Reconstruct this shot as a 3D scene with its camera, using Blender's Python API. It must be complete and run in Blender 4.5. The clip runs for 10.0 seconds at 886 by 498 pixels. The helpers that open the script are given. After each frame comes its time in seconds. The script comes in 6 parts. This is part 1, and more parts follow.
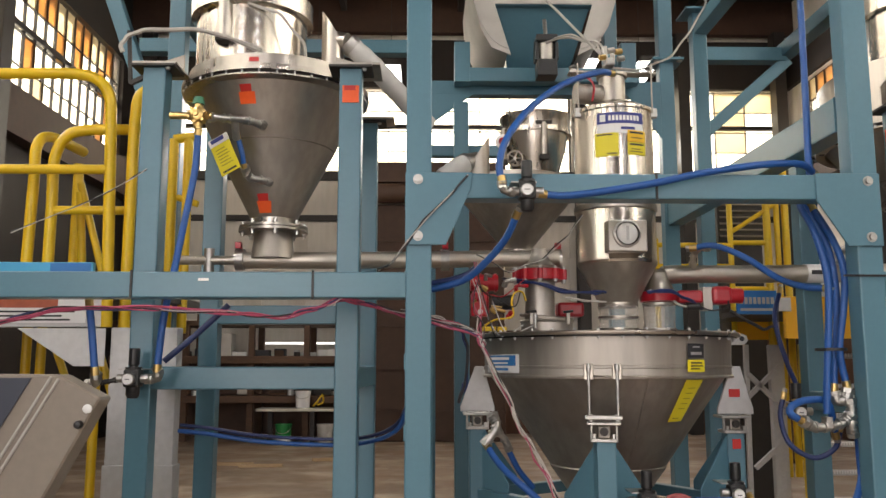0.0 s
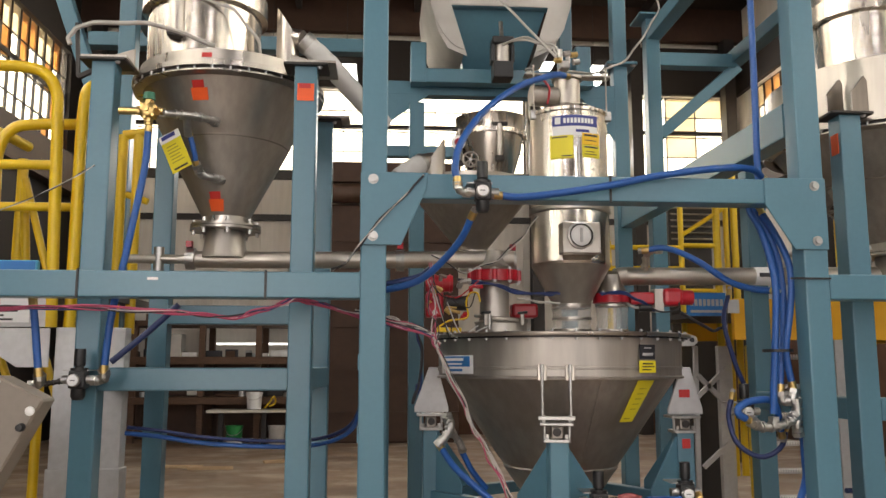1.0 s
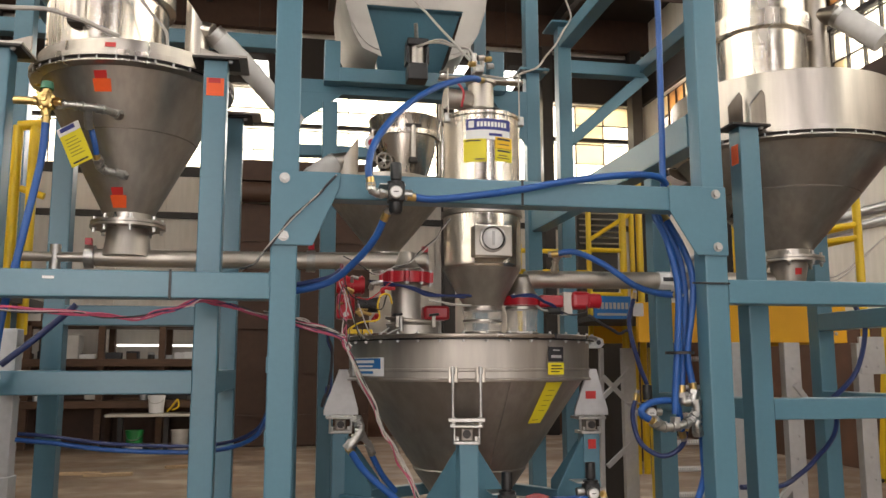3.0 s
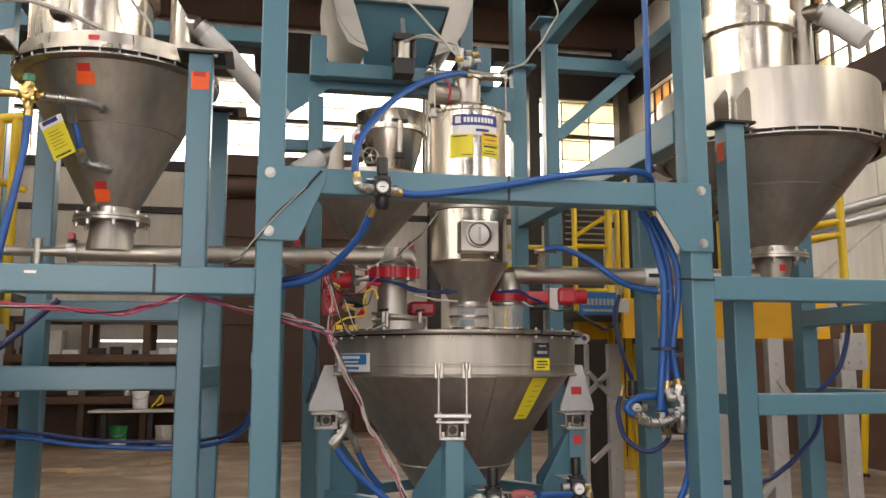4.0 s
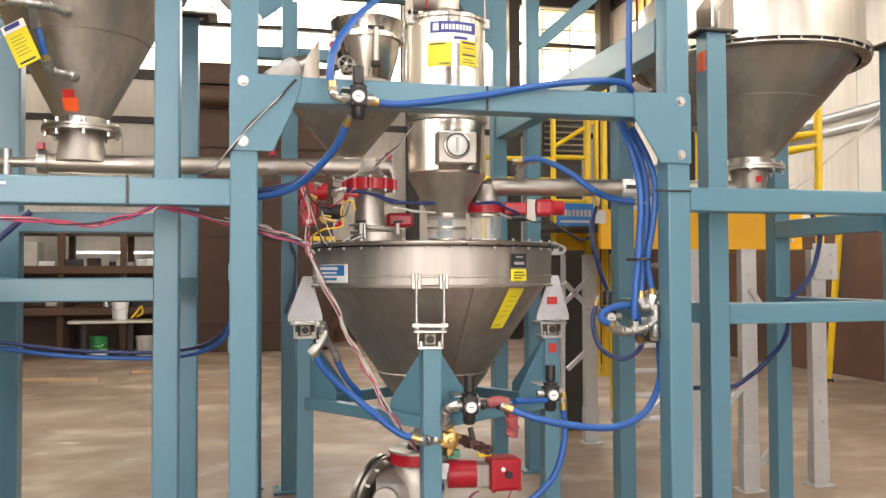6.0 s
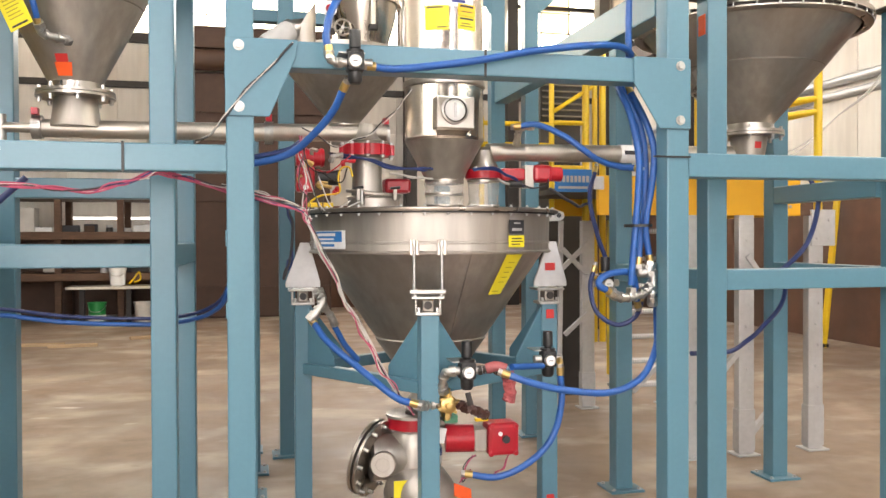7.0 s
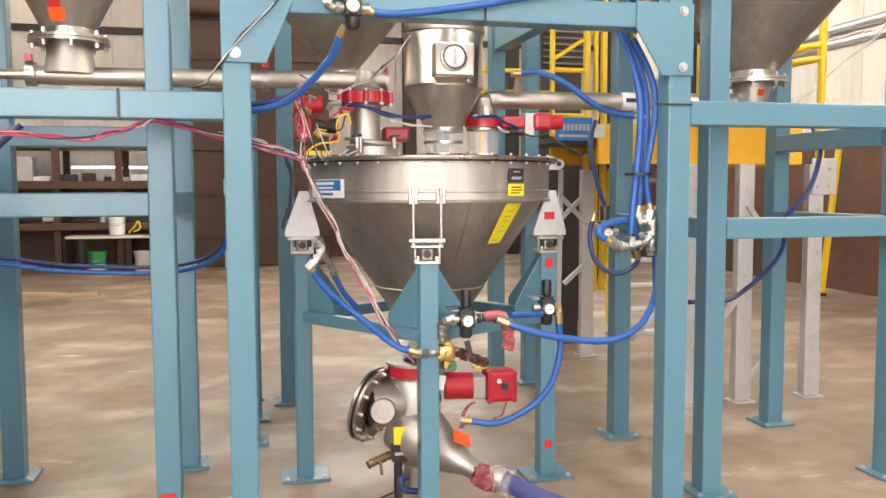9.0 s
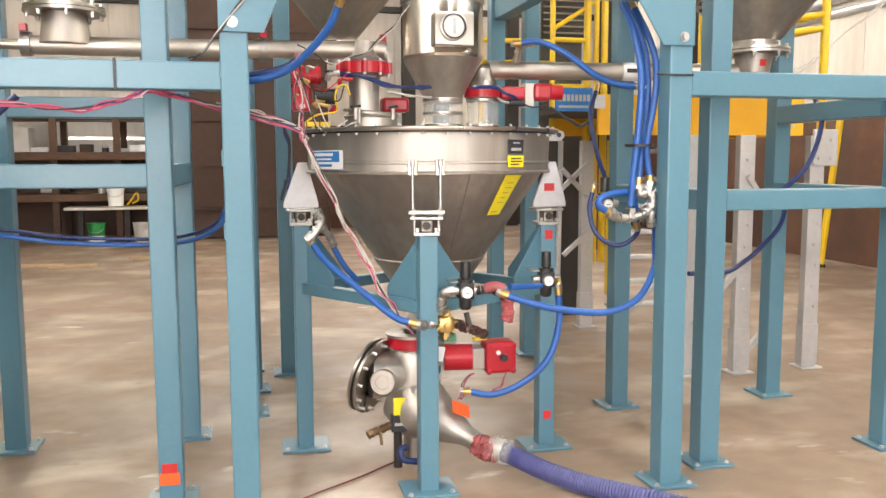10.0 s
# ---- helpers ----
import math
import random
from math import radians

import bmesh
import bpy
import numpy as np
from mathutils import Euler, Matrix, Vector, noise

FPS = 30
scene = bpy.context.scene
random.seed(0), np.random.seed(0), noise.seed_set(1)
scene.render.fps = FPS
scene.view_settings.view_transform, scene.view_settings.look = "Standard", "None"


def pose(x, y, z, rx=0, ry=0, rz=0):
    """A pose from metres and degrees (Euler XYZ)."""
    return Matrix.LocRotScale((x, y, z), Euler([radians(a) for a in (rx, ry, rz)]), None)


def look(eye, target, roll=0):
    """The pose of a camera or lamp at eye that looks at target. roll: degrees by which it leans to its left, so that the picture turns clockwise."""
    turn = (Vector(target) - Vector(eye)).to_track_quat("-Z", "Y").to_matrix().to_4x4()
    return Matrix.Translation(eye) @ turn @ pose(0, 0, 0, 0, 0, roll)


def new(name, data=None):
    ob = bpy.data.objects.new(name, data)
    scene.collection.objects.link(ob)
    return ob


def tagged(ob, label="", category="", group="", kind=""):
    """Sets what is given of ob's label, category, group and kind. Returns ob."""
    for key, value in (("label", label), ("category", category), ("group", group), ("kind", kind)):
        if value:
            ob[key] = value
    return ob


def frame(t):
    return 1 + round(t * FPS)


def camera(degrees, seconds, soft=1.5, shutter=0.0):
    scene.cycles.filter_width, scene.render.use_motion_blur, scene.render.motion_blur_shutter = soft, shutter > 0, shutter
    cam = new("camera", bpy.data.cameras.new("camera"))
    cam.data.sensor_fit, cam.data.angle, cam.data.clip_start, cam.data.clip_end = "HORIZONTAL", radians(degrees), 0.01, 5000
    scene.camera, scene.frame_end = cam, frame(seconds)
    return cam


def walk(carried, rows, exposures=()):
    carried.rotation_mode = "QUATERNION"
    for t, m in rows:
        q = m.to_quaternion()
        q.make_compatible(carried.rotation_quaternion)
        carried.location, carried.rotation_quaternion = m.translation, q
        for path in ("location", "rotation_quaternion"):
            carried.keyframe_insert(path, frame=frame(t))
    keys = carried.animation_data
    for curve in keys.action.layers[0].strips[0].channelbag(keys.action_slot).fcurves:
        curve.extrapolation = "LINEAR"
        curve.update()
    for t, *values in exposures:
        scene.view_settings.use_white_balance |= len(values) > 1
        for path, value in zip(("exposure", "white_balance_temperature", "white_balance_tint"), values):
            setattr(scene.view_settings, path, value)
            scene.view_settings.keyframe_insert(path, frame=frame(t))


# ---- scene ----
cam = camera(56.4, 10.0)
PATH = [
    (0, (0.299, 0.016, 1.41), (0.337, 1.997, 1.686), -0.0),
    (0.5, (0.298, 0.02, 1.409), (0.402, 1.998, 1.686), -0.0),
    (1, (0.297, 0.027, 1.41), (0.445, 2.002, 1.688), -0.0),
    (1.5, (0.3, 0.036, 1.41), (0.506, 2.006, 1.691), -0.1),
    (2, (0.297, 0.04, 1.412), (0.595, 1.998, 1.692), -0.1),
    (2.5, (0.297, 0.04, 1.411), (0.629, 1.992, 1.692), -0.1),
    (3, (0.295, 0.043, 1.412), (0.655, 1.99, 1.694), -0.1),
    (4.5, (0.295, 0.053, 1.412), (0.709, 1.994, 1.66), -0.2),
    (5, (0.297, 0.056, 1.417), (0.735, 2.002, 1.558), -0.2),
    (5.5, (0.301, 0.057, 1.411), (0.741, 2.004, 1.525), -0.2),
    (6, (0.301, 0.056, 1.413), (0.748, 2.004, 1.471), -0.2),
    (7.5, (0.302, 0.065, 1.415), (0.755, 2.012, 1.369), -0.2),
    (8, (0.302, 0.064, 1.414), (0.756, 2.011, 1.344), -0.2),
    (8.5, (0.304, 0.067, 1.414), (0.757, 2.012, 1.302), -0.2),
    (9, (0.305, 0.069, 1.412), (0.757, 2.012, 1.265), -0.2),
    (9.5, (0.305, 0.072, 1.413), (0.757, 2.012, 1.23), -0.2),
    (10, (0.306, 0.076, 1.413), (0.758, 2.012, 1.197), -0.2),
]
walk(cam, [(t, look(eye, target, roll)) for t, eye, target, roll in PATH],
     [(0.0, -0.36), (3.0, -0.33), (4.5, -0.23), (5.0, -0.16), (5.5, 0.31), (6.2, 0.63), (7.5, 0.80), (8.5, 0.89), (10.0, 0.98)])

# ---- world and lights ----
world = bpy.data.worlds.new("world")
scene.world = world
world.use_nodes = True
wn, wl = world.node_tree.nodes, world.node_tree.links
sky = wn.new("ShaderNodeTexSky")
sky.sky_type, sky.sun_disc, sky.sun_elevation, sky.sun_rotation = "NISHITA", False, radians(38), radians(200)
wl.new(sky.outputs["Color"], wn["Background"].inputs["Color"])
wn["Background"].inputs["Strength"].default_value = 0.12


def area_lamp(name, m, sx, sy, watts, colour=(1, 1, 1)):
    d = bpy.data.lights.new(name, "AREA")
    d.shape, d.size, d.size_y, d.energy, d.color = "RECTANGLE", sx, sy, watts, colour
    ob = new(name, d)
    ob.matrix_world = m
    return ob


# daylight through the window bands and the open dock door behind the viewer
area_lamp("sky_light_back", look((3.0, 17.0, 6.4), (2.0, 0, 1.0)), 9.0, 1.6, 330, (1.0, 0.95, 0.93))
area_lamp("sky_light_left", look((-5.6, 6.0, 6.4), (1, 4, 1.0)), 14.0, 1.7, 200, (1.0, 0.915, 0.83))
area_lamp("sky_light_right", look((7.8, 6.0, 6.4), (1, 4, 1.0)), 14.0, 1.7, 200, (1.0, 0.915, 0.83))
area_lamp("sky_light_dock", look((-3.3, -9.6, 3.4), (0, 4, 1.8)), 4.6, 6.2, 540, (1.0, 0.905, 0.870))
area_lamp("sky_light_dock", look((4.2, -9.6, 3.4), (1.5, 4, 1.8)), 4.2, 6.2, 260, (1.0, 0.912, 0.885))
# the row of high-bay lamps goes on over the work area
HIGH_BAYS = [(-2.2, 0.6, 6.1), (2.6, 0.6, 6.1), (-2.2, -4.6, 6.1), (2.6, -4.6, 6.1)]
for hx, hy, hz in HIGH_BAYS:
    area_lamp("high_bay_light", pose(hx, hy, hz - 0.01), 0.32, 1.14, 68, (1.0, 0.925, 0.885))

# ---- materials ----


def material(name, colour, rough=0.5, metal=0.0, grain=0.0, scale=20.0, patch=0.0, patch_scale=1.5, bump=0.0, bump_scale=60.0, dark=None, stretch=(1, 1, 1), rough_var=0.0, coords="Object"):
    """Principled surface with fine grain, large patches of a second colour and a fine relief."""
    m = bpy.data.materials.new(name)
    m.use_nodes = True
    nt = m.node_tree
    b = nt.nodes["Principled BSDF"]
    b.inputs["Roughness"].default_value, b.inputs["Metallic"].default_value = rough, metal
    tc = nt.nodes.new("ShaderNodeTexCoord")
    mp = nt.nodes.new("ShaderNodeMapping")
    mp.inputs["Scale"].default_value = stretch
    nt.links.new(tc.outputs[coords], mp.inputs["Vector"])
    dark = dark or tuple(c * 0.6 for c in colour)

    def tex(sc, detail=4.0):
        n = nt.nodes.new("ShaderNodeTexNoise")
        n.inputs["Scale"].default_value, n.inputs["Detail"].default_value = sc, detail
        nt.links.new(mp.outputs["Vector"], n.inputs["Vector"])
        return n.outputs["Fac"]

    def ramp(src, lo, hi):
        r = nt.nodes.new("ShaderNodeMapRange")
        r.inputs["From Min"].default_value, r.inputs["From Max"].default_value = 0.35, 0.65
        r.inputs["To Min"].default_value, r.inputs["To Max"].default_value = lo, hi
        nt.links.new(src, r.inputs["Value"])
        return r.outputs["Result"]

    def mix(fac, a, c):
        n = nt.nodes.new("ShaderNodeMix")
        n.data_type = "RGBA"
        nt.links.new(fac, n.inputs["Factor"])
        for sock, v in ((n.inputs[6], a), (n.inputs[7], c)):
            if isinstance(v, tuple):
                sock.default_value = (*v, 1)
            else:
                nt.links.new(v, sock)
        return n.outputs[2]

    col = (*colour,)
    if patch:
        col = mix(ramp(tex(patch_scale, 6.0), 0.0, patch), col, dark)
    if grain:
        col = mix(ramp(tex(scale, 3.0), 0.0, grain), col, tuple(c * 0.45 for c in colour))
    if isinstance(col, tuple):
        b.inputs["Base Color"].default_value = (*col, 1)
    else:
        nt.links.new(col, b.inputs["Base Color"])
    if rough_var:
        nt.links.new(ramp(tex(patch_scale * 2.3, 5.0), max(0.03, rough - rough_var), rough + rough_var), b.inputs["Roughness"])
    if bump:
        bn = nt.nodes.new("ShaderNodeBump")
        bn.inputs["Strength"].default_value, bn.inputs["Distance"].default_value = bump, 0.004
        nt.links.new(tex(bump_scale, 5.0), bn.inputs["Height"])
        nt.links.new(bn.outputs["Normal"], b.inputs["Normal"])
    return m


BLUE = material("teal_blue_paint", (0.087, 0.197, 0.264), 0.31, grain=0.07, scale=45, patch=0.05, patch_scale=0.9, bump=0.05, bump_scale=90)
# upright dark streaks in its colour stand for brushing and for hall reflections
STEEL = material("brushed_stainless", (0.49, 0.452, 0.405), 0.33, 1.0, grain=0.20, scale=14, patch=0.40, patch_scale=1.6, bump=0.02, bump_scale=40, dark=(0.25, 0.228, 0.20), stretch=(2.2, 2.2, 0.25), rough_var=0.07)
POLISHED = material("polished_stainless", (0.60, 0.55, 0.485), 0.26, 1.0, grain=0.12, scale=14, patch=0.30, patch_scale=1.6, bump=0.015, bump_scale=30, dark=(0.34, 0.30, 0.255), stretch=(2.2, 2.2, 0.25), rough_var=0.06)
WELD = material("dull_weld_seam", (0.24, 0.215, 0.19), 0.55, 0.8, grain=0.3, scale=40)
STEEL_DULL = material("mill_finish_stainless", (0.47, 0.435, 0.392), 0.45, 0.86, grain=0.26, scale=9, patch=0.70, patch_scale=1.1, bump=0.03, bump_scale=60, dark=(0.23, 0.205, 0.18), stretch=(3.4, 3.4, 0.55), rough_var=0.10)
SATIN = material("satin_stainless", (0.50, 0.47, 0.43), 0.47, 0.92, grain=0.24, scale=10, patch=0.55, patch_scale=1.8, bump=0.03, bump_scale=40, dark=(0.28, 0.255, 0.23), stretch=(2.4, 2.4, 0.35), rough_var=0.10)
PIPE = material("dull_steel_pipe", (0.56, 0.52, 0.46), 0.48, 1.0, grain=0.15, scale=18, patch=0.3, patch_scale=3, rough_var=0.1)
ZINC = material("galvanised_fitting", (0.49, 0.483, 0.465), 0.38, 1.0, grain=0.25, scale=60)
ALU = material("aluminium_leg", (0.56, 0.56, 0.565), 0.5, 0.6, grain=0.15, scale=30, patch=0.2, patch_scale=3)
BRASS = material("brass", (0.60, 0.43, 0.17), 0.30, 1.0, grain=0.2, scale=40)
DULLBRASS = material("tarnished_brass", (0.26, 0.17, 0.10), 0.5, 0.9, grain=0.3, scale=50)
RUBBER = material("dark_brown_rubber", (0.055, 0.022, 0.018), 0.38, grain=0.3, scale=60)
YELLOW = material("yellow_paint", (0.76, 0.51, 0.012), 0.35, grain=0.1, scale=25, patch=0.25, patch_scale=4, bump=0.05)
YELLOW_BOX = material("yellow_sheet_metal", (0.78, 0.40, 0.004), 0.5, patch=0.2, patch_scale=5)
HOSE = material("blue_rubber_hose", (0.014, 0.090, 0.34), 0.42, grain=0.2, scale=80, patch=0.2, patch_scale=6)
HOSE_DARK = material("dark_blue_tube", (0.010, 0.025, 0.11), 0.4, grain=0.2, scale=80)
RED = material("red_enamel", (0.40, 0.010, 0.022), 0.30, grain=0.15, scale=40, bump=0.05)
BLACK = material("black_plastic", (0.012, 0.012, 0.013), 0.4, grain=0.2, scale=50)
ORANGE = material("orange_sticker", (0.85, 0.11, 0.015), 0.5, grain=0.1, scale=60)
REDTAG = material("red_sticker", (0.52, 0.022, 0.02), 0.45)
YLABEL = material("yellow_label", (0.72, 0.62, 0.02), 0.45)
WHITE = material("white_label", (0.78, 0.78, 0.78), 0.45)
NAVY = material("navy_print", (0.03, 0.04, 0.22), 0.45)
CYANPRINT = material("blue_print", (0.02, 0.16, 0.45), 0.45)
INK = material("dark_print", (0.02, 0.02, 0.025), 0.5)
FLOOR = material("stained_concrete", (0.325, 0.238, 0.170), 0.5, grain=0.35, scale=7, patch=0.85, patch_scale=0.5, bump=0.25, bump_scale=14, dark=(0.175, 0.120, 0.082), rough_var=0.18)


def add_dust(m, colour, scale, lo, hi, stretch):
    """Pale smears of dust laid over a material's base colour."""
    nt = m.node_tree
    b = nt.nodes["Principled BSDF"]
    src = b.inputs["Base Color"].links[0].from_socket
    tc, mp = nt.nodes.new("ShaderNodeTexCoord"), nt.nodes.new("ShaderNodeMapping")
    mp.inputs["Scale"].default_value = stretch
    nt.links.new(tc.outputs["Object"], mp.inputs["Vector"])
    n = nt.nodes.new("ShaderNodeTexNoise")
    n.inputs["Scale"].default_value, n.inputs["Detail"].default_value, n.inputs["Distortion"].default_value = scale, 10.0, 0.25
    nt.links.new(mp.outputs["Vector"], n.inputs["Vector"])
    r = nt.nodes.new("ShaderNodeMapRange")
    r.inputs["From Min"].default_value, r.inputs["From Max"].default_value = lo, hi
    nt.links.new(n.outputs["Fac"], r.inputs["Value"])
    mx = nt.nodes.new("ShaderNodeMix")
    mx.data_type = "RGBA"
    nt.links.new(r.outputs["Result"], mx.inputs["Factor"])
    nt.links.new(src, mx.inputs[6])
    mx.inputs[7].default_value = (*colour, 1)
    nt.links.new(mx.outputs[2], b.inputs["Base Color"])


add_dust(FLOOR, (0.17, 0.118, 0.08), 0.8, 0.52, 0.80, (0.8, 1.2, 1.0))
add_dust(FLOOR, (0.52, 0.44, 0.355), 1.3, 0.52, 0.78, (0.9, 1.3, 1.0))
add_dust(FLOOR, (0.62, 0.56, 0.49), 3.1, 0.66, 0.78, (0.6, 1.3, 1.0))
add_dust(FLOOR, (0.20, 0.142, 0.098), 9.0, 0.62, 0.80, (0.5, 1.4, 1.0))
WALL_WHITE = material("white_sheet_wall", (0.74, 0.71, 0.66), 0.62, grain=0.16, scale=5, patch=0.5, patch_scale=0.9, dark=(0.53, 0.47, 0.40), stretch=(2.2, 2.2, 0.35), bump=0.05, bump_scale=5)
RUSTPANEL = material("rust_red_lining", (0.150, 0.066, 0.034), 0.6, grain=0.4, scale=5, patch=0.85, patch_scale=0.8, dark=(0.055, 0.033, 0.022), rough_var=0.1)
# near-black tone for the left wall, dock wall and sheets above the windows
DARKWALL = material("near_black_wall", (0.020, 0.014, 0.011), 0.7, grain=0.3, scale=3, patch=0.5, patch_scale=0.6)
WALL_RUST = material("rust_brown_wall", (0.115, 0.055, 0.030), 0.6, grain=0.4, scale=4, patch=0.6, patch_scale=0.5, dark=(0.035, 0.02, 0.014))
ROOF = material("dark_roof_deck", (0.022, 0.013, 0.010), 0.8, patch=0.5, patch_scale=0.6)
DARKSTEEL = material("dark_steel", (0.028, 0.023, 0.021), 0.55, grain=0.3, scale=8, patch=0.4, patch_scale=1.0)
RUST = material("rusty_beam", (0.062, 0.030, 0.018), 0.7, grain=0.3, scale=8, patch=0.5, patch_scale=1.2)
WOOD = material("old_wood", (0.115, 0.058, 0.030), 0.65, grain=0.5, scale=6, patch=0.4, patch_scale=1.5, stretch=(1, 8, 8))
GREY = material("grey_enclosure_paint", (0.235, 0.200, 0.165), 0.42, grain=0.12, scale=40, patch=0.15, patch_scale=2, bump=0.06)
FABRIC = material("pale_sleeve_fabric", (0.58, 0.58, 0.57), 0.75, grain=0.15, scale=25, bump=0.35, bump_scale=22)
PLASTIC = material("milky_plastic", (0.50, 0.48, 0.45), 0.4, grain=0.15, scale=6, patch=0.4, patch_scale=3, dark=(0.32, 0.30, 0.27))


def glow(name, colour, strength):
    m = bpy.data.materials.new(name)
    m.use_nodes = True
    b = m.node_tree.nodes["Principled BSDF"]
    b.inputs["Base Color"].default_value = (0, 0, 0, 1)
    b.inputs["Emission Color"].default_value, b.inputs["Emission Strength"].default_value = (*colour, 1), strength
    return m


def clear(name, colour, rough=0.05, see=0.75, dirt=0.0):
    """Thin clear sheet: see-through with a gloss."""
    m = bpy.data.materials.new(name)
    m.use_nodes = True
    nt = m.node_tree
    tr, gl, mx = nt.nodes.new("ShaderNodeBsdfTransparent"), nt.nodes["Principled BSDF"], nt.nodes.new("ShaderNodeMixShader")
    ns, rp = nt.nodes.new("ShaderNodeTexNoise"), nt.nodes.new("ShaderNodeMix")
    ns.inputs["Scale"].default_value, ns.inputs["Detail"].default_value = 2.2, 6.0
    tcn = nt.nodes.new("ShaderNodeTexCoord")
    nt.links.new(tcn.outputs["Object"], ns.inputs["Vector"])
    rp.data_type = "RGBA"
    nt.links.new(ns.outputs["Fac"], rp.inputs["Factor"])
    rp.inputs[6].default_value, rp.inputs[7].default_value = (*colour, 1), (*[c * (1 - dirt) for c in colour], 1)
    nt.links.new(rp.outputs[2], tr.inputs["Color"])
    gl.inputs["Base Color"].default_value, gl.inputs["Roughness"].default_value = (*colour, 1), rough
    mx.inputs["Fac"].default_value = see
    nt.links.new(gl.outputs[0], mx.inputs[1])
    nt.links.new(tr.outputs[0], mx.inputs[2])
    nt.links.new(mx.outputs[0], nt.nodes["Material Output"].inputs["Surface"])
    return m


SKYGLOW = glow("bright_overcast_sky", (1.0, 0.93, 0.80), 11.0)
LAMPGLOW = glow("lamp_lens", (1.0, 0.97, 0.90), 9.0)
PANE = clear("dusty_pane", (0.95, 0.92, 0.86), 0.3, 0.8)
AMBER = clear("amber_pane", (0.80, 0.52, 0.24), 0.3, 0.6, 0.6)
HAZY = clear("hazy_pane", (0.90, 0.80, 0.61), 0.4, 0.65, 0.5)
SLEEVE = clear("clear_plastic_sleeve", (0.93, 0.925, 0.905), 0.08, 0.80)

# ---- shapes ----


def box(bm, x0, y0, z0, x1, y1, z1, bevel=0.0):
    vs = [bm.verts.new((x, y, z)) for x in (x0, x1) for y in (y0, y1) for z in (z0, z1)]
    fs = [bm.faces.new([vs[i] for i in q]) for q in ((0, 1, 3, 2), (4, 6, 7, 5), (0, 4, 5, 1), (2, 3, 7, 6), (0, 2, 6, 4), (1, 5, 7, 3))]
    if bevel:
        es = list({e for f in fs for e in f.edges})
        bmesh.ops.bevel(bm, geom=es, offset=bevel, segments=2, affect="EDGES", profile=0.5)
    return bm


def boxm(*a, bevel=0.0):
    return box(bmesh.new(), *a, bevel=bevel)


def lathe(profile, seg=64, centre=(0, 0), close=False):
    """Turn (radius, z) round a vertical axis."""
    bm = bmesh.new()
    cx, cy = centre
    rings = []
    for r, z in profile:
        if r < 1e-5:
            rings.append([bm.verts.new((cx, cy, z))])
        else:
            rings.append([bm.verts.new((cx + r * math.cos(2 * math.pi * i / seg), cy + r * math.sin(2 * math.pi * i / seg), z)) for i in range(seg)])
    for a, b in zip(rings, rings[1:]):
        for i in range(seg):
            j = (i + 1) % seg
            q = ([a[0]] if len(a) == 1 else [a[i], a[j]]) + ([b[0]] if len(b) == 1 else [b[j], b[i]])
            f = bm.faces.new(q)
            f.smooth = True
    return bm


def move(bm, m):
    bmesh.ops.transform(bm, matrix=m, verts=bm.verts[:])
    return bm


def between(a, b):
    """A frame at a whose z axis points at b."""
    a, b = Vector(a), Vector(b)
    return Matrix.Translation(a) @ (b - a).to_track_quat("Z", "Y").to_matrix().to_4x4(), (b - a).length


def rod(a, b, r, seg=16, r2=None):
    m, n = between(a, b)
    r2 = r if r2 is None else r2
    return move(lathe([(0, 0), (r, 0), (r2, n), (0, n)], seg), m)


def square_bar(a, b, s, t=None, bevel=0.006):
    """Square tube from a to b with rounded edges; level bars stay upright."""
    a, b = Vector(a), Vector(b)
    t = t or s
    d = (b - a).normalized()
    side = d.cross(Vector((0, 0, 1)))
    side = side.normalized() if side.length > 1e-4 else Vector((1, 0, 0))
    up = side.cross(d)
    m = Matrix((side, d, up)).transposed().to_4x4()
    m.translation = a
    bm = bmesh.new()
    box(bm, -s / 2, 0, -t / 2, s / 2, (b - a).length, t / 2)
    if bevel:
        es = [e for e in bm.edges if abs((e.verts[0].co - e.verts[1].co).normalized().y) > 0.9]
        bmesh.ops.bevel(bm, geom=es, offset=bevel, segments=2, affect="EDGES", profile=0.5)
    return move(bm, m)


def plate(points, thick, m=None, bevel=0.002):
    """A flat plate: the outline (x, z) stands in the plane y = 0 and is thick along +y."""
    bm = bmesh.new()
    f = [bm.verts.new((x, 0, z)) for x, z in points]
    b = [bm.verts.new((x, thick, z)) for x, z in points]
    n = len(points)
    bm.faces.new(f)
    bm.faces.new(b[::-1])
    for i in range(n):
        bm.faces.new((f[i], b[i], b[(i + 1) % n], f[(i + 1) % n]))
    bmesh.ops.recalc_face_normals(bm, faces=bm.faces[:])
    if bevel:
        bmesh.ops.bevel(bm, geom=bm.edges[:], offset=bevel, segments=1, affect="EDGES")
    return move(bm, m) if m else bm


def smooth_path(pts, step=6):
    """Catmull-Rom points through pts."""
    p = [Vector(q) for q in pts]
    p = [2 * p[0] - p[1]] + p + [2 * p[-1] - p[-2]]
    out = []
    for i in range(1, len(p) - 2):
        for k in range(step):
            t = k / step
            a, b, c, d = p[i - 1:i + 3]
            out.append(0.5 * (2 * b + (c - a) * t + (2 * a - 5 * b + 4 * c - d) * t * t + (3 * b - a - 3 * c + d) * t ** 3))
    return out + [p[-2]]


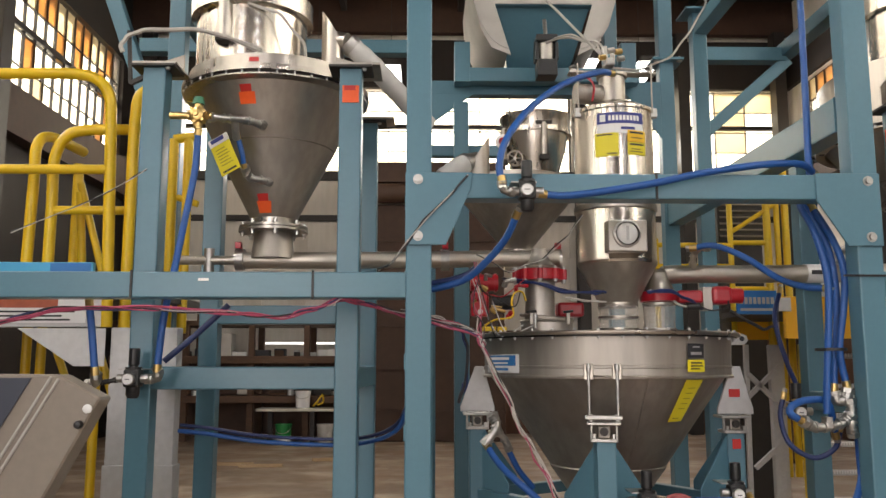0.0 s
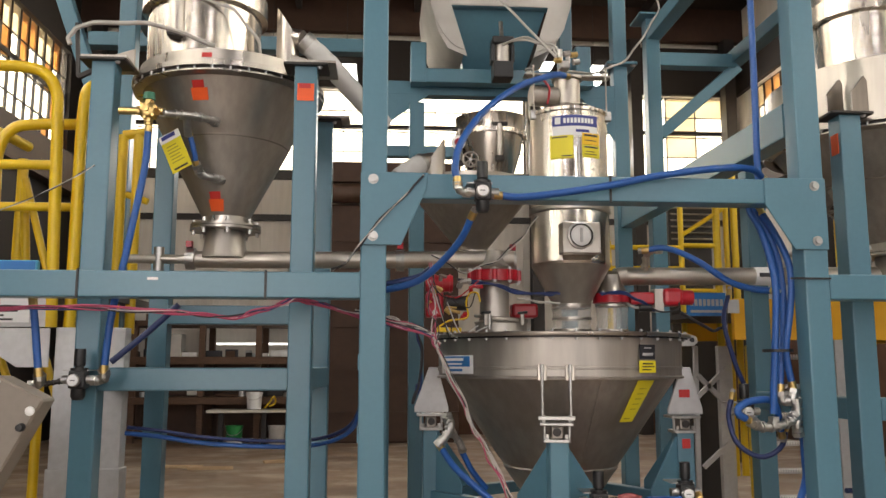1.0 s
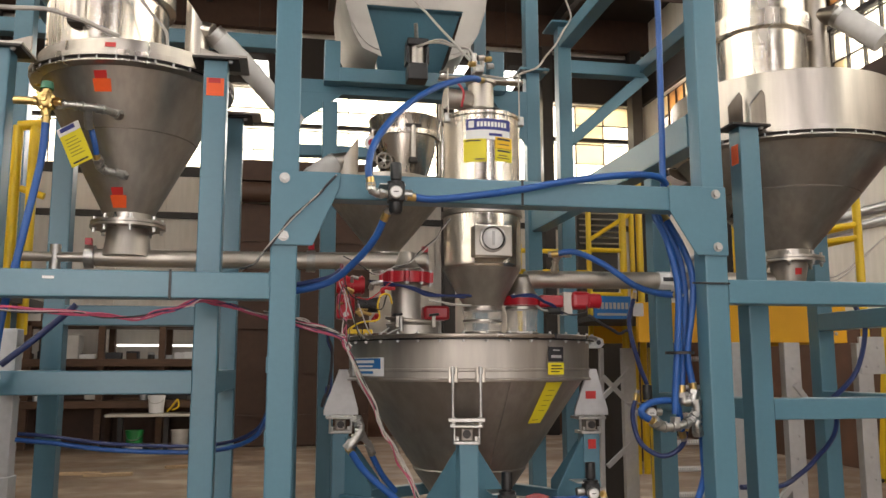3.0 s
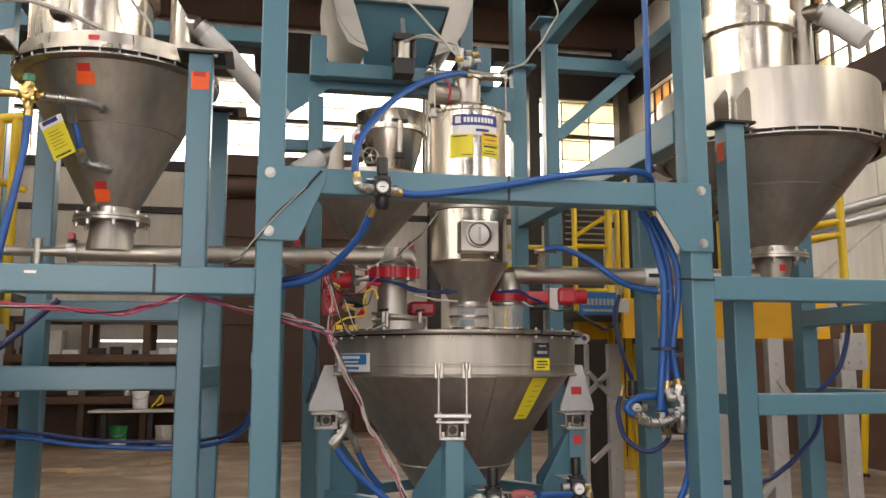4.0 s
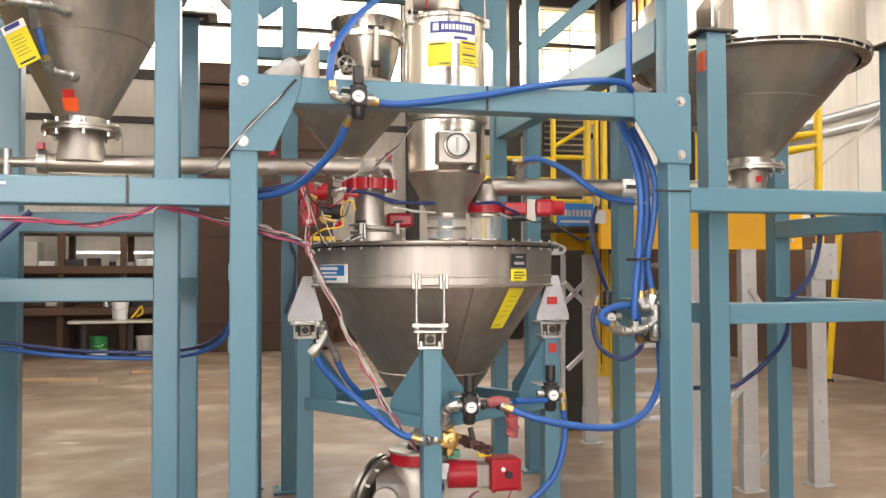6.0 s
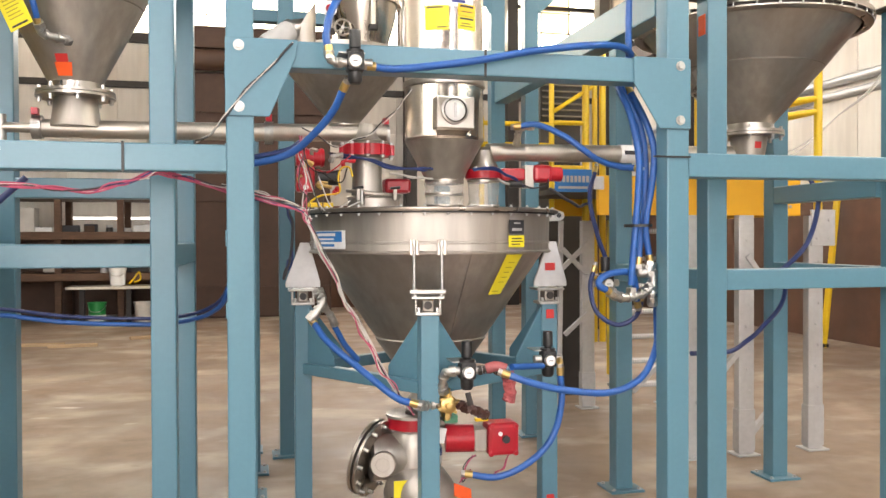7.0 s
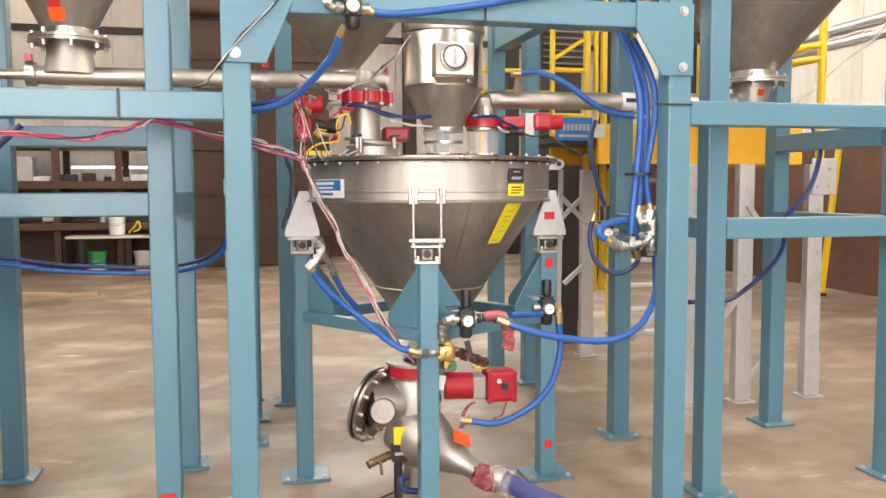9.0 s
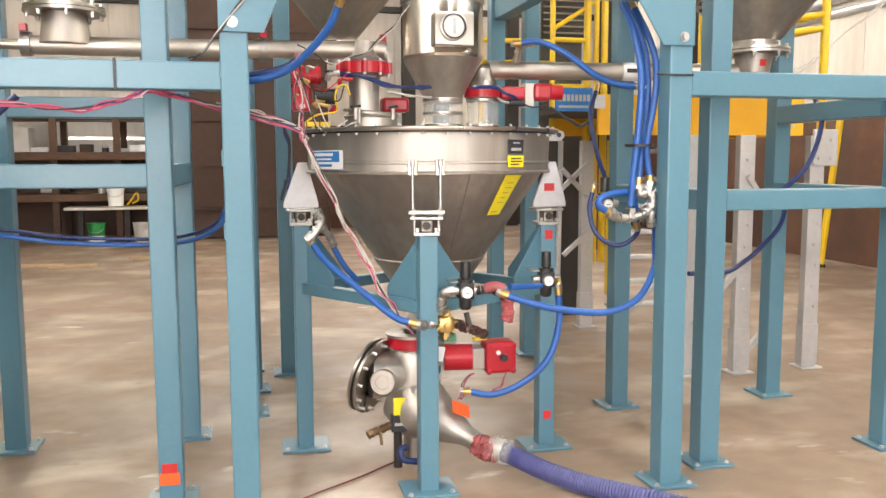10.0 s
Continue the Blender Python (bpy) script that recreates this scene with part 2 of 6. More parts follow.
def sweep(pts, r, seg=12, step=6, ribs=0.0):
    """A round hose or pipe along a smooth path."""
    path = smooth_path(pts, step) if step > 1 else [Vector(q) for q in pts]
    bm = bmesh.new()
    rings, up = [], Vector((0.13, 0.21, 0.97)).normalized()
    for i, c in enumerate(path):
        d = (path[min(i + 1, len(path) - 1)] - path[max(i - 1, 0)]).normalized()
        s = d.cross(up).normalized()
        up = s.cross(d).normalized()
        rr = r * (1 + (ribs if i % 2 else -ribs))
        rings.append([bm.verts.new(c + rr * (math.cos(2 * math.pi * k / seg) * s + math.sin(2 * math.pi * k / seg) * up)) for k in range(seg)])
    for a, b in zip(rings, rings[1:]):
        for k in range(seg):
            f = bm.faces.new((a[k], a[(k + 1) % seg], b[(k + 1) % seg], b[k]))
            f.smooth = True
    for ring in (rings[0][::-1], rings[-1]):
        bm.faces.new(ring)
    bmesh.ops.recalc_face_normals(bm, faces=bm.faces[:])
    return bm


def crumple(bm, amount, seed):
    """Dent a thin film at random."""
    r = random.Random(seed)
    for v in bm.verts:
        v.co += Vector((r.uniform(-1, 1), r.uniform(-1, 1), r.uniform(-0.6, 0.6))) * amount
    return bm


def mesh_of(name, bm, mat):
    me = bpy.data.meshes.new(name)
    bmesh.ops.recalc_face_normals(bm, faces=bm.faces[:])
    for e in bm.edges:
        e.smooth = len(e.link_faces) == 2 and e.calc_face_angle(0) < 0.55
    bm.to_mesh(me)
    bm.free()
    me.materials.append(mat)
    return me


def part(name, bm, mat, parent, label=""):
    ob = new(name, bm if isinstance(bm, bpy.types.Mesh) else mesh_of(name, bm, mat))
    ob.parent = parent
    return tagged(ob, label)


def thing(name, label, category, group="", at=(0, 0, 0)):
    ob = new(name)
    ob.location = at
    ob.empty_display_size = 0.1
    return tagged(ob, label, category, group)


def solo(name, bm, mat, label, category, group="", kind=""):
    return tagged(new(name, mesh_of(name, bm, mat)), label, category, group, kind)


def hexbolt(r=0.012, h=0.010, washer=1.7):
    """Hex head on a washer, pointing along +z."""
    bm = lathe([(0, 0), (r * washer, 0), (r * washer, h * 0.3), (r, h * 0.3)], 16)
    head = lathe([(r, h * 0.3), (r, h), (0, h)], 6)
    tmp = bpy.data.meshes.new("t")
    head.to_mesh(tmp)
    head.free()
    bm.from_mesh(tmp)
    bpy.data.meshes.remove(tmp)
    return bm


BOLT = mesh_of("bolt", hexbolt(), ZINC)
BIGBOLT = mesh_of("bolt", hexbolt(0.0135, 0.013, 1.5), ZINC)
NUT = mesh_of("bolt", hexbolt(0.0085, 0.022, 1.5), ZINC)
REDBOLT = mesh_of("bolt", hexbolt(0.009, 0.010, 1.4), RED)
RIMBOLT = mesh_of("bolt", hexbolt(0.0048, 0.017, 1.0), ALU)
TINYBOLT = mesh_of("bolt", hexbolt(0.0055, 0.010, 1.35), ALU)
SMALLBOLT = mesh_of("bolt", hexbolt(0.0085, 0.010, 1.4), ALU)
FRONT = Matrix.Rotation(radians(90), 4, "X")


def bolt(parent, p, m=FRONT, mesh=None, name="bolt"):
    ob = part(name, mesh or BOLT, ZINC, parent)
    ob.matrix_basis = Matrix.Translation(p) @ m.to_3x3().to_4x4()
    return ob


def bolt_ring(parent, c, r, n, up=True, mesh=None, turn=0.0):
    for i in range(n):
        a = 2 * math.pi * (i + turn) / n
        p = (c[0] + r * math.cos(a), c[1] + r * math.sin(a), c[2])
        bolt(parent, p, Matrix.Identity(4) if up else Matrix.Rotation(math.pi, 4, "X"), mesh or SMALLBOLT)


# ---- hall ----
XL, XR, YB, YF, ROOFZ, SILL, HEAD = -6.0, 8.2, 17.3, -10.0, 9.2, 5.5, 7.3


def wall_with_openings(name, axis, at, thick, lo, hi, top, openings, mat, label):
    """An upright wall along x (axis y) or along y (axis x), cut by rectangular openings (a, b, z0, z1)."""
    bm = bmesh.new()
    cuts = sorted(openings)
    spans = []
    edge = lo
    for a, b, z0, z1 in cuts:
        spans += [(edge, a, 0, top), (a, b, 0, z0), (a, b, z1, top)]
        edge = b
    spans.append((edge, hi, 0, top))
    for a, b, z0, z1 in spans:
        if b - a > 1e-3 and z1 - z0 > 1e-3:
            if axis == "y":
                box(bm, a, at, z0, b, at + thick, z1)
            else:
                box(bm, at, a, z0, at + thick, b, z1)
    return solo(name, bm, mat, label, "wall", kind="structure")


back_open = [(-5.2, -1.5, SILL, HEAD), (-1.2, 3.4, SILL, HEAD), (3.7, 5.6, SILL, HEAD), (5.9, 7.9, SILL, HEAD)]
side_open = [(-8.0, -3.6, SILL, HEAD), (-3.2, 1.2, SILL, HEAD), (1.6, 6.0, SILL, HEAD), (6.4, 10.8, SILL, HEAD), (11.2, 16.6, SILL, HEAD)]
left_open = [(a, b, z0, 7.65) for a, b, z0, z1 in side_open]
solo("floor", boxm(XL - 0.3, YF - 0.3, -0.2, XR + 0.3, YB + 0.3, 0), FLOOR, "worn brown concrete floor with pale dusty patches", "floor", kind="structure")
wall_with_openings("wall_back", "y", YB, 0.3, XL, XR, ROOFZ, back_open, WALL_WHITE, "white painted block wall with a high window band")
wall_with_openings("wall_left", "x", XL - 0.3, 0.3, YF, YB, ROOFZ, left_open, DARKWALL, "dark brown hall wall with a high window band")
wall_with_openings("wall_right", "x", XR, 0.3, YF, YB, ROOFZ, side_open, WALL_WHITE, "white hall wall with a high window band")
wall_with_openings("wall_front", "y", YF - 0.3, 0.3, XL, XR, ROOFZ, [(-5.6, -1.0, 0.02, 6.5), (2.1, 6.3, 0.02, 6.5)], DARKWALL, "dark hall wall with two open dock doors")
solo("ceiling", boxm(XL - 0.3, YF - 0.3, ROOFZ, XR + 0.3, YB + 0.3, ROOFZ + 0.2), ROOF, "dark roof deck", "ceiling", kind="structure")


def steel_window(name, axis, at, a, b, z0, z1, amber):
    """Industrial steel window: a grid of bars with panes, each pane a piece."""
    w = tagged(new(name), "steel-framed factory window with many small dusty panes", "window", "high windows", "structure")
    nx, nz = max(2, round((b - a) / (0.62 if axis == "y" else 0.36))), 4
    bars = bmesh.new()
    dx, dz = (b - a) / nx, (z1 - z0) / nz

    def put(bm, u0, u1, zz0, zz1, d0, d1):
        if axis == "y":
            box(bm, u0, at + d0, zz0, u1, at + d1, zz1)
        else:
            box(bm, at + d0, u0, zz0, at + d1, u1, zz1)
    for i in range(nx + 1):
        h = 0.04 if i in (0, nx) else (0.008 if axis == "y" else 0.013)
        put(bars, a + i * dx - h, a + i * dx + h, z0, z1, 0.08, 0.14)
    for k in range(nz + 1):
        put(bars, a, b, z0 + k * dz - 0.008, z0 + k * dz + 0.008, 0.085, 0.135)
    put(bars, a, b, z0 + 0.53 * (z1 - z0), z0 + 0.575 * (z1 - z0), 0.03, 0.15)
    part("window_frame", bars, DARKSTEEL, w)
    for i in range(nx):
        for k in range(nz):
            bm = bmesh.new()
            put(bm, a + i * dx + 0.01, a + (i + 1) * dx - 0.01, z0 + k * dz + 0.01, z0 + (k + 1) * dz - 0.01, 0.105, 0.112)
            p = part("pane", bm, (random.choice((AMBER, HAZY)) if axis == "x" else HAZY) if random.random() < (amber if axis == "y" else amber * (1.7 if k == nz - 1 else 0.5)) else PANE, w)
            p.visible_shadow = False
    return w


number = 1
for a, b, z0, z1 in back_open:
    steel_window(f"window_{number}", "y", YB, a, b, z0, z1, 0.3 if a > 3.6 else 0.0)
    number += 1
for at, openings in ((XL - 0.22, left_open), (XR, side_open)):
    for a, b, z0, z1 in openings[-2:]:
        steel_window(f"window_{number}", "x", at, a, b, z0, z1, 0.5)
        number += 1
for nm, args in (("backdrop", (XL - 3, YB + 2.0, 3, XR + 3, YB + 2.1, 12)), ("backdrop", (XL - 2.2, YF, 3, XL - 2.1, YB + 2, 12)), ("backdrop", (XR + 2.1, YF, 3, XR + 2.2, YB + 2, 12))):
    solo(nm, boxm(*args), SKYGLOW, "plain bright overcast sky outside the windows", "sky", kind="structure")


def high_bay(p):
    lamp = thing("ceiling_lamp", "long fluorescent high-bay lamp hung under the roof", "lamp", "high-bay lamps")
    x, y, z = p
    part("housing", plate([(-0.19, 0), (0.19, 0), (0.10, 0.09), (-0.10, 0.09)], 1.2, pose(x, y - 0.6, z + 0.02)), DARKSTEEL, lamp)
    part("lens", boxm(x - 0.17, y - 0.58, z, x + 0.17, y + 0.58, z + 0.018, bevel=0.004), LAMPGLOW, lamp)
    part("cable", rod((x, y, z + 0.1), (x, y, ROOFZ), 0.004, 6), DARKSTEEL, lamp)
    return lamp


# ---- frames ----
S = 0.1016


def foot(parent, x, y, s=0.2):
    f = part("foot_plate", boxm(x - s / 2, y - s / 2, 0.0, x + s / 2, y + s / 2, 0.014, bevel=0.003), BLUE, parent)
    for dx in (-1, 1):
        for dy in (-1, 1):
            bolt(f, (x + dx * (s / 2 - 0.025), y + dy * (s / 2 - 0.025), 0.014), Matrix.Identity(4), SMALLBOLT)


def column(parent, x, y, z1, s=S, base=True, name="column"):
    part(name, square_bar((x, y, 0.0), (x, y, z1), s), BLUE, parent)
    if base:
        foot(parent, x, y)


def bar(parent, a, b, s=S, t=None, name="beam"):
    return part(name, square_bar(a, b, s, t), BLUE, parent)


portal = thing("portal_frame", "tall teal-blue square-tube steel portal with bolted corner gussets", "steel frame")
TOP = 4.6
column(portal, 0.265, 3.271, TOP)
column(portal, 2.051, 3.271, TOP)
bar(portal, (0.316, 3.271, 2.11), (2.0, 3.271, 2.11))
for sx, pts in ((0, [(0.212, 2.162), (0.478, 2.162), (0.470, 2.095), (0.372, 1.872), (0.212, 1.872)]), (1, [(1.846, 2.165), (2.103, 2.165), (2.103, 1.872), (1.962, 1.872), (1.846, 2.055)])):
    g = part("gusset", plate(pts, 0.010, pose(0, 3.210, 0)), BLUE, portal)
    x = 0.262 if sx == 0 else 2.055
    for z in (2.133, 1.907):
        bolt(g, (x, 3.210, z), FRONT, BIGBOLT)
# long rails at mid height
bar(portal, (-2.9, 3.271, 1.715), (0.214, 3.271, 1.715), name="rail")
bar(portal, (2.102, 3.271, 1.722), (4.6, 3.271, 1.722), name="rail")
# side rails running back to the rear columns
bar(portal, (2.046, 3.322, 2.442), (2.030, 5.66, 2.442), S, 0.15, name="side_rail")
bar(portal, (0.265, 3.322, 3.9), (0.27, 5.66, 3.9), name="side_rail")

rear = thing("rear_frame", "teal-blue rear frame of square tubes with knee braces", "steel frame")
YR = 5.72
column(rear, 0.27, YR, TOP)
column(rear, 2.01, YR, TOP)
column(rear, 2.26, YR, 3.93)
column(rear, 0.28, 4.72, 2.0)
column(rear, 0.30, 5.2, 2.0)
column(rear, 0.53, 5.56, 3.2)
bar(rear, (0.32, YR, 3.357), (1.96, YR, 3.357))
part("gusset", plate([(0.32, 3.315), (0.63, 3.315), (0.32, 3.085)], 0.012, pose(0, YR - 0.05, 0)), BLUE, rear)
part("gusset", plate([(1.96, 3.335), (1.70, 3.335), (1.96, 2.99)], 0.012, pose(0, YR - 0.05, 0)), BLUE, rear)
bar(rear, (0.32, YR, 2.90), (0.90, YR, 2.90), 0.08)
bar(rear, (2.31, YR, 3.625), (2.88, YR, 3.625))
bar(rear, (2.30, YR, 3.06), (2.90, YR, 3.59), 0.085)
bar(rear, (2.90, YR + 0.05, 3.66), (2.90, 3.6, 3.66))
bar(rear, (2.27, YR + 0.05, 3.82), (2.27, 3.5, 3.82))
bar(rear, (-1.75, YR, 3.66), (0.22, YR, 3.66))
column(rear, -1.26, 5.0, TOP)
bar(rear, (-1.26, 5.05, 3.66), (-1.26, YR - 0.05, 3.66))
bar(rear, (-1.70, 5.0, 3.75), (-1.29, 5.0, 2.62), 0.09, name="brace")
# column splices and cap plates
part("splice_plate", boxm(1.90, YR - 0.11, 3.555, 2.12, YR + 0.11, 3.575, bevel=0.003), BLUE, rear)
part("splice_plate", boxm(2.14, YR - 0.13, 3.93, 2.40, YR + 0.11, 3.945, bevel=0.003), BLUE, rear)
for dx in (-0.085, 0.085):
    bolt(rear, (2.01 + dx, YR - 0.08, 3.575), Matrix.Identity(4), BOLT)
    bolt(rear, (2.01 + dx, YR - 0.08, 3.555), Matrix.Rotation(math.pi, 4, "X"), BOLT)
column(rear, 1.70, 6.1, TOP, base=False, name="post")
part("stub_post", square_bar((1.66, YR, 3.408), (1.66, YR, 3.55), 0.085), BLUE, rear)


def hopper_stand(name, label, posts, top, low, s=0.098, rear_rail=True):
    """Four posts with rails: posts = front left, front right, back right, back left."""
    st = thing(name, label, "hopper stand", "hopper stands")
    for x, y in posts:
        column(st, x, y, top, s, name="post")
        part("cap_plate", boxm(x - 0.095, y - 0.075, top, x + 0.095, y + 0.075, top + 0.012, bevel=0.002), DARKSTEEL, st, "dark steel cap plate")
        bolt(st, (x + 0.06, y - 0.05, top), Matrix.Rotation(math.pi, 4, "X"), SMALLBOLT)
    (ax, ay), (bx, by), (cx, cy), (dx, dy) = posts
    h = s / 2
    bar(st, (ax + h, ay, low), (bx - h, by, low), s, 0.094)
    bar(st, (bx, by + h, low), (cx, cy - h, low), s, 0.094)
    bar(st, (ax, ay + h, low), (dx, dy - h, low), s, 0.094)
    if rear_rail:
        bar(st, (dx + h, dy, 1.665), (cx - h, cy, 1.665), s)
    return st


stand_a = hopper_stand("hopper_stand", "teal-blue four-post stand with orange tags under the smaller hopper", [(-0.90, 3.57), (-0.04, 3.57), (-0.02, 4.40), (-0.84, 4.40)], 2.70, 1.352)
stand_b = hopper_stand("hopper_stand", "teal-blue four-post stand under the wide-collared hopper", [(2.345, 3.45), (3.334, 3.45), (3.32, 4.37), (2.33, 4.37)], 2.50, 1.225, rear_rail=False)
bar(stand_b, (3.31, 3.5, 1.66), (3.32, 4.32, 1.66), 0.098)

# ---- hoppers ----


def cone_hopper(name, label, c, zf, rf, zb, rb, collar, cyl):
    """Cone with bolted flange, collar, lid, offset feed cylinder and outlet flange."""
    h = thing(name, label, "hopper", "process hoppers")
    zc = zf + collar
    part("cone", lathe([(rf - 0.012, zf), (rf * 0.55 + rb * 0.45, zf - (zf - zb) * 0.45), (rb, zb), (rb - 0.006, zb), (rf - 0.03, zf - 0.01)], 72, c), STEEL_DULL, h, "dull mill-finish steel cone")
    rs, zs = rf * 0.55 + rb * 0.45, zf - (zf - zb) * 0.45
    part("seam", lathe([(rs - 0.001, zs - 0.004), (rs + 0.0008, zs), (rs + 0.001, zs + 0.004)], 72, c), WELD, h)
    fl = part("flange", lathe([(rf - 0.02, zf - 0.012), (rf + 0.028, zf - 0.012), (rf + 0.028, zf + 0.012), (rf - 0.02, zf + 0.012)], 72, c), STEEL, h)
    part("rim_gasket", lathe([(rf + 0.008, zf - 0.012), (rf + 0.008, zf - 0.027)], 72, c), DARKSTEEL, h, "dark rim gap")
    part("cone_lip", lathe([(rf - 0.02, zf - 0.026), (rf + 0.020, zf - 0.026), (rf + 0.020, zf - 0.033), (rf - 0.024, zf - 0.040)], 72, c), STEEL, h)
    bolt_ring(fl, (c[0], c[1], zf - 0.012), rf + 0.020, 36, False, RIMBOLT)
    part("collar", lathe([(rf - 0.004, zf + 0.012), (rf - 0.004, zc), (rf - 0.02, zc + 0.008), (0, zc + 0.03)], 72, c), STEEL, h, "bright steel collar and lid")
    (kx, ky), kr, kz = cyl
    part("feed_cylinder", lathe([(kr, zc), (kr, kz - 0.10), (kr + 0.03, kz - 0.09), (kr + 0.03, kz), (kr, kz + 0.01), (kr, kz + 0.6), (0, kz + 0.6)], 64, (kx, ky)), POLISHED, h, "polished feed cylinder")
    of = part("outlet_flange", lathe([(rb, zb), (rb, zb - 0.03), (rb + 0.053, zb - 0.034), (rb + 0.053, zb - 0.046), (rb - 0.01, zb - 0.047)], 56, c), STEEL, h)
    part("mating_flange", lathe([(rb - 0.01, zb - 0.050), (rb + 0.055, zb - 0.050), (rb + 0.055, zb - 0.062), (rb - 0.02, zb - 0.063)], 56, c), STEEL, h)
    part("gasket", lathe([(rb + 0.046, zb - 0.046), (rb + 0.046, zb - 0.050)], 56, c), BLACK, h, "thin black gasket")
    bolt_ring(of, (c[0], c[1], zb - 0.062), rb + 0.036, 8, False, NUT, 0.3)
    bolt_ring(of, (c[0], c[1], zb - 0.034), rb + 0.036, 8, True, NUT, 0.3)
    return h


hop_a = cone_hopper("hopper", "dull steel cone hopper with bolted rim and orange tags", (-0.445, 3.98), 2.715, 0.425, 2.10, 0.11, 0.07, ((-0.585, 4.02), 0.27, 3.20))
hop_b = cone_hopper("hopper", "steel cone hopper with a tall polished collar and bolted rim", (2.83, 3.90), 2.502, 0.560, 2.00, 0.12, 0.29, ((2.77, 3.95), 0.235, 3.24))

C = (1.145, 3.97)
weigh = thing("weigh_hopper", "wide stainless weigh hopper with bolted lid on load cells", "hopper", "process hoppers")
part("cone", lathe([(0.545, 1.358), (0.27, 0.955), (0.266, 0.952), (0.270, 0.945), (0.16, 0.79), (0.10, 0.70), (0.09, 0.70), (0.53, 1.35)], 96, C), STEEL_DULL, weigh, "dull grey steel cone")
part("band", lathe([(0.556, 1.352), (0.578, 1.350), (0.580, 1.358), (0.570, 1.364), (0.5695, 1.392), (0.5745, 1.395), (0.5745, 1.402), (0.5698, 1.405), (0.574, 1.526)], 96, C), SATIN, weigh)
part("gasket", lathe([(0.570, 1.524), (0.598, 1.524), (0.598, 1.531), (0.570, 1.531)], 96, C), BLACK, weigh, "thin black lid gasket")
lid = part("lid", lathe([(0.572, 1.531), (0.612, 1.531), (0.614, 1.535), (0.614, 1.545), (0.610, 1.549), (0.35, 1.556), (0.0, 1.558)], 96, C), STEEL, weigh)
bolt_ring(lid, (C[0], C[1], 1.524), 0.592, 38, False, TINYBOLT)
bolt_ring(lid, (C[0], C[1], 1.549), 0.592, 38, True, TINYBOLT)
part("cone_seam", move(boxm(-0.003, -0.0025, 0, 0.003, 0.0025, 0.487, bevel=0.001), between((C[0] + 0.12 * 0.2725, C[1] - 0.993 * 0.2725, 0.958), (C[0] + 0.12 * 0.546, C[1] - 0.993 * 0.546, 1.352))[0]), STEEL_DULL, weigh)

cylz = (1.205, 3.92)
receiver = thing("filter_receiver", "polished stainless filter receiver with yellow labels and a round sight glass", "vacuum receiver")
part("body", lathe([(0.188, 1.875), (0.191, 1.887), (0.188, 1.893), (0.188, 2.60), (0.196, 2.605), (0.196, 2.62), (0.188, 2.625), (0.12, 2.66), (0.0, 2.67)], 72, cylz), POLISHED, receiver)
part("cone", lathe([(0.188, 1.877), (0.087, 1.692), (0.09, 1.688), (0.09, 1.675)], 64, cylz), STEEL_DULL, receiver)
part("neck", lathe([(0.064, 2.66), (0.064, 2.80), (0.075, 2.805), (0.075, 2.82), (0, 2.82)], 40, cylz), STEEL, receiver)
part("connector_sleeve", crumple(lathe([(0.088, 1.70), (0.092, 1.675), (0.086, 1.65), (0.091, 1.625), (0.085, 1.60), (0.092, 1.58), (0.088, 1.556)], 44, cylz), 0.005, 6), SLEEVE, receiver, "clear flexible sleeve")

for z in (1.690, 1.628, 1.572):
    part("sleeve_clamp", lathe([(0.089, z - 0.006), (0.0945, z - 0.005), (0.0945, z + 0.005), (0.089, z + 0.006)], 44, cylz), STEEL, receiver, "steel band clamp")

small = thing("feed_hopper", "small stainless hopper with a clamped lid", "hopper", "process hoppers")
sc = (0.915, 4.6)
part("body", lathe([(0.196, 2.715), (0.203, 2.79), (0.206, 2.795), (0.206, 2.802), (0, 2.815)], 64, sc), POLISHED, small)
part("clamp_ring", lathe([(0.185, 2.688), (0.205, 2.688), (0.205, 2.716), (0.185, 2.716)], 64, sc), POLISHED, small)
part("lower_body", lathe([(0.184, 2.69), (0.172, 2.62), (0.118, 2.44)], 64, sc), POLISHED, small)
sd = (0.805, 4.6)
part("hopper_lid", lathe([(0.0, 2.445), (0.30, 2.438), (0.32, 2.43), (0.32, 2.41), (0.30, 2.405)], 64, sd), STEEL, small)
part("cone", lathe([(0.300, 2.405), (0.300, 2.315), (0.088, 2.058), (0.072, 2.03), (0.072, 1.925)], 64, sd), STEEL_DULL, small, "dull steel cone")
part("cone_flange", lathe([(0.07, 2.035), (0.115, 2.035), (0.115, 2.02), (0.07, 2.02)], 40, sd), STEEL, small)

# weigh hopper stand
wst = thing("weigh_stand", "teal-blue four-leg load-cell stand with triangular gussets", "hopper stand", "hopper stands")
LEGS = []
for k in range(4):
    a = math.atan2(-0.974, -0.225) + k * math.pi / 2
    LEGS.append((C[0] + 0.565 * math.cos(a), C[1] + 0.565 * math.sin(a), a))
LEGS[3] = (LEGS[3][0] - 0.052, LEGS[3][1], LEGS[3][2])
for x, y, a in LEGS:
    part("leg", square_bar((x, y, 0), (x, y, 1.10), 0.080), BLUE, wst)
    f = part("foot_plate", boxm(x - 0.115, y - 0.10, 0, x + 0.115, y + 0.10, 0.014, bevel=0.003), BLUE, wst)
    for dx in (-0.09, 0.09):
        bolt(f, (x + dx, y - 0.075, 0.014), Matrix.Identity(4), SMALLBOLT)
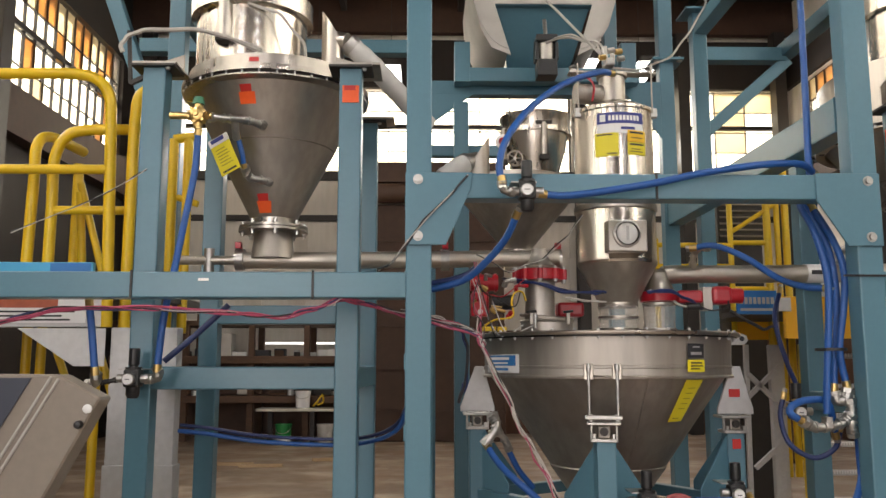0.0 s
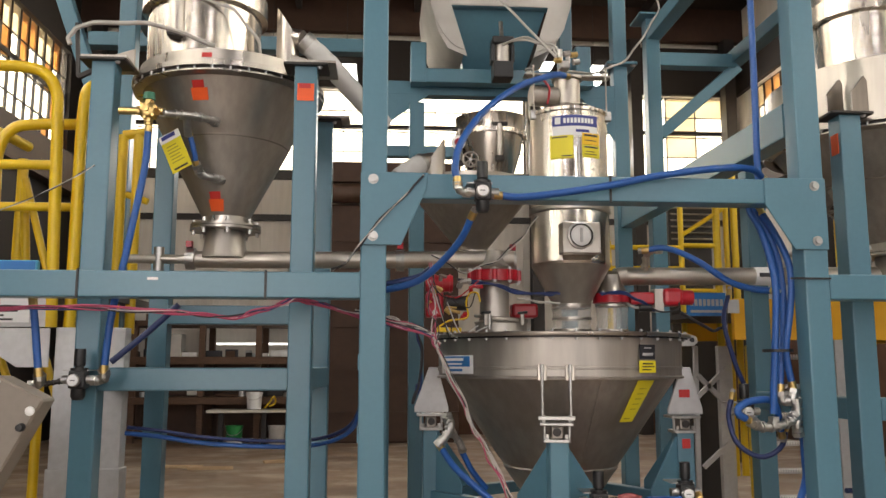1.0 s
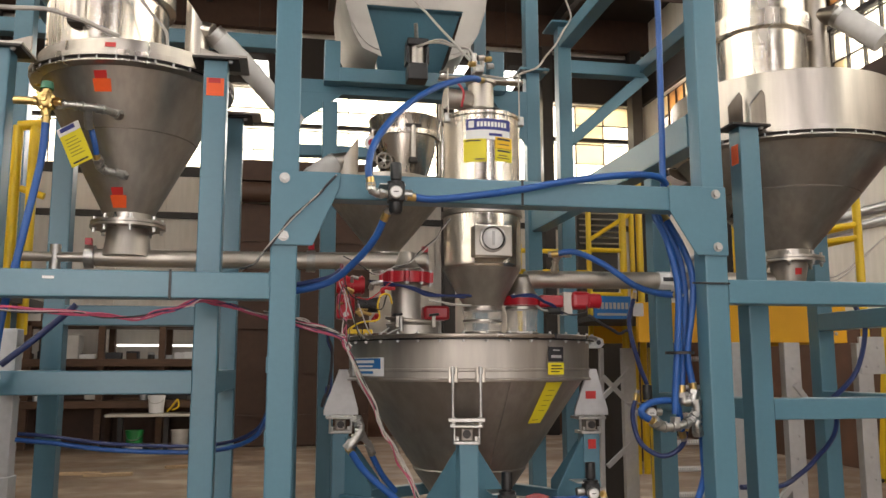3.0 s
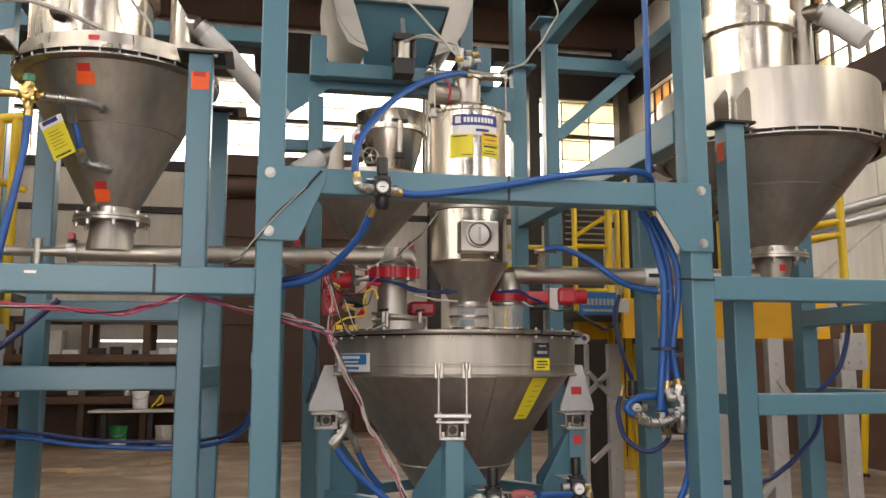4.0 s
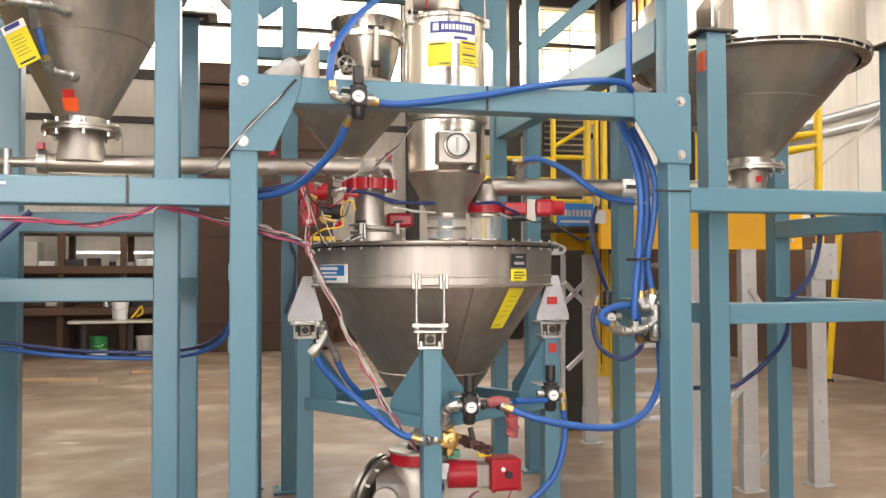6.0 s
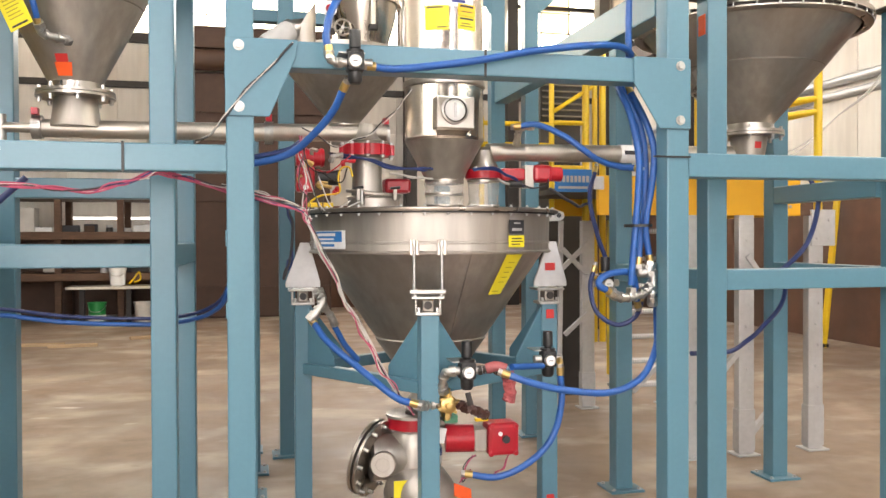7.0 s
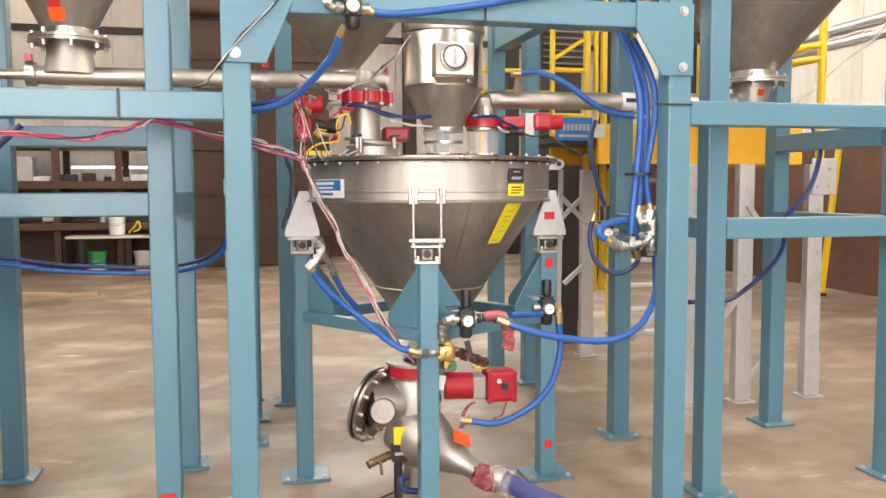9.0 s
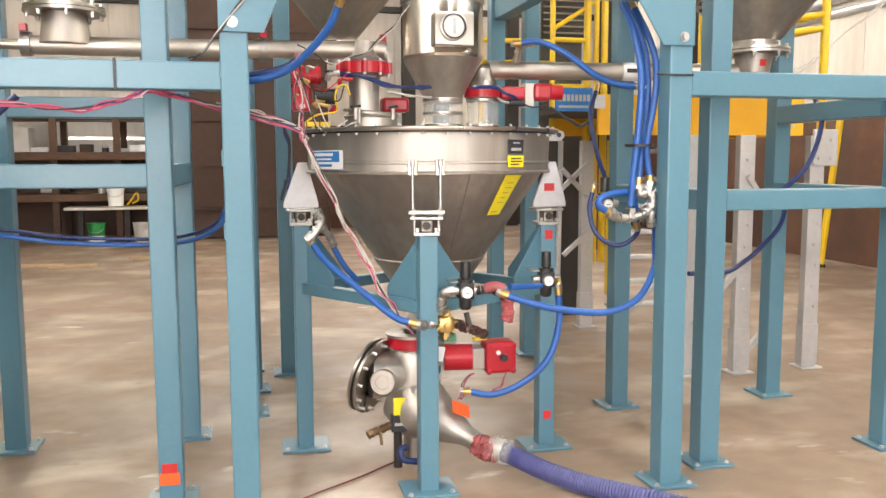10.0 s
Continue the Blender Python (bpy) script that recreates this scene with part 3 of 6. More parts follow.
for i in range(4):
    (x0, y0, _), (x1, y1, _) = LEGS[i], LEGS[(i + 1) % 4]
    bar(wst, (x0, y0, 0.795), (x1, y1, 0.795), 0.05, 0.055)
    n = math.hypot(x1 - x0, y1 - y0)
    turn = math.degrees(math.atan2(y1 - y0, x1 - x0))
    for (px, py), ang in (((x0, y0), turn), ((x1, y1), turn + 180)):
        part("gusset", plate([(0.03, 1.085), (0.052, 1.085), (0.235, 0.865), (0.235, 0.80), (0.03, 0.768)], 0.010, pose(px, py, 0, 0, 0, ang) @ pose(0, -0.005, 0)), BLUE, wst)

for z0, z1 in ((1.032, 1.075), (0.145, 0.185)):
    part("tag", boxm(LEGS[1][0] - 0.018, LEGS[1][1] - 0.043, z0, LEGS[1][0] + 0.02, LEGS[1][1] - 0.0405, z1), REDTAG, wst, "red tag")

# load cells between the legs and the weigh hopper
for k, (x, y, a) in enumerate(LEGS):
    lc = thing("load_cell", "zinc load-cell mount with a steel bracket on a stand leg", "load cell", "load cells")
    m = pose(x, y, 0, 0, 0, math.degrees(a) + 90 if k == 0 else 0)
    part("base_plate", move(boxm(-0.052, -0.05, 1.10, 0.052, 0.05, 1.114, bevel=0.003), m), ZINC, lc)
    for dx in (-0.038, 0.038):
        part("base_nut", move(rod((dx, -0.036, 1.114), (dx, -0.036, 1.132), 0.009, 6), m), ZINC, lc)
    part("cell_block", move(boxm(-0.024, -0.04, 1.114, 0.024, 0.04, 1.165, bevel=0.006), m), STEEL_DULL, lc)
    part("eye", move(rod((0, -0.052, 1.142), (0, -0.03, 1.142), 0.017, 20), m), DARKSTEEL, lc, "dark steel pin eye")
    for dx in (-0.05, 0.05):
        part("stud", move(rod((dx, -0.03, 1.10), (dx, -0.03, 1.21), 0.006, 10), m), ZINC, lc)
    part("top_plate", move(boxm(-0.068, -0.06, 1.167, 0.068, 0.06, 1.179, bevel=0.003), m), ZINC, lc)
    if k == 0:
        for dx in (-0.057, 0.057):
            part("hanger_rod", move(rod((dx, -0.03, 1.179), (dx, -0.022, 1.40), 0.0065, 12), m), ZINC, lc)
            part("rod_head", move(lathe([(0, 1.380), (0.010, 1.382), (0.011, 1.400), (0.007, 1.412), (0, 1.414)], 12), m @ pose(dx, -0.022, 0)), ZINC, lc)
            part("hanger_lug", move(boxm(dx - 0.020, -0.016, 1.345, dx + 0.020, 0.012, 1.412, bevel=0.004), m), STEEL, lc, "welded steel lug")
        part("cross_bar", move(boxm(-0.075, -0.04, 1.188, 0.075, -0.015, 1.205, bevel=0.003), m), ZINC, lc)
    else:
        part("bracket", plate([(-0.082, 1.186), (0.082, 1.186), (0.082, 1.21), (0.03, 1.40), (-0.012, 1.40), (-0.082, 1.21)], 0.012, m @ pose(0, -0.05, 0)), ALU, lc, "tapered light steel bracket")
        if k == 1:
            part("tag", move(boxm(-0.028, -0.054, 1.262, 0.022, -0.0505, 1.298), m), REDTAG, lc, "red tag")


def patch(name, parent, c, z0, r0, z1, r1, a0, a1, mat, shift=0.0, label="", off=0.003, za=None, zb=None):
    """A sticker bent onto a cone or cylinder that has radius r0 at z0 and r1 at z1; shift leans it as it goes down (degrees)."""
    bm = bmesh.new()
    za, zb = (z0, z1) if za is None else (za, zb)
    grid = []
    for i in range(2):
        z = za + (zb - za) * i
        r = r0 + (r1 - r0) * (z - z0) / (z1 - z0) + off
        grid.append([bm.verts.new((c[0] + r * math.cos(radians(a0 + (a1 - a0) * k / 8 + shift * i)), c[1] + r * math.sin(radians(a0 + (a1 - a0) * k / 8 + shift * i)), z)) for k in range(9)])
    for k in range(8):
        bm.faces.new((grid[0][k], grid[0][k + 1], grid[1][k + 1], grid[1][k]))
    geo = bmesh.ops.extrude_face_region(bm, geom=bm.faces[:])
    for v in [g for g in geo["geom"] if isinstance(g, bmesh.types.BMVert)]:
        d = Vector((v.co.x - c[0], v.co.y - c[1], 0)).normalized()
        v.co += d * 0.0012
    return part(name, bm, mat, parent, label)


def bars(parent, c, z0, r0, z1, r1, rows, mat, shift=0.0):
    """Unreadable print as plain bars: rows of (a0, a1, za, zb)."""
    for a0, a1, za, zb in rows:
        patch("print_bar", parent, c, z0, r0, z1, r1, a0, a1, mat, shift, off=0.0048, za=za, zb=zb)


# stickers on the weigh hopper
BAND = (1.362, 0.5735, 1.53, 0.5765)
w1 = patch("label", weigh, C, *BAND, -168, -141, WHITE, za=1.372, zb=1.452, label="white label with blue print")
bars(w1, C, *BAND, [(-166.5, -143, 1.403, 1.448), ], CYANPRINT)
for z0, z1, a0, a1 in ((1.428, 1.440, -163, -147), (1.411, 1.418, -161, -148)):
    patch("print_bar", w1, C, *BAND, a0, a1, WHITE, off=0.0066, za=z0, zb=z1)
bars(w1, C, *BAND, [(-159, -148, 1.382, 1.393)], CYANPRINT)
w2 = patch("label", weigh, C, *BAND, -66.3, -57.3, INK, za=1.435, zb=1.495, label="black nameplate")
bars(w2, C, *BAND, [(-63.8, -59.8, 1.478, 1.484), (-64.8, -58.8, 1.448, 1.460)], ALU)
w3 = patch("label", weigh, C, *BAND, -66.5, -57, YLABEL, za=1.378, zb=1.428, label="yellow label")
bars(w3, C, *BAND, [(-64.8, -58.8, 1.412, 1.418), (-65, -58, 1.400, 1.405), (-65, -60, 1.388, 1.393)], INK)
CONE = (0.955, 0.27, 1.358, 0.545)
FAINT = material("faded_print", (0.30, 0.25, 0.02), 0.5)
w4 = patch("label", weigh, C, *CONE, -64, -53, YLABEL, za=1.165, zb=1.345, label="tall yellow label on the cone")
bars(w4, C, *CONE, [(-62, -57, 1.178, 1.182)] + [(-60.5, -56, 1.22 + 0.022 * i, 1.223 + 0.022 * i) for i in range(5)], FAINT)
part("lifting_eye", plate([(-0.045, 0), (0.03, 0), (0.05, 0.02), (0.045, 0.045), (0.02, 0.055), (-0.045, 0.02)], 0.012, pose(1.78, 3.95, 1.50)), ZINC, weigh)
part("lifting_eye_hole", rod((1.80, 3.948, 1.53), (1.80, 3.964, 1.53), 0.012, 16), INK, weigh)

def sticker(parent, c, z0, r0, z1, r1, a, za, zb, half, mat=None, cut=True):
    """A two-step orange tag."""
    tag = patch("tag", parent, c, z0, r0, z1, r1, a - half, a + half, mat or ORANGE, za=za, zb=za + (zb - za) * 0.62, label="orange tag")
    patch("tag_top", parent, c, z0, r0, z1, r1, a - half * 0.72, a + half * 0.62, REDTAG, za=za + (zb - za) * 0.62, zb=zb, label="red tag")
    return tag


# smaller hopper: tags, label, fittings, wings
ca = (-0.445, 3.98)
CA = (2.10, 0.11, 2.715, 0.413)
sticker(hop_a, ca, *CA, -101, 2.575, 2.655, 6)
sticker(hop_a, ca, *CA, -99, 2.115, 2.20, 14)
patch("tag", hop_a, ca, 2.727, 0.421, 2.785, 0.421, -97, -91, REDTAG, za=2.745, zb=2.765)
tagm = pose(-0.612, 3.645, 2.340, 4, -24, -18)
yl = part("label", move(boxm(-0.050, -0.0015, -0.088, 0.050, 0.0015, 0.088, bevel=0.001), tagm), YLABEL, hop_a, "hanging yellow label with a white header")
part("header", move(boxm(-0.0505, -0.003, 0.055, 0.0505, 0.003, 0.09), tagm), WHITE, yl)
part("print_bar", move(boxm(-0.038, -0.004, 0.068, 0.030, 0.0, 0.086), tagm), NAVY, yl)
part("print_bar", move(boxm(-0.036, -0.0025, -0.078, 0.034, 0.0, -0.070), tagm), INK, yl)
for k in range(6):
    part("print_bar", move(boxm(-0.032, -0.0025, -0.045 + k * 0.015, 0.030 - 0.006 * (k % 3), 0.0, -0.041 + k * 0.015), tagm), material("olive_print", (0.32, 0.28, 0.02), 0.5) if k == 0 else bpy.data.materials["olive_print"], yl)
for x0, x1, px in ((-0.80, -0.99, -0.90), (-0.12, 0.09, -0.04)):
    wing = part("support_wing", plate([(0, 0), (abs(x1 - x0), 0), (abs(x1 - x0), 0.02), (0, 0.085)], 0.012, pose(x0, 3.63, 2.712, 0, 0, 180 if x1 < x0 else 0)), STEEL_DULL, hop_a, "tapered steel support wing")
    part("wing_shelf", boxm(min(x0, x1), 3.50, 2.712, max(x0, x1), 3.72, 2.722), STEEL_DULL, hop_a)
part("wing_shelf", boxm(-0.06, 4.30, 2.712, 0.12, 4.46, 2.722), STEEL_DULL, hop_a)
part("tag", boxm(-0.075, 3.517, 2.545, -0.003, 3.5205, 2.622), ORANGE, stand_a, "faded orange tag")
part("tag_top", boxm(-0.067, 3.516, 2.60, -0.018, 3.5195, 2.622), REDTAG, stand_a)
part("tag", boxm(-0.085, 3.517, 0.085, -0.005, 3.5205, 0.135), ORANGE, stand_a, "orange tag near the foot")
part("tag_top", boxm(-0.075, 3.517, 0.135, -0.015, 3.5205, 0.175), REDTAG, stand_a, "red tag")
part("tag", boxm(2.292, 3.42, 2.33, 2.2955, 3.475, 2.42), ORANGE, stand_b, "orange-red tag")
part("tube_clip", square_bar((-1.019, 3.57, 2.643), (-1.037, 3.57, 2.887), 0.016, bevel=0.002), DARKSTEEL, stand_a, "dark tube bracket")
part("tube_clip", square_bar((-1.019, 3.57, 2.643), (-0.905, 3.57, 2.70), 0.02, bevel=0.002), DARKSTEEL, stand_a)
part("level_tube", rod((-0.66, 3.76, 2.93), (-0.66, 3.76, 3.25), 0.035, 20), STEEL, hop_a)
part("tube_bracket", boxm(-0.695, 3.71, 2.905, -0.625, 3.80, 2.93, bevel=0.004), DARKSTEEL, hop_a, "dark bracket")


def fitting(parent, points, r=0.016, mat=None, name="pipe_fitting", collars=True):
    """A run of threaded pipe: hex nuts at its ends, beaded bands at each turn."""
    p = part(name, sweep(points, r * 0.92, 14, 5), mat or ZINC, parent)
    pts = [Vector(q) for q in points]
    if collars:
        for a, b in ((pts[0], pts[1]), (pts[-1], pts[-2])):
            d = (b - a).normalized()
            part("collar", rod(a - d * 0.004, a + d * 0.014, r * 1.38, 6), mat or ZINC, p)
            part("bead", rod(a + d * 0.017, a + d * 0.025, r * 1.24, 14), mat or ZINC, p)
        for a, q, b in zip(pts, pts[1:], pts[2:]):
            for d in ((a - q).normalized(), (b - q).normalized()):
                part("bead", rod(q + d * r * 0.45, q + d * r * 1.0, r * 1.22, 14), mat or ZINC, p)
    return p


air = thing("air_valve", "brass pilot valve with galvanised pipe fittings on the cone", "valve", "air fittings")


def brass(parent, p, r=0.036):
    """Chunky cast valve: rounded block, screwed round cover, hexagon ports on four sides."""
    m = Matrix.Translation(p)
    b = part("valve_body", move(boxm(-r * 0.82, -r * 0.7, -r * 0.82, r * 0.82, r * 0.7, r * 0.82, bevel=r * 0.28), m), BRASS, parent, "cast brass valve body")
    part("cover", move(lathe([(0, 0), (r * 0.80, 0), (r * 0.80, r * 0.25), (r * 0.62, r * 0.34), (r * 0.34, r * 0.36), (r * 0.30, r * 0.62), (0, r * 0.66)], 24), m @ Matrix.Translation((0, -r * 0.68, 0)) @ FRONT), BRASS, b)
    for k in range(6):
        a = k * math.pi / 3 + 0.3
        part("screw", rod((p[0] + r * 0.92 * math.cos(a), p[1] - r * 0.95, p[2] + r * 0.92 * math.sin(a)), (p[0] + r * 0.92 * math.cos(a), p[1] - r * 0.2, p[2] + r * 0.92 * math.sin(a)), r * 0.17, 8), BRASS, b)
    for dx, dz in ((1, 0), (-1, 0), (0, 1), (0, -1)):
        a0, a1, a2 = (Vector((p[0] + dx * q, p[1], p[2] + dz * q)) for q in (r * 0.8, r * 1.25, r * 1.55))
        part("port", rod(a0, a1, r * 0.52, 6), BRASS, b)
        part("port_nut", rod(a1, a2, r * 0.40, 12), BRASS, b)
    return b


brass(air, (-0.68, 3.45, 2.46), 0.038)
part("side_port", rod((-0.80, 3.45, 2.46), (-0.64, 3.45, 2.46), 0.016, 12), BRASS, air)
part("green_cap", lathe([(0, 2.51), (0.026, 2.51), (0.022, 2.54), (0, 2.545)], 16, (-0.68, 3.45)), material("green_plastic", (0.03, 0.16, 0.09), 0.45, grain=0.2), air, "green plastic cap")
fitting(air, [(-0.64, 3.46, 2.457), (-0.57, 3.50, 2.464), (-0.50, 3.55, 2.472), (-0.44, 3.64, 2.475)], 0.017)
part("tee", rod((-0.545, 3.53, 2.47), (-0.55, 3.60, 2.40), 0.017, 14), ZINC, air)
fitting(air, [(-0.522, 3.66, 2.285), (-0.515, 3.70, 2.252), (-0.455, 3.74, 2.244), (-0.44, 3.80, 2.25)], 0.017)

# wide hopper: collar brackets and outlet spout
for dx in (-0.03, 0.035):
    part("collar_bracket", plate([(-0.05, 0), (0.085, 0), (0.085, 0.17), (0.06, 0.185), (-0.05, 0.09)], 0.010, pose(2.355 + dx * 1.3, 3.45 - dx * 0.8, 2.515, 0, 0, 30)), STEEL, hop_b)
for hop, c, zb, rb in ((hop_a, ca, 2.045, 0.092), (hop_b, (2.83, 3.90), 1.945, 0.092)):
    low = [(0.092, zb - 0.006), (0.094, zb - 0.05), (0.102, zb - 0.105), (0.106, zb - 0.135), (0, zb - 0.138)] if hop is hop_a else [(rb, zb), (rb, zb - 0.03), (0.075, zb - 0.13), (0.07, zb - 0.17), (0, zb - 0.17)]
    part("outlet_spout", lathe(low, 40, c), STEEL_DULL, hop, "outlet spout")
patch("tag", hop_b, (2.83, 3.90), 1.815, 0.075, 1.915, 0.092, -104, -82, REDTAG, za=1.872, zb=1.905)
fitting(hop_b, [(2.36, 3.62, 2.12), (2.43, 3.66, 2.05), (2.50, 3.72, 1.98)], 0.022, STEEL)
part("side_cylinder", rod((2.34, 3.56, 2.20), (2.46, 3.60, 2.02), 0.028, 18), STEEL, hop_b, "small steel air cylinder")


def tall_duct(name, label, base, r, z0, z1, elbow, rr):
    """A vertical steel tube with a mitred top that leads into a fabric sleeve."""
    d = thing(name, label, "duct", "vent ducts")
    bm = lathe([(r, z0), (r, z1)], 32, base)
    side = 1 if elbow[0][0] > base[0] else -1
    for v in bm.verts:
        if v.co.z > z1 - 1e-4:
            v.co.z = z1 + 1.6 * r - side * (v.co.x - base[0]) * 1.6
    part("riser", bm, STEEL, d, "mitre-cut steel riser")
    part("branch", rod((base[0], base[1], elbow[0][2] + 0.02), elbow[0], r * 0.8, 24, r * 0.85), STEEL, d)
    part("sleeve", sweep(elbow, rr, 20, 5, 0.03), FABRIC, d, "white fabric sleeve")
    part("clamp", sweep([elbow[0], tuple(a + (b - a) * 0.25 for a, b in zip(elbow[0], elbow[1]))], rr * 1.07, 20, 2), ZINC, d, "hose clamp")
    return d


tall_duct("vent_duct", "steel vent tube with a white fabric sleeve on the smaller hopper", (-0.172, 3.95), 0.055, 2.79, 2.975, [(-0.10, 3.93, 2.985), (0.03, 3.98, 2.88), (0.16, 4.1, 2.77), (0.30, 4.25, 2.66)], 0.050)
tall_duct("vent_duct", "steel vent tube with a white fabric sleeve on the wide hopper", (3.11, 3.95), 0.06, 2.79, 3.42, [(3.17, 3.84, 3.30), (3.24, 3.78, 3.21), (3.32, 3.70, 3.10)], 0.062)
tall_duct("vent_duct", "short mitred steel vent tube with a fabric collar", (0.572, 4.35), 0.06, 2.33, 2.435, [(0.51, 4.33, 2.475), (0.46, 4.30, 2.44), (0.38, 4.27, 2.375)], 0.055)

# conveying pipes
pa = thing("conveying_pipe", "dull steel conveying pipe under the smaller hopper", "pipe", "conveying pipes")
part("pipe", sweep([(-0.62, 3.98, 1.905), (-0.2, 3.98, 1.905), (0.4, 3.97, 1.91), (0.93, 3.93, 1.915)], 0.040, 24, 3), PIPE, pa)
for x in (-0.60, 0.385, 0.925):
    part("coupling", rod((x - 0.02, 3.975, 1.907), (x + 0.02, 3.975, 1.907), 0.052, 20), ZINC, pa)
    part("coupling_tag", boxm(x - 0.014, 3.915, 1.955, x + 0.014, 3.95, 1.985, bevel=0.002), RED, pa, "red coupling latch")
part("inlet_pipe", rod((-0.9, 3.98, 1.905), (-0.62, 3.98, 1.905), 0.022, 16), PIPE, pa)
part("inlet_cross", rod((-0.75, 3.98, 1.84), (-0.75, 3.98, 1.96), 0.024, 14), ZINC, pa)
part("pipe_foot", rod((-0.13, 3.98, 1.77), (-0.13, 3.98, 1.87), 0.018, 12), ZINC, pa)
pb = thing("conveying_pipe", "dull steel conveying pipe with a white name label", "pipe", "conveying pipes")
part("pipe", sweep([(1.50, 3.95, 1.838), (1.9, 3.95, 1.84), (2.4, 3.95, 1.846), (2.80, 3.93, 1.85)], 0.043, 24, 3), PIPE, pb)
part("elbow", sweep([(1.52, 3.95, 1.838), (1.475, 3.95, 1.837), (1.43, 3.945, 1.832)], 0.045, 24, 5), PIPE, pb)
part("adapter_cone", lathe([(0.0, 1.862), (0.036, 1.858), (0.05, 1.84), (0.054, 1.80), (0.078, 1.753)], 32, (1.405, 3.94)), STEEL, pb, "bright steel adapter cone")
plab = part("label", move(lathe([(0.0455, -0.06), (0.0455, 0.06)], 24), pose(2.18, 3.95, 1.843, 0, 90, 0)), WHITE, pb, "white label with dark print")
part("print_bar", boxm(2.135, 3.902, 1.835, 2.225, 3.906, 1.855), INK, pb)
fitting(pb, [(1.57, 3.93, 1.87), (1.57, 3.90, 1.93), (1.575, 3.87, 1.95), (1.62, 3.83, 1.953)], 0.015, PIPE)

# receiver details
RC = (1.93, 0.188, 2.60, 0.188)
r1 = patch("label", receiver, cylz, *RC, -125, -58, WHITE, za=2.475, zb=2.575, label="white label with a navy band")
patch("navy_band", r1, cylz, *RC, -125, -58, NAVY, off=0.0045, za=2.522, zb=2.575)
patch("emblem", r1, cylz, *RC, -121, -113, WHITE, off=0.0062, za=2.532, zb=2.565)
bars(r1, cylz, *RC, [(-92, -72, 2.492, 2.505)], NAVY)
for k in range(9):
    patch("print_bar", r1, cylz, *RC, -109 + k * 5, -105.5 + k * 5, WHITE, off=0.0062, za=2.536, zb=2.560)
r2 = patch("label", receiver, cylz, *RC, -129, -96, YLABEL, za=2.368, zb=2.478, label="yellow label")
bars(r2, cylz, *RC, [(-126, -104, 2.466, 2.472), (-112, -98, 2.376, 2.381)], INK)
r3 = patch("label", receiver, cylz, *RC, -83, -54, material("amber_label", (0.80, 0.50, 0.01), 0.45), za=2.435, zb=2.49, label="orange-yellow label")
bars(r3, cylz, *RC, [(-80, -58, 2.474, 2.483), (-78, -60, 2.452, 2.456)], INK)
r4 = patch("label", receiver, cylz, *RC, -83, -54, YLABEL, za=2.374, zb=2.432, label="yellow label")
bars(r4, cylz, *RC, [(-80, -58, 2.418, 2.426), (-78, -64, 2.398, 2.402), (-80, -60, 2.386, 2.390)], INK)
view = pose(cylz[0], cylz[1], 0, 0, 0, 2)
part("glass_bar", move(boxm(-0.021, -0.2585, 1.960, -0.009, -0.2545, 2.026), view), ALU, receiver)
sb = part("sight_box", move(boxm(-0.098, -0.235, 1.912, 0.082, -0.12, 2.058, bevel=0.006), view), STEEL, receiver)
part("bezel", move(lathe([(0.0, 0.0), (0.062, 0.0), (0.062, 0.016), (0.050, 0.020), (0.048, 0.008), (0, 0.008)], 40), view @ Matrix.Translation((-0.015, -0.235, 1.993)) @ FRONT), ZINC, sb, "round bezel")
part("bezel_ring", move(lathe([(0.0485, 0.0185), (0.0495, 0.0225), (0.0535, 0.0215), (0.0545, 0.0175)], 40), view @ Matrix.Translation((-0.015, -0.235, 1.993)) @ FRONT), DARKSTEEL, sb, "dark ring round the sight glass")
part("sight_glass", move(lathe([(0, 0.019), (0.040, 0.017), (0.048, 0.012)], 32), view @ Matrix.Translation((-0.015, -0.235, 1.993)) @ FRONT), WHITE, sb, "pale round sight glass")
part("mid_clamp", lathe([(0.1885, 2.125), (0.197, 2.13), (0.197, 2.155), (0.1885, 2.16)], 64, cylz), STEEL, receiver)
part("seam", move(boxm(-0.002, -0.1912, 2.11, 0.002, -0.186, 2.60), view), ZINC, receiver)
for ang in (-160, -20):
    x, y = cylz[0] + 0.19 * math.cos(radians(ang)), cylz[1] + 0.19 * math.sin(radians(ang))
    part("lid_latch", boxm(x - 0.02, y - 0.015, 2.585, x + 0.02, y + 0.015, 2.63, bevel=0.004), ZINC, receiver)
    part("tie_rod", rod((x, y, 2.63), (x, y, 2.86), 0.004, 8), STEEL_DULL, receiver)
part("side_valve", rod((1.02, 3.90, 2.72), (1.15, 3.92, 2.72), 0.05, 24), STEEL_DULL, receiver, "dull steel side valve")
part("red_wire", sweep([(1.06, 3.85, 2.80), (1.10, 3.84, 2.74), (1.09, 3.84, 2.66)], 0.006, 8), RED, receiver, "red wire")
part("yoke", move(boxm(-0.215, -0.03, 2.822, 0.215, 0.03, 2.834, bevel=0.003), view), STEEL, receiver, "flat steel yoke over the neck")
for dx in (-0.19, 0.19):
    part("yoke_nut", move(lathe([(0, 2.834), (0.016, 2.834), (0.014, 2.85), (0.022, 2.855), (0.018, 2.865), (0, 2.87)], 10, (dx, 0)), view), ZINC, receiver)
part("air_manifold", boxm(1.155, 3.81, 2.834, 1.20, 3.87, 2.875, bevel=0.010), ZINC, receiver, "cluster of bright air fittings")
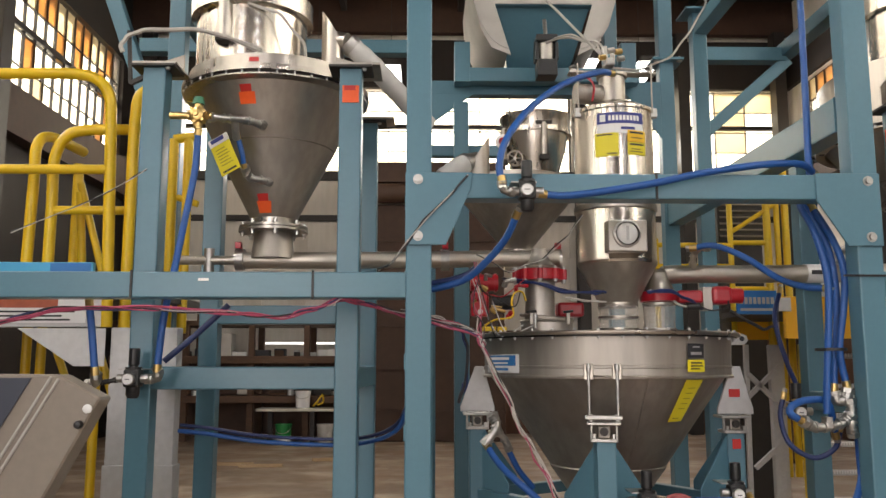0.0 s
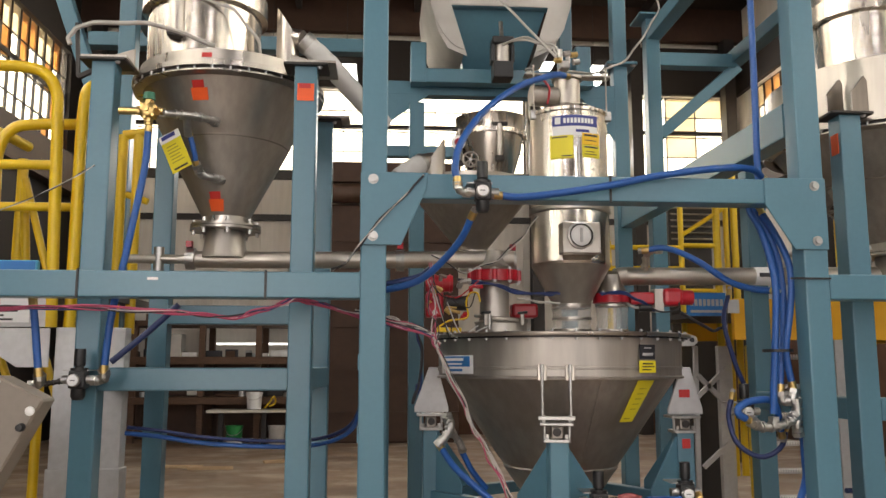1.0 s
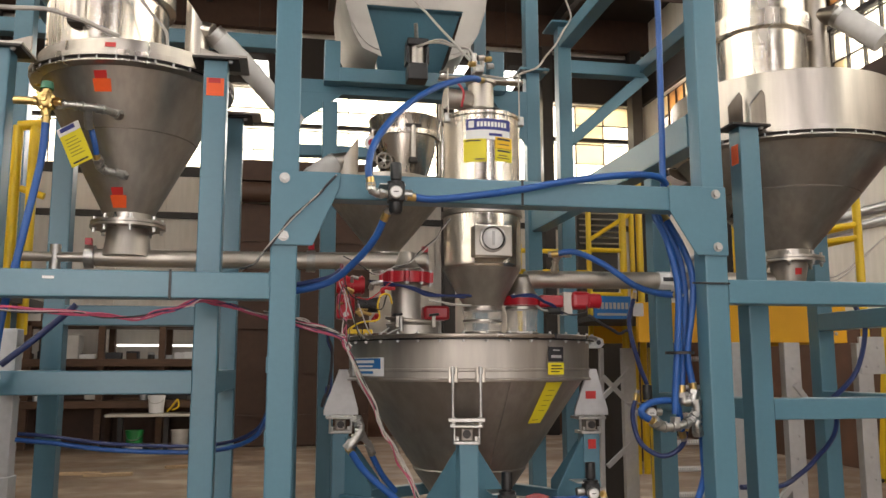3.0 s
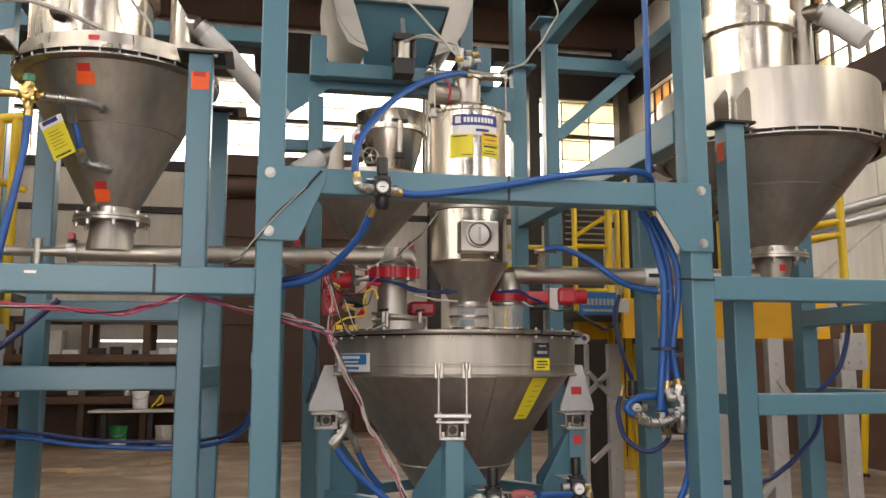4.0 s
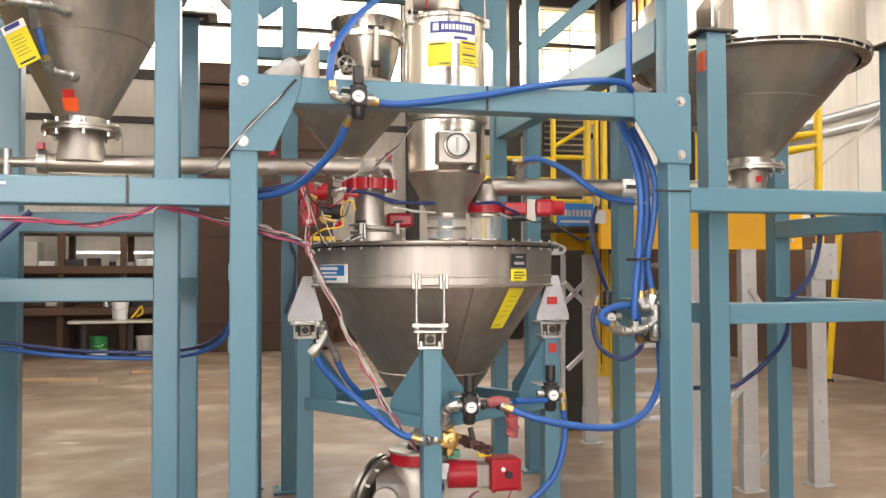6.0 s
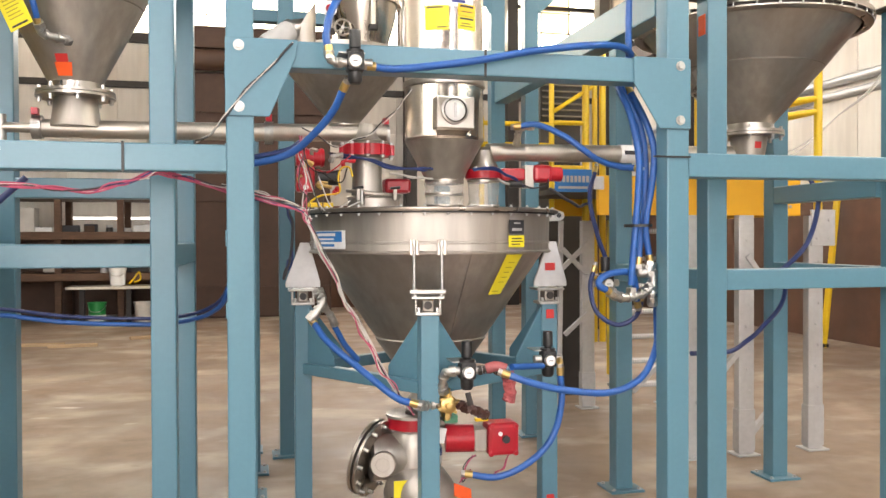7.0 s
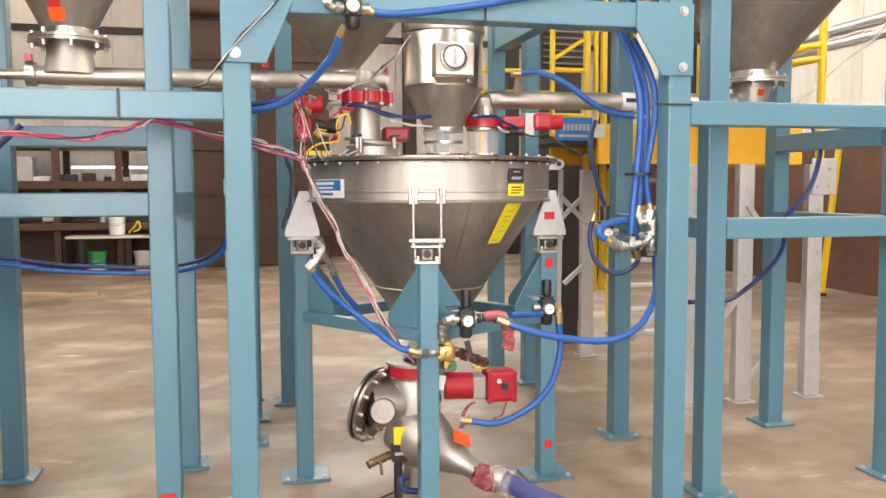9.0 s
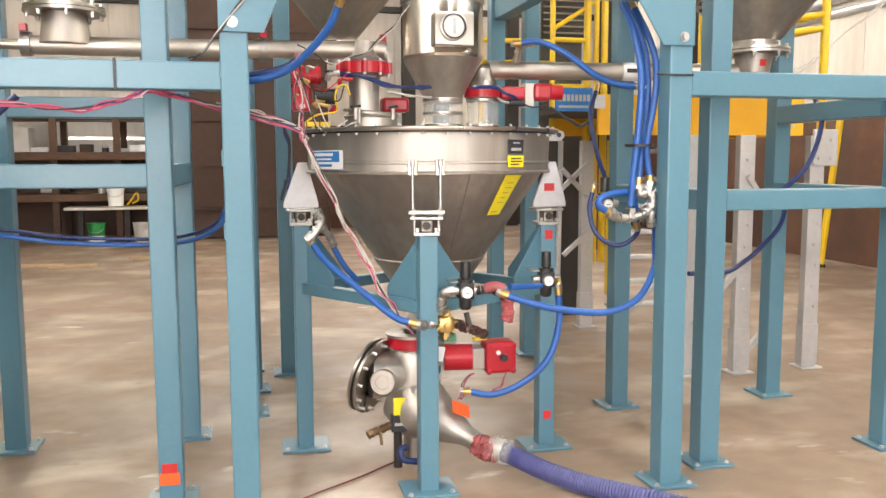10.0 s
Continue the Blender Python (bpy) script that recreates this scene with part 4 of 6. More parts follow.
for px, pz, pm in ((1.135, 2.865, BRASS), (1.225, 2.86, ZINC), (1.18, 2.90, ZINC), (1.215, 2.895, BRASS)):
    part("push_fitting", rod((px - 0.016, 3.80, pz), (px + 0.016, 3.805, pz + 0.006), 0.014, 10), pm, receiver)
for dx, dy in ((0.0, -0.03), (0.05, 0.02), (0.02, 0.05)):
    part("manifold_port", rod((1.15 + dx, 3.84 + dy, 2.88), (1.15 + dx, 3.84 + dy, 2.925), 0.012, 10), ZINC, receiver)

# feed hopper latches and lower cone
for ang in (-84, -160):
    x, y = sc[0] + 0.20 * math.cos(radians(ang)), sc[1] + 0.20 * math.sin(radians(ang))
    part("latch", rod((x, y, 2.54), (x, y, 2.725), 0.016, 12), STEEL, small)
    part("latch_foot", boxm(x - 0.024, y - 0.02, 2.515, x + 0.024, y + 0.02, 2.545, bevel=0.004), DARKSTEEL, small)
    part("latch_hook", boxm(x - 0.045, y - 0.012, 2.715, x + 0.045, y + 0.012, 2.735, bevel=0.004), DARKSTEEL, small)
part("lamp_ring", lathe([(0, 0), (0.040, 0), (0.040, 0.010), (0.030, 0.012), (0, 0.012)], 24), WHITE, small, "white ring round the indicator").matrix_basis = Matrix.Translation((0.715, 4.478, 2.635)) @ FRONT
part("lamp", lathe([(0, 0.012), (0.022, 0.012), (0.018, 0.026), (0, 0.03)], 20), RED, small, "round red indicator").matrix_basis = Matrix.Translation((0.715, 4.478, 2.635)) @ FRONT
wheel_at = Matrix.Translation((0.775, 4.40, 2.52)) @ FRONT
vw = part("vent_wheel", move(lathe([(0.038, 0.0), (0.046, 0.004), (0.046, 0.010), (0.038, 0.014), (0.034, 0.007), (0.038, 0.0)], 24), wheel_at), STEEL_DULL, small, "small spoked hand wheel")
for k in range(5):
    a = k * math.pi * 0.4
    part("spoke", move(rod((0, 0, 0.007), (0.037 * math.cos(a), 0.037 * math.sin(a), 0.007), 0.004, 8), wheel_at), STEEL_DULL, vw)
part("wheel_stem", move(rod((0, 0, -0.12), (0, 0, 0.012), 0.009, 10), wheel_at), ZINC, vw)

# lid valves
vl = thing("butterfly_valve", "red butterfly valve over a steel neck and low drum", "valve", "red valves")
vc = (0.825, 3.86)
part("valve_ring", lathe([(0.085, 1.795), (0.118, 1.795), (0.118, 1.845), (0.085, 1.845)], 40, vc), RED, vl)
for i in range(10):
    a = i * math.pi / 5 + 0.2
    p = part("ring_lug", rod((vc[0] + 0.118 * math.cos(a), vc[1] + 0.118 * math.sin(a), 1.797), (vc[0] + 0.118 * math.cos(a), vc[1] + 0.118 * math.sin(a), 1.843), 0.014, 10), RED, vl)
    bolt(p, (vc[0] + 0.118 * math.cos(a), vc[1] + 0.118 * math.sin(a), 1.845), Matrix.Identity(4), SMALLBOLT)
    bolt(p, (vc[0] + 0.118 * math.cos(a), vc[1] + 0.118 * math.sin(a), 1.795), Matrix.Rotation(math.pi, 4, "X"), SMALLBOLT)
part("inlet_cone", lathe([(0.10, 1.86), (0.09, 1.848)], 32, vc), STEEL, vl)
part("hopper_neck", lathe([(0.035, 1.945), (0.04, 1.915), (0.052, 1.885), (0.095, 1.853), (0.105, 1.848)], 32, vc), STEEL_DULL, vl)
part("lower_neck", lathe([(0.084, 1.795), (0.070, 1.785), (0.068, 1.70), (0.070, 1.64), (0.074, 1.612)], 40, vc), SATIN, vl, "dull steel neck")
part("drum", lathe([(0.118, 1.556), (0.118, 1.597), (0.124, 1.604), (0.118, 1.612), (0.0, 1.618)], 40, (0.85, 3.82)), SATIN, vl)
part("drum_lid", move(lathe([(0, 0.004), (0.122, 0.004), (0.126, 0.0), (0.126, -0.010), (0.118, -0.012)], 40), pose(0.85, 3.82, 1.628, 4, 5, 0)), STEEL_DULL, vl, "loosely clamped drum lid")
for lx in (0.765, 0.93):
    part("toggle", boxm(lx - 0.008, 3.70, 1.585, lx + 0.008, 3.715, 1.645, bevel=0.003), STEEL_DULL, vl, "toggle clamp")
    part("toggle_bar", rod((lx - 0.022, 3.70, 1.64), (lx + 0.022, 3.70, 1.645), 0.006, 8), BLACK, vl)
part("drum_clamp", move(rod((0, 0, -0.03), (0, 0, 0.03), 0.008, 10), pose(0.78, 3.70, 1.60)), ZINC, vl)
ac = part("actuator", rod((0.501, 3.84, 1.784), (0.627, 3.84, 1.784), 0.039, 20), RED, vl, "red cast actuator")
for k in range(4):
    xk = 0.501 + 0.012 + k * 0.034
    part("rib", rod((xk - 0.004, 3.84, 1.784), (xk + 0.004, 3.84, 1.784), 0.044, 20), RED, ac)
part("actuator", boxm(0.94, 4.05, 1.64, 1.07, 4.15, 1.71, bevel=0.014), RED, vl, "red cast actuator")
part("solenoid", rod((0.595, 3.79, 1.69), (0.69, 3.79, 1.69), 0.034, 20), BLACK, vl, "black solenoid")
jb = part("junction_box", boxm(0.501, 3.79, 1.627, 0.582, 3.87, 1.738, bevel=0.010), RED, vl, "red cast junction box")
for dz in (0.02, 0.09):
    bolt(jb, (0.542, 3.79, 1.627 + dz), FRONT, SMALLBOLT)
part("yellow_plug", sweep([(0.55, 3.72, 1.575), (0.60, 3.70, 1.605), (0.68, 3.69, 1.62), (0.675, 3.69, 1.68), (0.69, 3.70, 1.725), (0.725, 3.70, 1.73), (0.74, 3.70, 1.69)], 0.0042, 10), YELLOW, vl, "yellow cable")
part("yellow_strip", boxm(0.545, 3.70, 1.555, 0.655, 3.74, 1.575, bevel=0.004), YELLOW, vl)
vr = thing("butterfly_valve", "red butterfly valve with a red actuator over a clear sleeve", "valve", "red valves")
vd = (1.405, 3.94)
part("valve_ring", lathe([(0.06, 1.705), (0.088, 1.705), (0.088, 1.75), (0.06, 1.75)], 36, vd), RED, vr)
part("sleeve", crumple(lathe([(0.072, 1.705), (0.076, 1.68), (0.070, 1.655), (0.074, 1.63), (0.069, 1.605), (0.075, 1.58), (0.072, 1.556)], 36, vd), 0.006, 4), SLEEVE, vr, "clear plastic sleeve")
for z in (1.692, 1.572):
    part("sleeve_clamp", lathe([(0.074, z - 0.006), (0.079, z - 0.005), (0.079, z + 0.005), (0.074, z + 0.006)], 36, vd), STEEL, vr, "steel band clamp")
part("stem_housing", boxm(1.48, 3.87, 1.695, 1.60, 3.93, 1.755, bevel=0.012), RED, vr)
part("bracket", boxm(1.595, 3.865, 1.66, 1.64, 3.935, 1.77, bevel=0.004), STEEL_DULL, vr, "dull steel bracket")
part("actuator", boxm(1.635, 3.84, 1.688, 1.728, 3.94, 1.772, bevel=0.018), RED, vr, "red cast actuator")
part("actuator_cap", rod((1.726, 3.89, 1.730), (1.785, 3.89, 1.730), 0.036, 20), RED, vr)
for i in range(8):
    a = i * math.pi / 4
    bolt(vr, (vd[0] + 0.075 * math.cos(a), vd[1] + 0.075 * math.sin(a), 1.75), Matrix.Identity(4), SMALLBOLT)

rnd = random.Random(21)
for k in range(9):
    x, z = rnd.uniform(0.50, 0.72), rnd.uniform(1.60, 1.80)
    fitting(vl, [(x, 3.74, z), (x + rnd.uniform(-0.02, 0.02), 3.73, z + 0.02), (x + rnd.uniform(0.01, 0.05), 3.74, z + rnd.uniform(0.0, 0.03))], rnd.uniform(0.005, 0.010), rnd.choice((ZINC, BRASS, BLACK, RED)), collars=k % 2 == 0)
for k in range(6):
    a0 = (rnd.uniform(0.50, 0.60), 3.72, rnd.uniform(1.66, 1.84))
    a1 = (rnd.uniform(0.58, 0.78), 3.70, rnd.uniform(1.58, 1.80))
    mid = ((a0[0] + a1[0]) / 2 + rnd.uniform(-0.04, 0.04), 3.66, min(a0[2], a1[2]) - rnd.uniform(0.0, 0.07))
    part("loop_wire", sweep([a0, mid, a1], 0.003, 6, 8), rnd.choice((RED, BLACK, ALU)), vl)
part("solenoid", rod((1.50, 3.82, 1.675), (1.56, 3.82, 1.675), 0.018, 16), BLACK, vr, "small black solenoid")
part("wire_tail", sweep([(1.56, 3.82, 1.675), (1.61, 3.80, 1.655), (1.68, 3.80, 1.668), (1.70, 3.83, 1.70)], 0.004, 8), INK, vr)
fitting(vr, [(1.50, 3.82, 1.675), (1.47, 3.82, 1.68), (1.45, 3.84, 1.70)], 0.007, ZINC, collars=False)

# overhead bag dump with curved pale shroud
dump = thing("bag_dump_station", "overhead teal chute with pale curved side shrouds", "chute")
GROW = 1.2
dump.location, dump.scale = Vector((0.3, 0.02, 1.41)) * (1 - GROW), (GROW, GROW, GROW)
for k, sx in enumerate((-1, 1)):
    bm = bmesh.new()
    rows = []
    for i in range(13):
        u = i / 12
        ang = u * 1.5
        x = 0.962 + sx * (0.43 - 0.22 * (1 - math.cos(ang)) - 0.02 * u)
        z = 3.66 - 0.50 * math.sin(ang) * 0.96
        rows.append([bm.verts.new((x, y, z)) for y in (4.48, 5.25)])
    for a, b in zip(rows, rows[1:]):
        bm.faces.new((a[0], a[1], b[1], b[0])).smooth = True
    bmesh.ops.solidify(bm, geom=bm.faces[:], thickness=0.006)
    part("shroud", bm, PLASTIC, dump, "pale milky curved sheet")
part("front_sheet", plate([(0.53, 3.75), (0.54, 3.58), (0.565, 3.44), (0.60, 3.30), (0.66, 3.19), (0.77, 3.145), (0.68, 3.45), (1.24, 3.45), (1.15, 3.145), (1.26, 3.20), (1.33, 3.32), (1.375, 3.47), (1.395, 3.75)], 0.006, pose(0, 4.49, 0), 0), PLASTIC, dump, "pale milky sheet")
bm = bmesh.new()
top = [bm.verts.new(p) for p in ((0.69, 4.53, 3.46), (1.235, 4.53, 3.46), (1.235, 5.1, 3.46), (0.69, 5.1, 3.46))]
low = [bm.verts.new(p) for p in ((0.79, 4.80, 3.10), (1.13, 4.80, 3.10), (1.13, 5.0, 3.10), (0.79, 5.0, 3.10))]
for k in range(4):
    bm.faces.new((top[k], top[(k + 1) % 4], low[(k + 1) % 4], low[k]))
bm.faces.new(top)
bm.faces.new(low[::-1])
part("chute", bm, BLUE, dump)
part("chute_flange", boxm(0.66, 4.50, 3.445, 1.265, 4.56, 3.465, bevel=0.003), BLUE, dump)
part("cross_beam", square_bar((0.46, 4.66, 3.075), (1.53, 4.66, 3.075), 0.085), BLUE, dump)
part("side_post", square_bar((0.50, 4.66, 3.03), (0.50, 4.66, 3.27), 0.091), BLUE, dump)
part("side_post", square_bar((1.47, 4.66, 3.03), (1.47, 4.66, 3.27), 0.091), BLUE, dump)
cyl_b = part("air_cylinder", rod((0.955, 4.40, 3.07), (0.955, 4.40, 3.17), 0.046, 24), SATIN, dump, "grey and black air cylinder")
for cx in (0.90, 1.01):
    part("cylinder_side", boxm(cx - 0.010, 4.36, 3.07, cx + 0.010, 4.44, 3.17, bevel=0.003), BLACK, cyl_b, "black side plate")
part("cylinder_cap", boxm(0.895, 4.34, 3.17, 1.015, 4.46, 3.21, bevel=0.006), BLACK, cyl_b)
part("cylinder_foot", boxm(0.90, 4.345, 2.975, 1.01, 4.455, 3.07, bevel=0.006), BLACK, cyl_b)
part("cylinder_rod", rod((0.955, 4.40, 3.21), (0.955, 4.44, 3.33), 0.012, 12), ZINC, cyl_b)

# ---- air lines ----
HR = 0.0145


def hose(points, r=HR, mat=None, label="blue rubber air hose with brass end fittings", ends=True, group="air hoses"):
    h = thing("air_hose", label, "hose", group)
    part("hose", sweep(points, r, 12, 6), mat or HOSE, h)
    if ends:
        for a, b in ((points[0], points[1]), (points[-1], points[-2])):
            a, b = Vector(a), Vector(b)
            d = (b - a).normalized()
            e = part("end_fitting", rod(a - d * 0.012, a + d * 0.022, r * 1.14, 12), BRASS, h, "brass end fitting")
            part("ferrule", rod(a - d * 0.028, a - d * 0.012, r * 1.05, 6), ZINC, e)
    return h


hose([(0.584, 3.12, 2.104), (0.577, 3.13, 2.178), (0.612, 3.18, 2.293), (0.732, 3.35, 2.475), (0.911, 3.55, 2.649), (1.101, 3.72, 2.764), (1.178, 3.8, 2.788)])
hose([(0.738, 3.14, 2.06), (0.859, 3.15, 2.058), (1.154, 3.16, 2.104), (1.396, 3.18, 2.158), (1.665, 3.24, 2.207), (1.852, 3.34, 2.232), (1.943, 3.42, 2.211)])
hose([(1.543, 3.84, 1.95), (1.638, 3.8, 1.956), (1.742, 3.7, 1.886), (1.831, 3.58, 1.782), (1.891, 3.47, 1.735), (1.955, 3.38, 1.718)])
hose([(1.768, 3.28, 1.188), (1.716, 3.27, 1.22), (1.733, 3.28, 1.25), (1.809, 3.31, 1.269), (1.9, 3.34, 1.255), (1.954, 3.4, 1.124)])
hose([(2.019, 3.36, 1.258), (2.025, 3.36, 1.035), (2.01, 3.34, 0.939), (1.913, 3.28, 0.825), (1.744, 3.22, 0.779), (1.537, 3.2, 0.801), (1.399, 3.22, 0.833), (1.297, 3.25, 0.869)])
hose([(1.612, 3.45, 0.84), (1.617, 3.45, 0.691), (1.561, 3.42, 0.552), (1.456, 3.42, 0.453), (1.326, 3.45, 0.393), (1.208, 3.5, 0.399)])
hose([(0.554, 3.62, 1.068), (0.614, 3.55, 0.983), (0.743, 3.45, 0.874), (0.869, 3.36, 0.773), (0.945, 3.33, 0.749)])
hose([(0.65, 3.18, 1.992), (0.609, 3.24, 1.902), (0.529, 3.32, 1.811), (0.444, 3.38, 1.749), (0.313, 3.42, 1.716), (0.181, 3.45, 1.712)])
hose([(-0.68, 3.46, 2.396), (-0.687, 3.46, 2.228), (-0.713, 3.42, 1.978), (-0.738, 3.4, 1.787), (-0.764, 3.38, 1.601), (-0.776, 3.38, 1.465), (-0.781, 3.38, 1.387)])
hose([(-1.05, 3.34, 1.655), (-1.024, 3.32, 1.531), (-1.004, 3.32, 1.376)])
hose([(-0.551, 3.62, 2.422), (-0.531, 3.63, 2.347), (-0.523, 3.66, 2.282)], r=0.012)
hose([(1.93, 3.42, 4.5), (1.93, 3.42, 3.6), (1.929, 3.42, 2.991), (1.926, 3.42, 2.605), (1.921, 3.42, 2.255), (1.926, 3.41, 2.058), (1.864, 3.4, 2.07), (1.887, 3.34, 1.956), (1.911, 3.3, 1.757), (1.902, 3.3, 1.539), (1.882, 3.3, 1.323), (1.875, 3.3, 1.216)], ends=False)
hose([(1.912, 3.4, 2.067), (1.971, 3.35, 1.911), (1.996, 3.33, 1.786), (1.98, 3.32, 1.638), (1.952, 3.32, 1.467), (1.971, 3.32, 1.322)], r=0.0145, mat=None)
hose([(1.895, 3.42, 2.075), (1.959, 3.38, 1.89), (1.972, 3.36, 1.714), (1.958, 3.35, 1.517), (1.935, 3.34, 1.395), (1.923, 3.33, 1.31)], r=0.0145, mat=None)
hose([(1.975, 3.9, 1.759), (1.921, 3.85, 1.615), (1.922, 3.75, 1.42), (1.916, 3.65, 1.315), (1.887, 3.6, 1.239)], r=0.011, mat=HOSE_DARK, label="thin dark blue air tube")
hose([(1.837, 3.6, 1.278), (1.808, 3.58, 1.19), (1.816, 3.52, 1.08), (1.897, 3.48, 1.027), (1.972, 3.45, 1.07), (1.986, 3.42, 1.159)], r=0.011, mat=HOSE_DARK, label="thin dark blue air tube")
hose([(1.342, 3.3, 0.887), (1.513, 3.4, 0.871)], r=0.013, ends=False, mat=None, label="dark blue air hose")
hose([(0.657, 3.7, 1.033), (0.704, 3.72, 0.947), (0.767, 3.75, 0.872)], r=0.013, ends=False, mat=None, label="dark blue air hose")
hose([(0.501, 3.4, 1.804), (0.446, 3.42, 1.769), (0.313, 3.45, 1.742), (0.18, 3.46, 1.731)], r=0.013, ends=False, mat=HOSE_DARK, label="dark blue air hose")
hose([(-0.533, 3.5, 1.656), (-0.653, 3.48, 1.537), (-0.778, 3.45, 1.421)], r=0.013, ends=False, mat=HOSE_DARK, label="dark blue air hose")
hose([(3.272, 4, 1.735), (3.287, 3.95, 1.611), (3.143, 3.85, 1.386), (2.945, 3.8, 1.242), (2.833, 3.8, 1.18)], r=0.013, ends=False, mat=HOSE_DARK, label="dark blue air hose")
hose([(3.30, 4.44, 1.62), (3.36, 4.36, 1.30), (3.251, 4.2, 1.063), (3.043, 4.1, 0.917), (2.957, 4.1, 0.851), (2.774, 4, 0.807), (2.528, 3.95, 0.814)], r=0.013, ends=False, mat=HOSE_DARK, label="dark blue air hose")
hose([(-0.81, 3.8, 1.116), (-0.671, 3.8, 1.101), (-0.443, 3.8, 1.068), (-0.116, 3.8, 1.052), (0.061, 3.75, 1.074), (0.171, 3.6, 1.134), (0.219, 3.45, 1.223), (0.273, 3.42, 1.335)], r=0.010, mat=HOSE, ends=False, label="pair of blue air hoses slung low between posts")
hose([(x, y + 0.03, z + 0.022) for x, y, z in [(-0.81, 3.8, 1.116), (-0.671, 3.8, 1.101), (-0.443, 3.8, 1.068), (-0.116, 3.8, 1.052), (0.061, 3.75, 1.074), (0.171, 3.6, 1.134), (0.219, 3.45, 1.223), (0.273, 3.42, 1.335)]], r=0.008, mat=HOSE_DARK, ends=False, label="pair of blue air hoses slung low between posts")


def wire_bundle(points, colours, spread, r=0.0035, label="bundle of thin red, white and dark wires", seed=1):
    w = thing("wire_bundle", label, "cable", "loose wiring")
    rnd = random.Random(seed)
    for k, mat in enumerate(colours):
        pts_in = [points[0]] + [q for a, b in zip(points, points[1:]) for q in (tuple((u + v) / 2 for u, v in zip(a, b)), b)]
        off = [(rnd.uniform(-spread, spread), rnd.uniform(-spread, spread) * 0.4, rnd.uniform(-spread, spread)) for _ in pts_in]
        part("wire", sweep([(p[0] + o[0], p[1] + o[1], p[2] + o[2]) for p, o in zip(pts_in, off)], r * rnd.uniform(0.7, 1.1), 6, 4), mat, w)
    return w


PINK = material("pink_red_wire", (0.34, 0.050, 0.105), 0.5)
PALEWIRE = material("pale_wire", (0.42, 0.40, 0.37), 0.5)
wire_bundle([(-1.462, 3.22, 1.538), (-1.336, 3.22, 1.57), (-1.116, 3.2, 1.617), (-0.795, 3.2, 1.623), (-0.469, 3.19, 1.606), (-0.253, 3.19, 1.587), (-0.126, 3.2, 1.624), (-0.023, 3.24, 1.665), (0.073, 3.3, 1.643), (0.217, 3.35, 1.601), (0.376, 3.33, 1.561), (0.501, 3.34, 1.528)], (PINK, PINK, PINK, PINK, PALEWIRE, INK, PINK, PINK, HOSE_DARK), 0.010, 0.0035)
wire_bundle([(0.19, 3.37, 1.625), (0.346, 3.35, 1.590), (0.477, 3.34, 1.538), (0.532, 3.34, 1.467), (0.624, 3.37, 1.265), (0.682, 3.38, 1.152), (0.739, 3.38, 1.038), (0.816, 3.36, 0.881), (0.896, 3.36, 0.762), (0.953, 3.36, 0.707)], (PALEWIRE, PALEWIRE, PINK, PINK, PALEWIRE, INK, PALEWIRE), 0.013, 0.003, seed=2)
wire_bundle([(0.499, 3.38, 1.829), (0.499, 3.36, 1.691), (0.505, 3.35, 1.579), (0.523, 3.34, 1.489)], (PINK, PALEWIRE, PINK, INK), 0.016, 0.0032, seed=3)
wire_bundle([(0.459, 3.2, 2.147), (0.392, 3.2, 2.072), (0.289, 3.2, 1.972), (0.208, 3.21, 1.864), (0.154, 3.3, 1.811), (0.09, 3.5, 1.806)], (INK, PALEWIRE), 0.004, 0.0042, "black cable hanging over the corner gusset", 4)
wire_bundle([(0.39, 3.45, 1.56), (0.44, 3.5, 1.57), (0.47, 3.52, 1.48), (0.46, 3.52, 1.32), (0.43, 3.52, 1.26), (0.45, 3.5, 1.34)], (INK, HOSE_DARK), 0.008, 0.006, "dark cable loop hanging behind the column", 5)
wire_bundle([(0.65, 3.8, 1.80), (0.78, 3.75, 1.78), (0.90, 3.72, 1.74), (1.02, 3.70, 1.72), (1.10, 3.70, 1.73)], (HOSE_DARK, INK, HOSE_DARK), 0.010, 0.006, "dark tubes draped across the lid valves", 6)
wire_bundle([(1.30, 3.75, 1.735), (1.42, 3.76, 1.74), (1.52, 3.80, 1.70), (1.58, 3.84, 1.66)], (HOSE_DARK, HOSE_DARK), 0.006, 0.007, "dark blue tubes by the red valve", 7)
wire_bundle([(1.72, 3.86, 1.66), (1.80, 3.88, 1.61), (1.90, 3.92, 1.575), (1.97, 3.95, 1.60), (1.99, 3.95, 1.75)], (INK,), 0.003, 0.008, "black power cable by the red actuator", 8)
wire_bundle([(0.90, 3.66, 1.705), (1.0, 3.68, 1.69), (1.1, 3.70, 1.685)], (PALEWIRE, PALEWIRE), 0.003, 0.006, "pale air tube above the lid", 9)
wire_bundle([(0.52, 3.6, 1.88), (0.66, 3.62, 1.81), (0.80, 3.6, 1.86), (0.93, 3.66, 1.98), (1.0, 3.7, 2.08)], (PALEWIRE, INK), 0.006, 0.004, "loose grey cable draped over a pipe", 10)
wire_bundle([(-1.36, 3.3, 1.93), (-1.1, 3.33, 2.05), (-0.96, 3.40, 2.15), (-0.89, 3.46, 2.23)], (INK, PALEWIRE), 0.004, 0.003, "thin grey cable along the post", 11)
wire_bundle([(-1.054, 3.55, 2.781), (-1.063, 3.55, 2.813), (-1.031, 3.55, 2.858), (-0.952, 3.55, 2.885), (-0.742, 3.56, 2.893), (-0.6, 3.62, 2.879), (-0.479, 3.72, 2.858)], (PALEWIRE,), 0.002, 0.010, "pale plastic air tube over the hopper", 12)
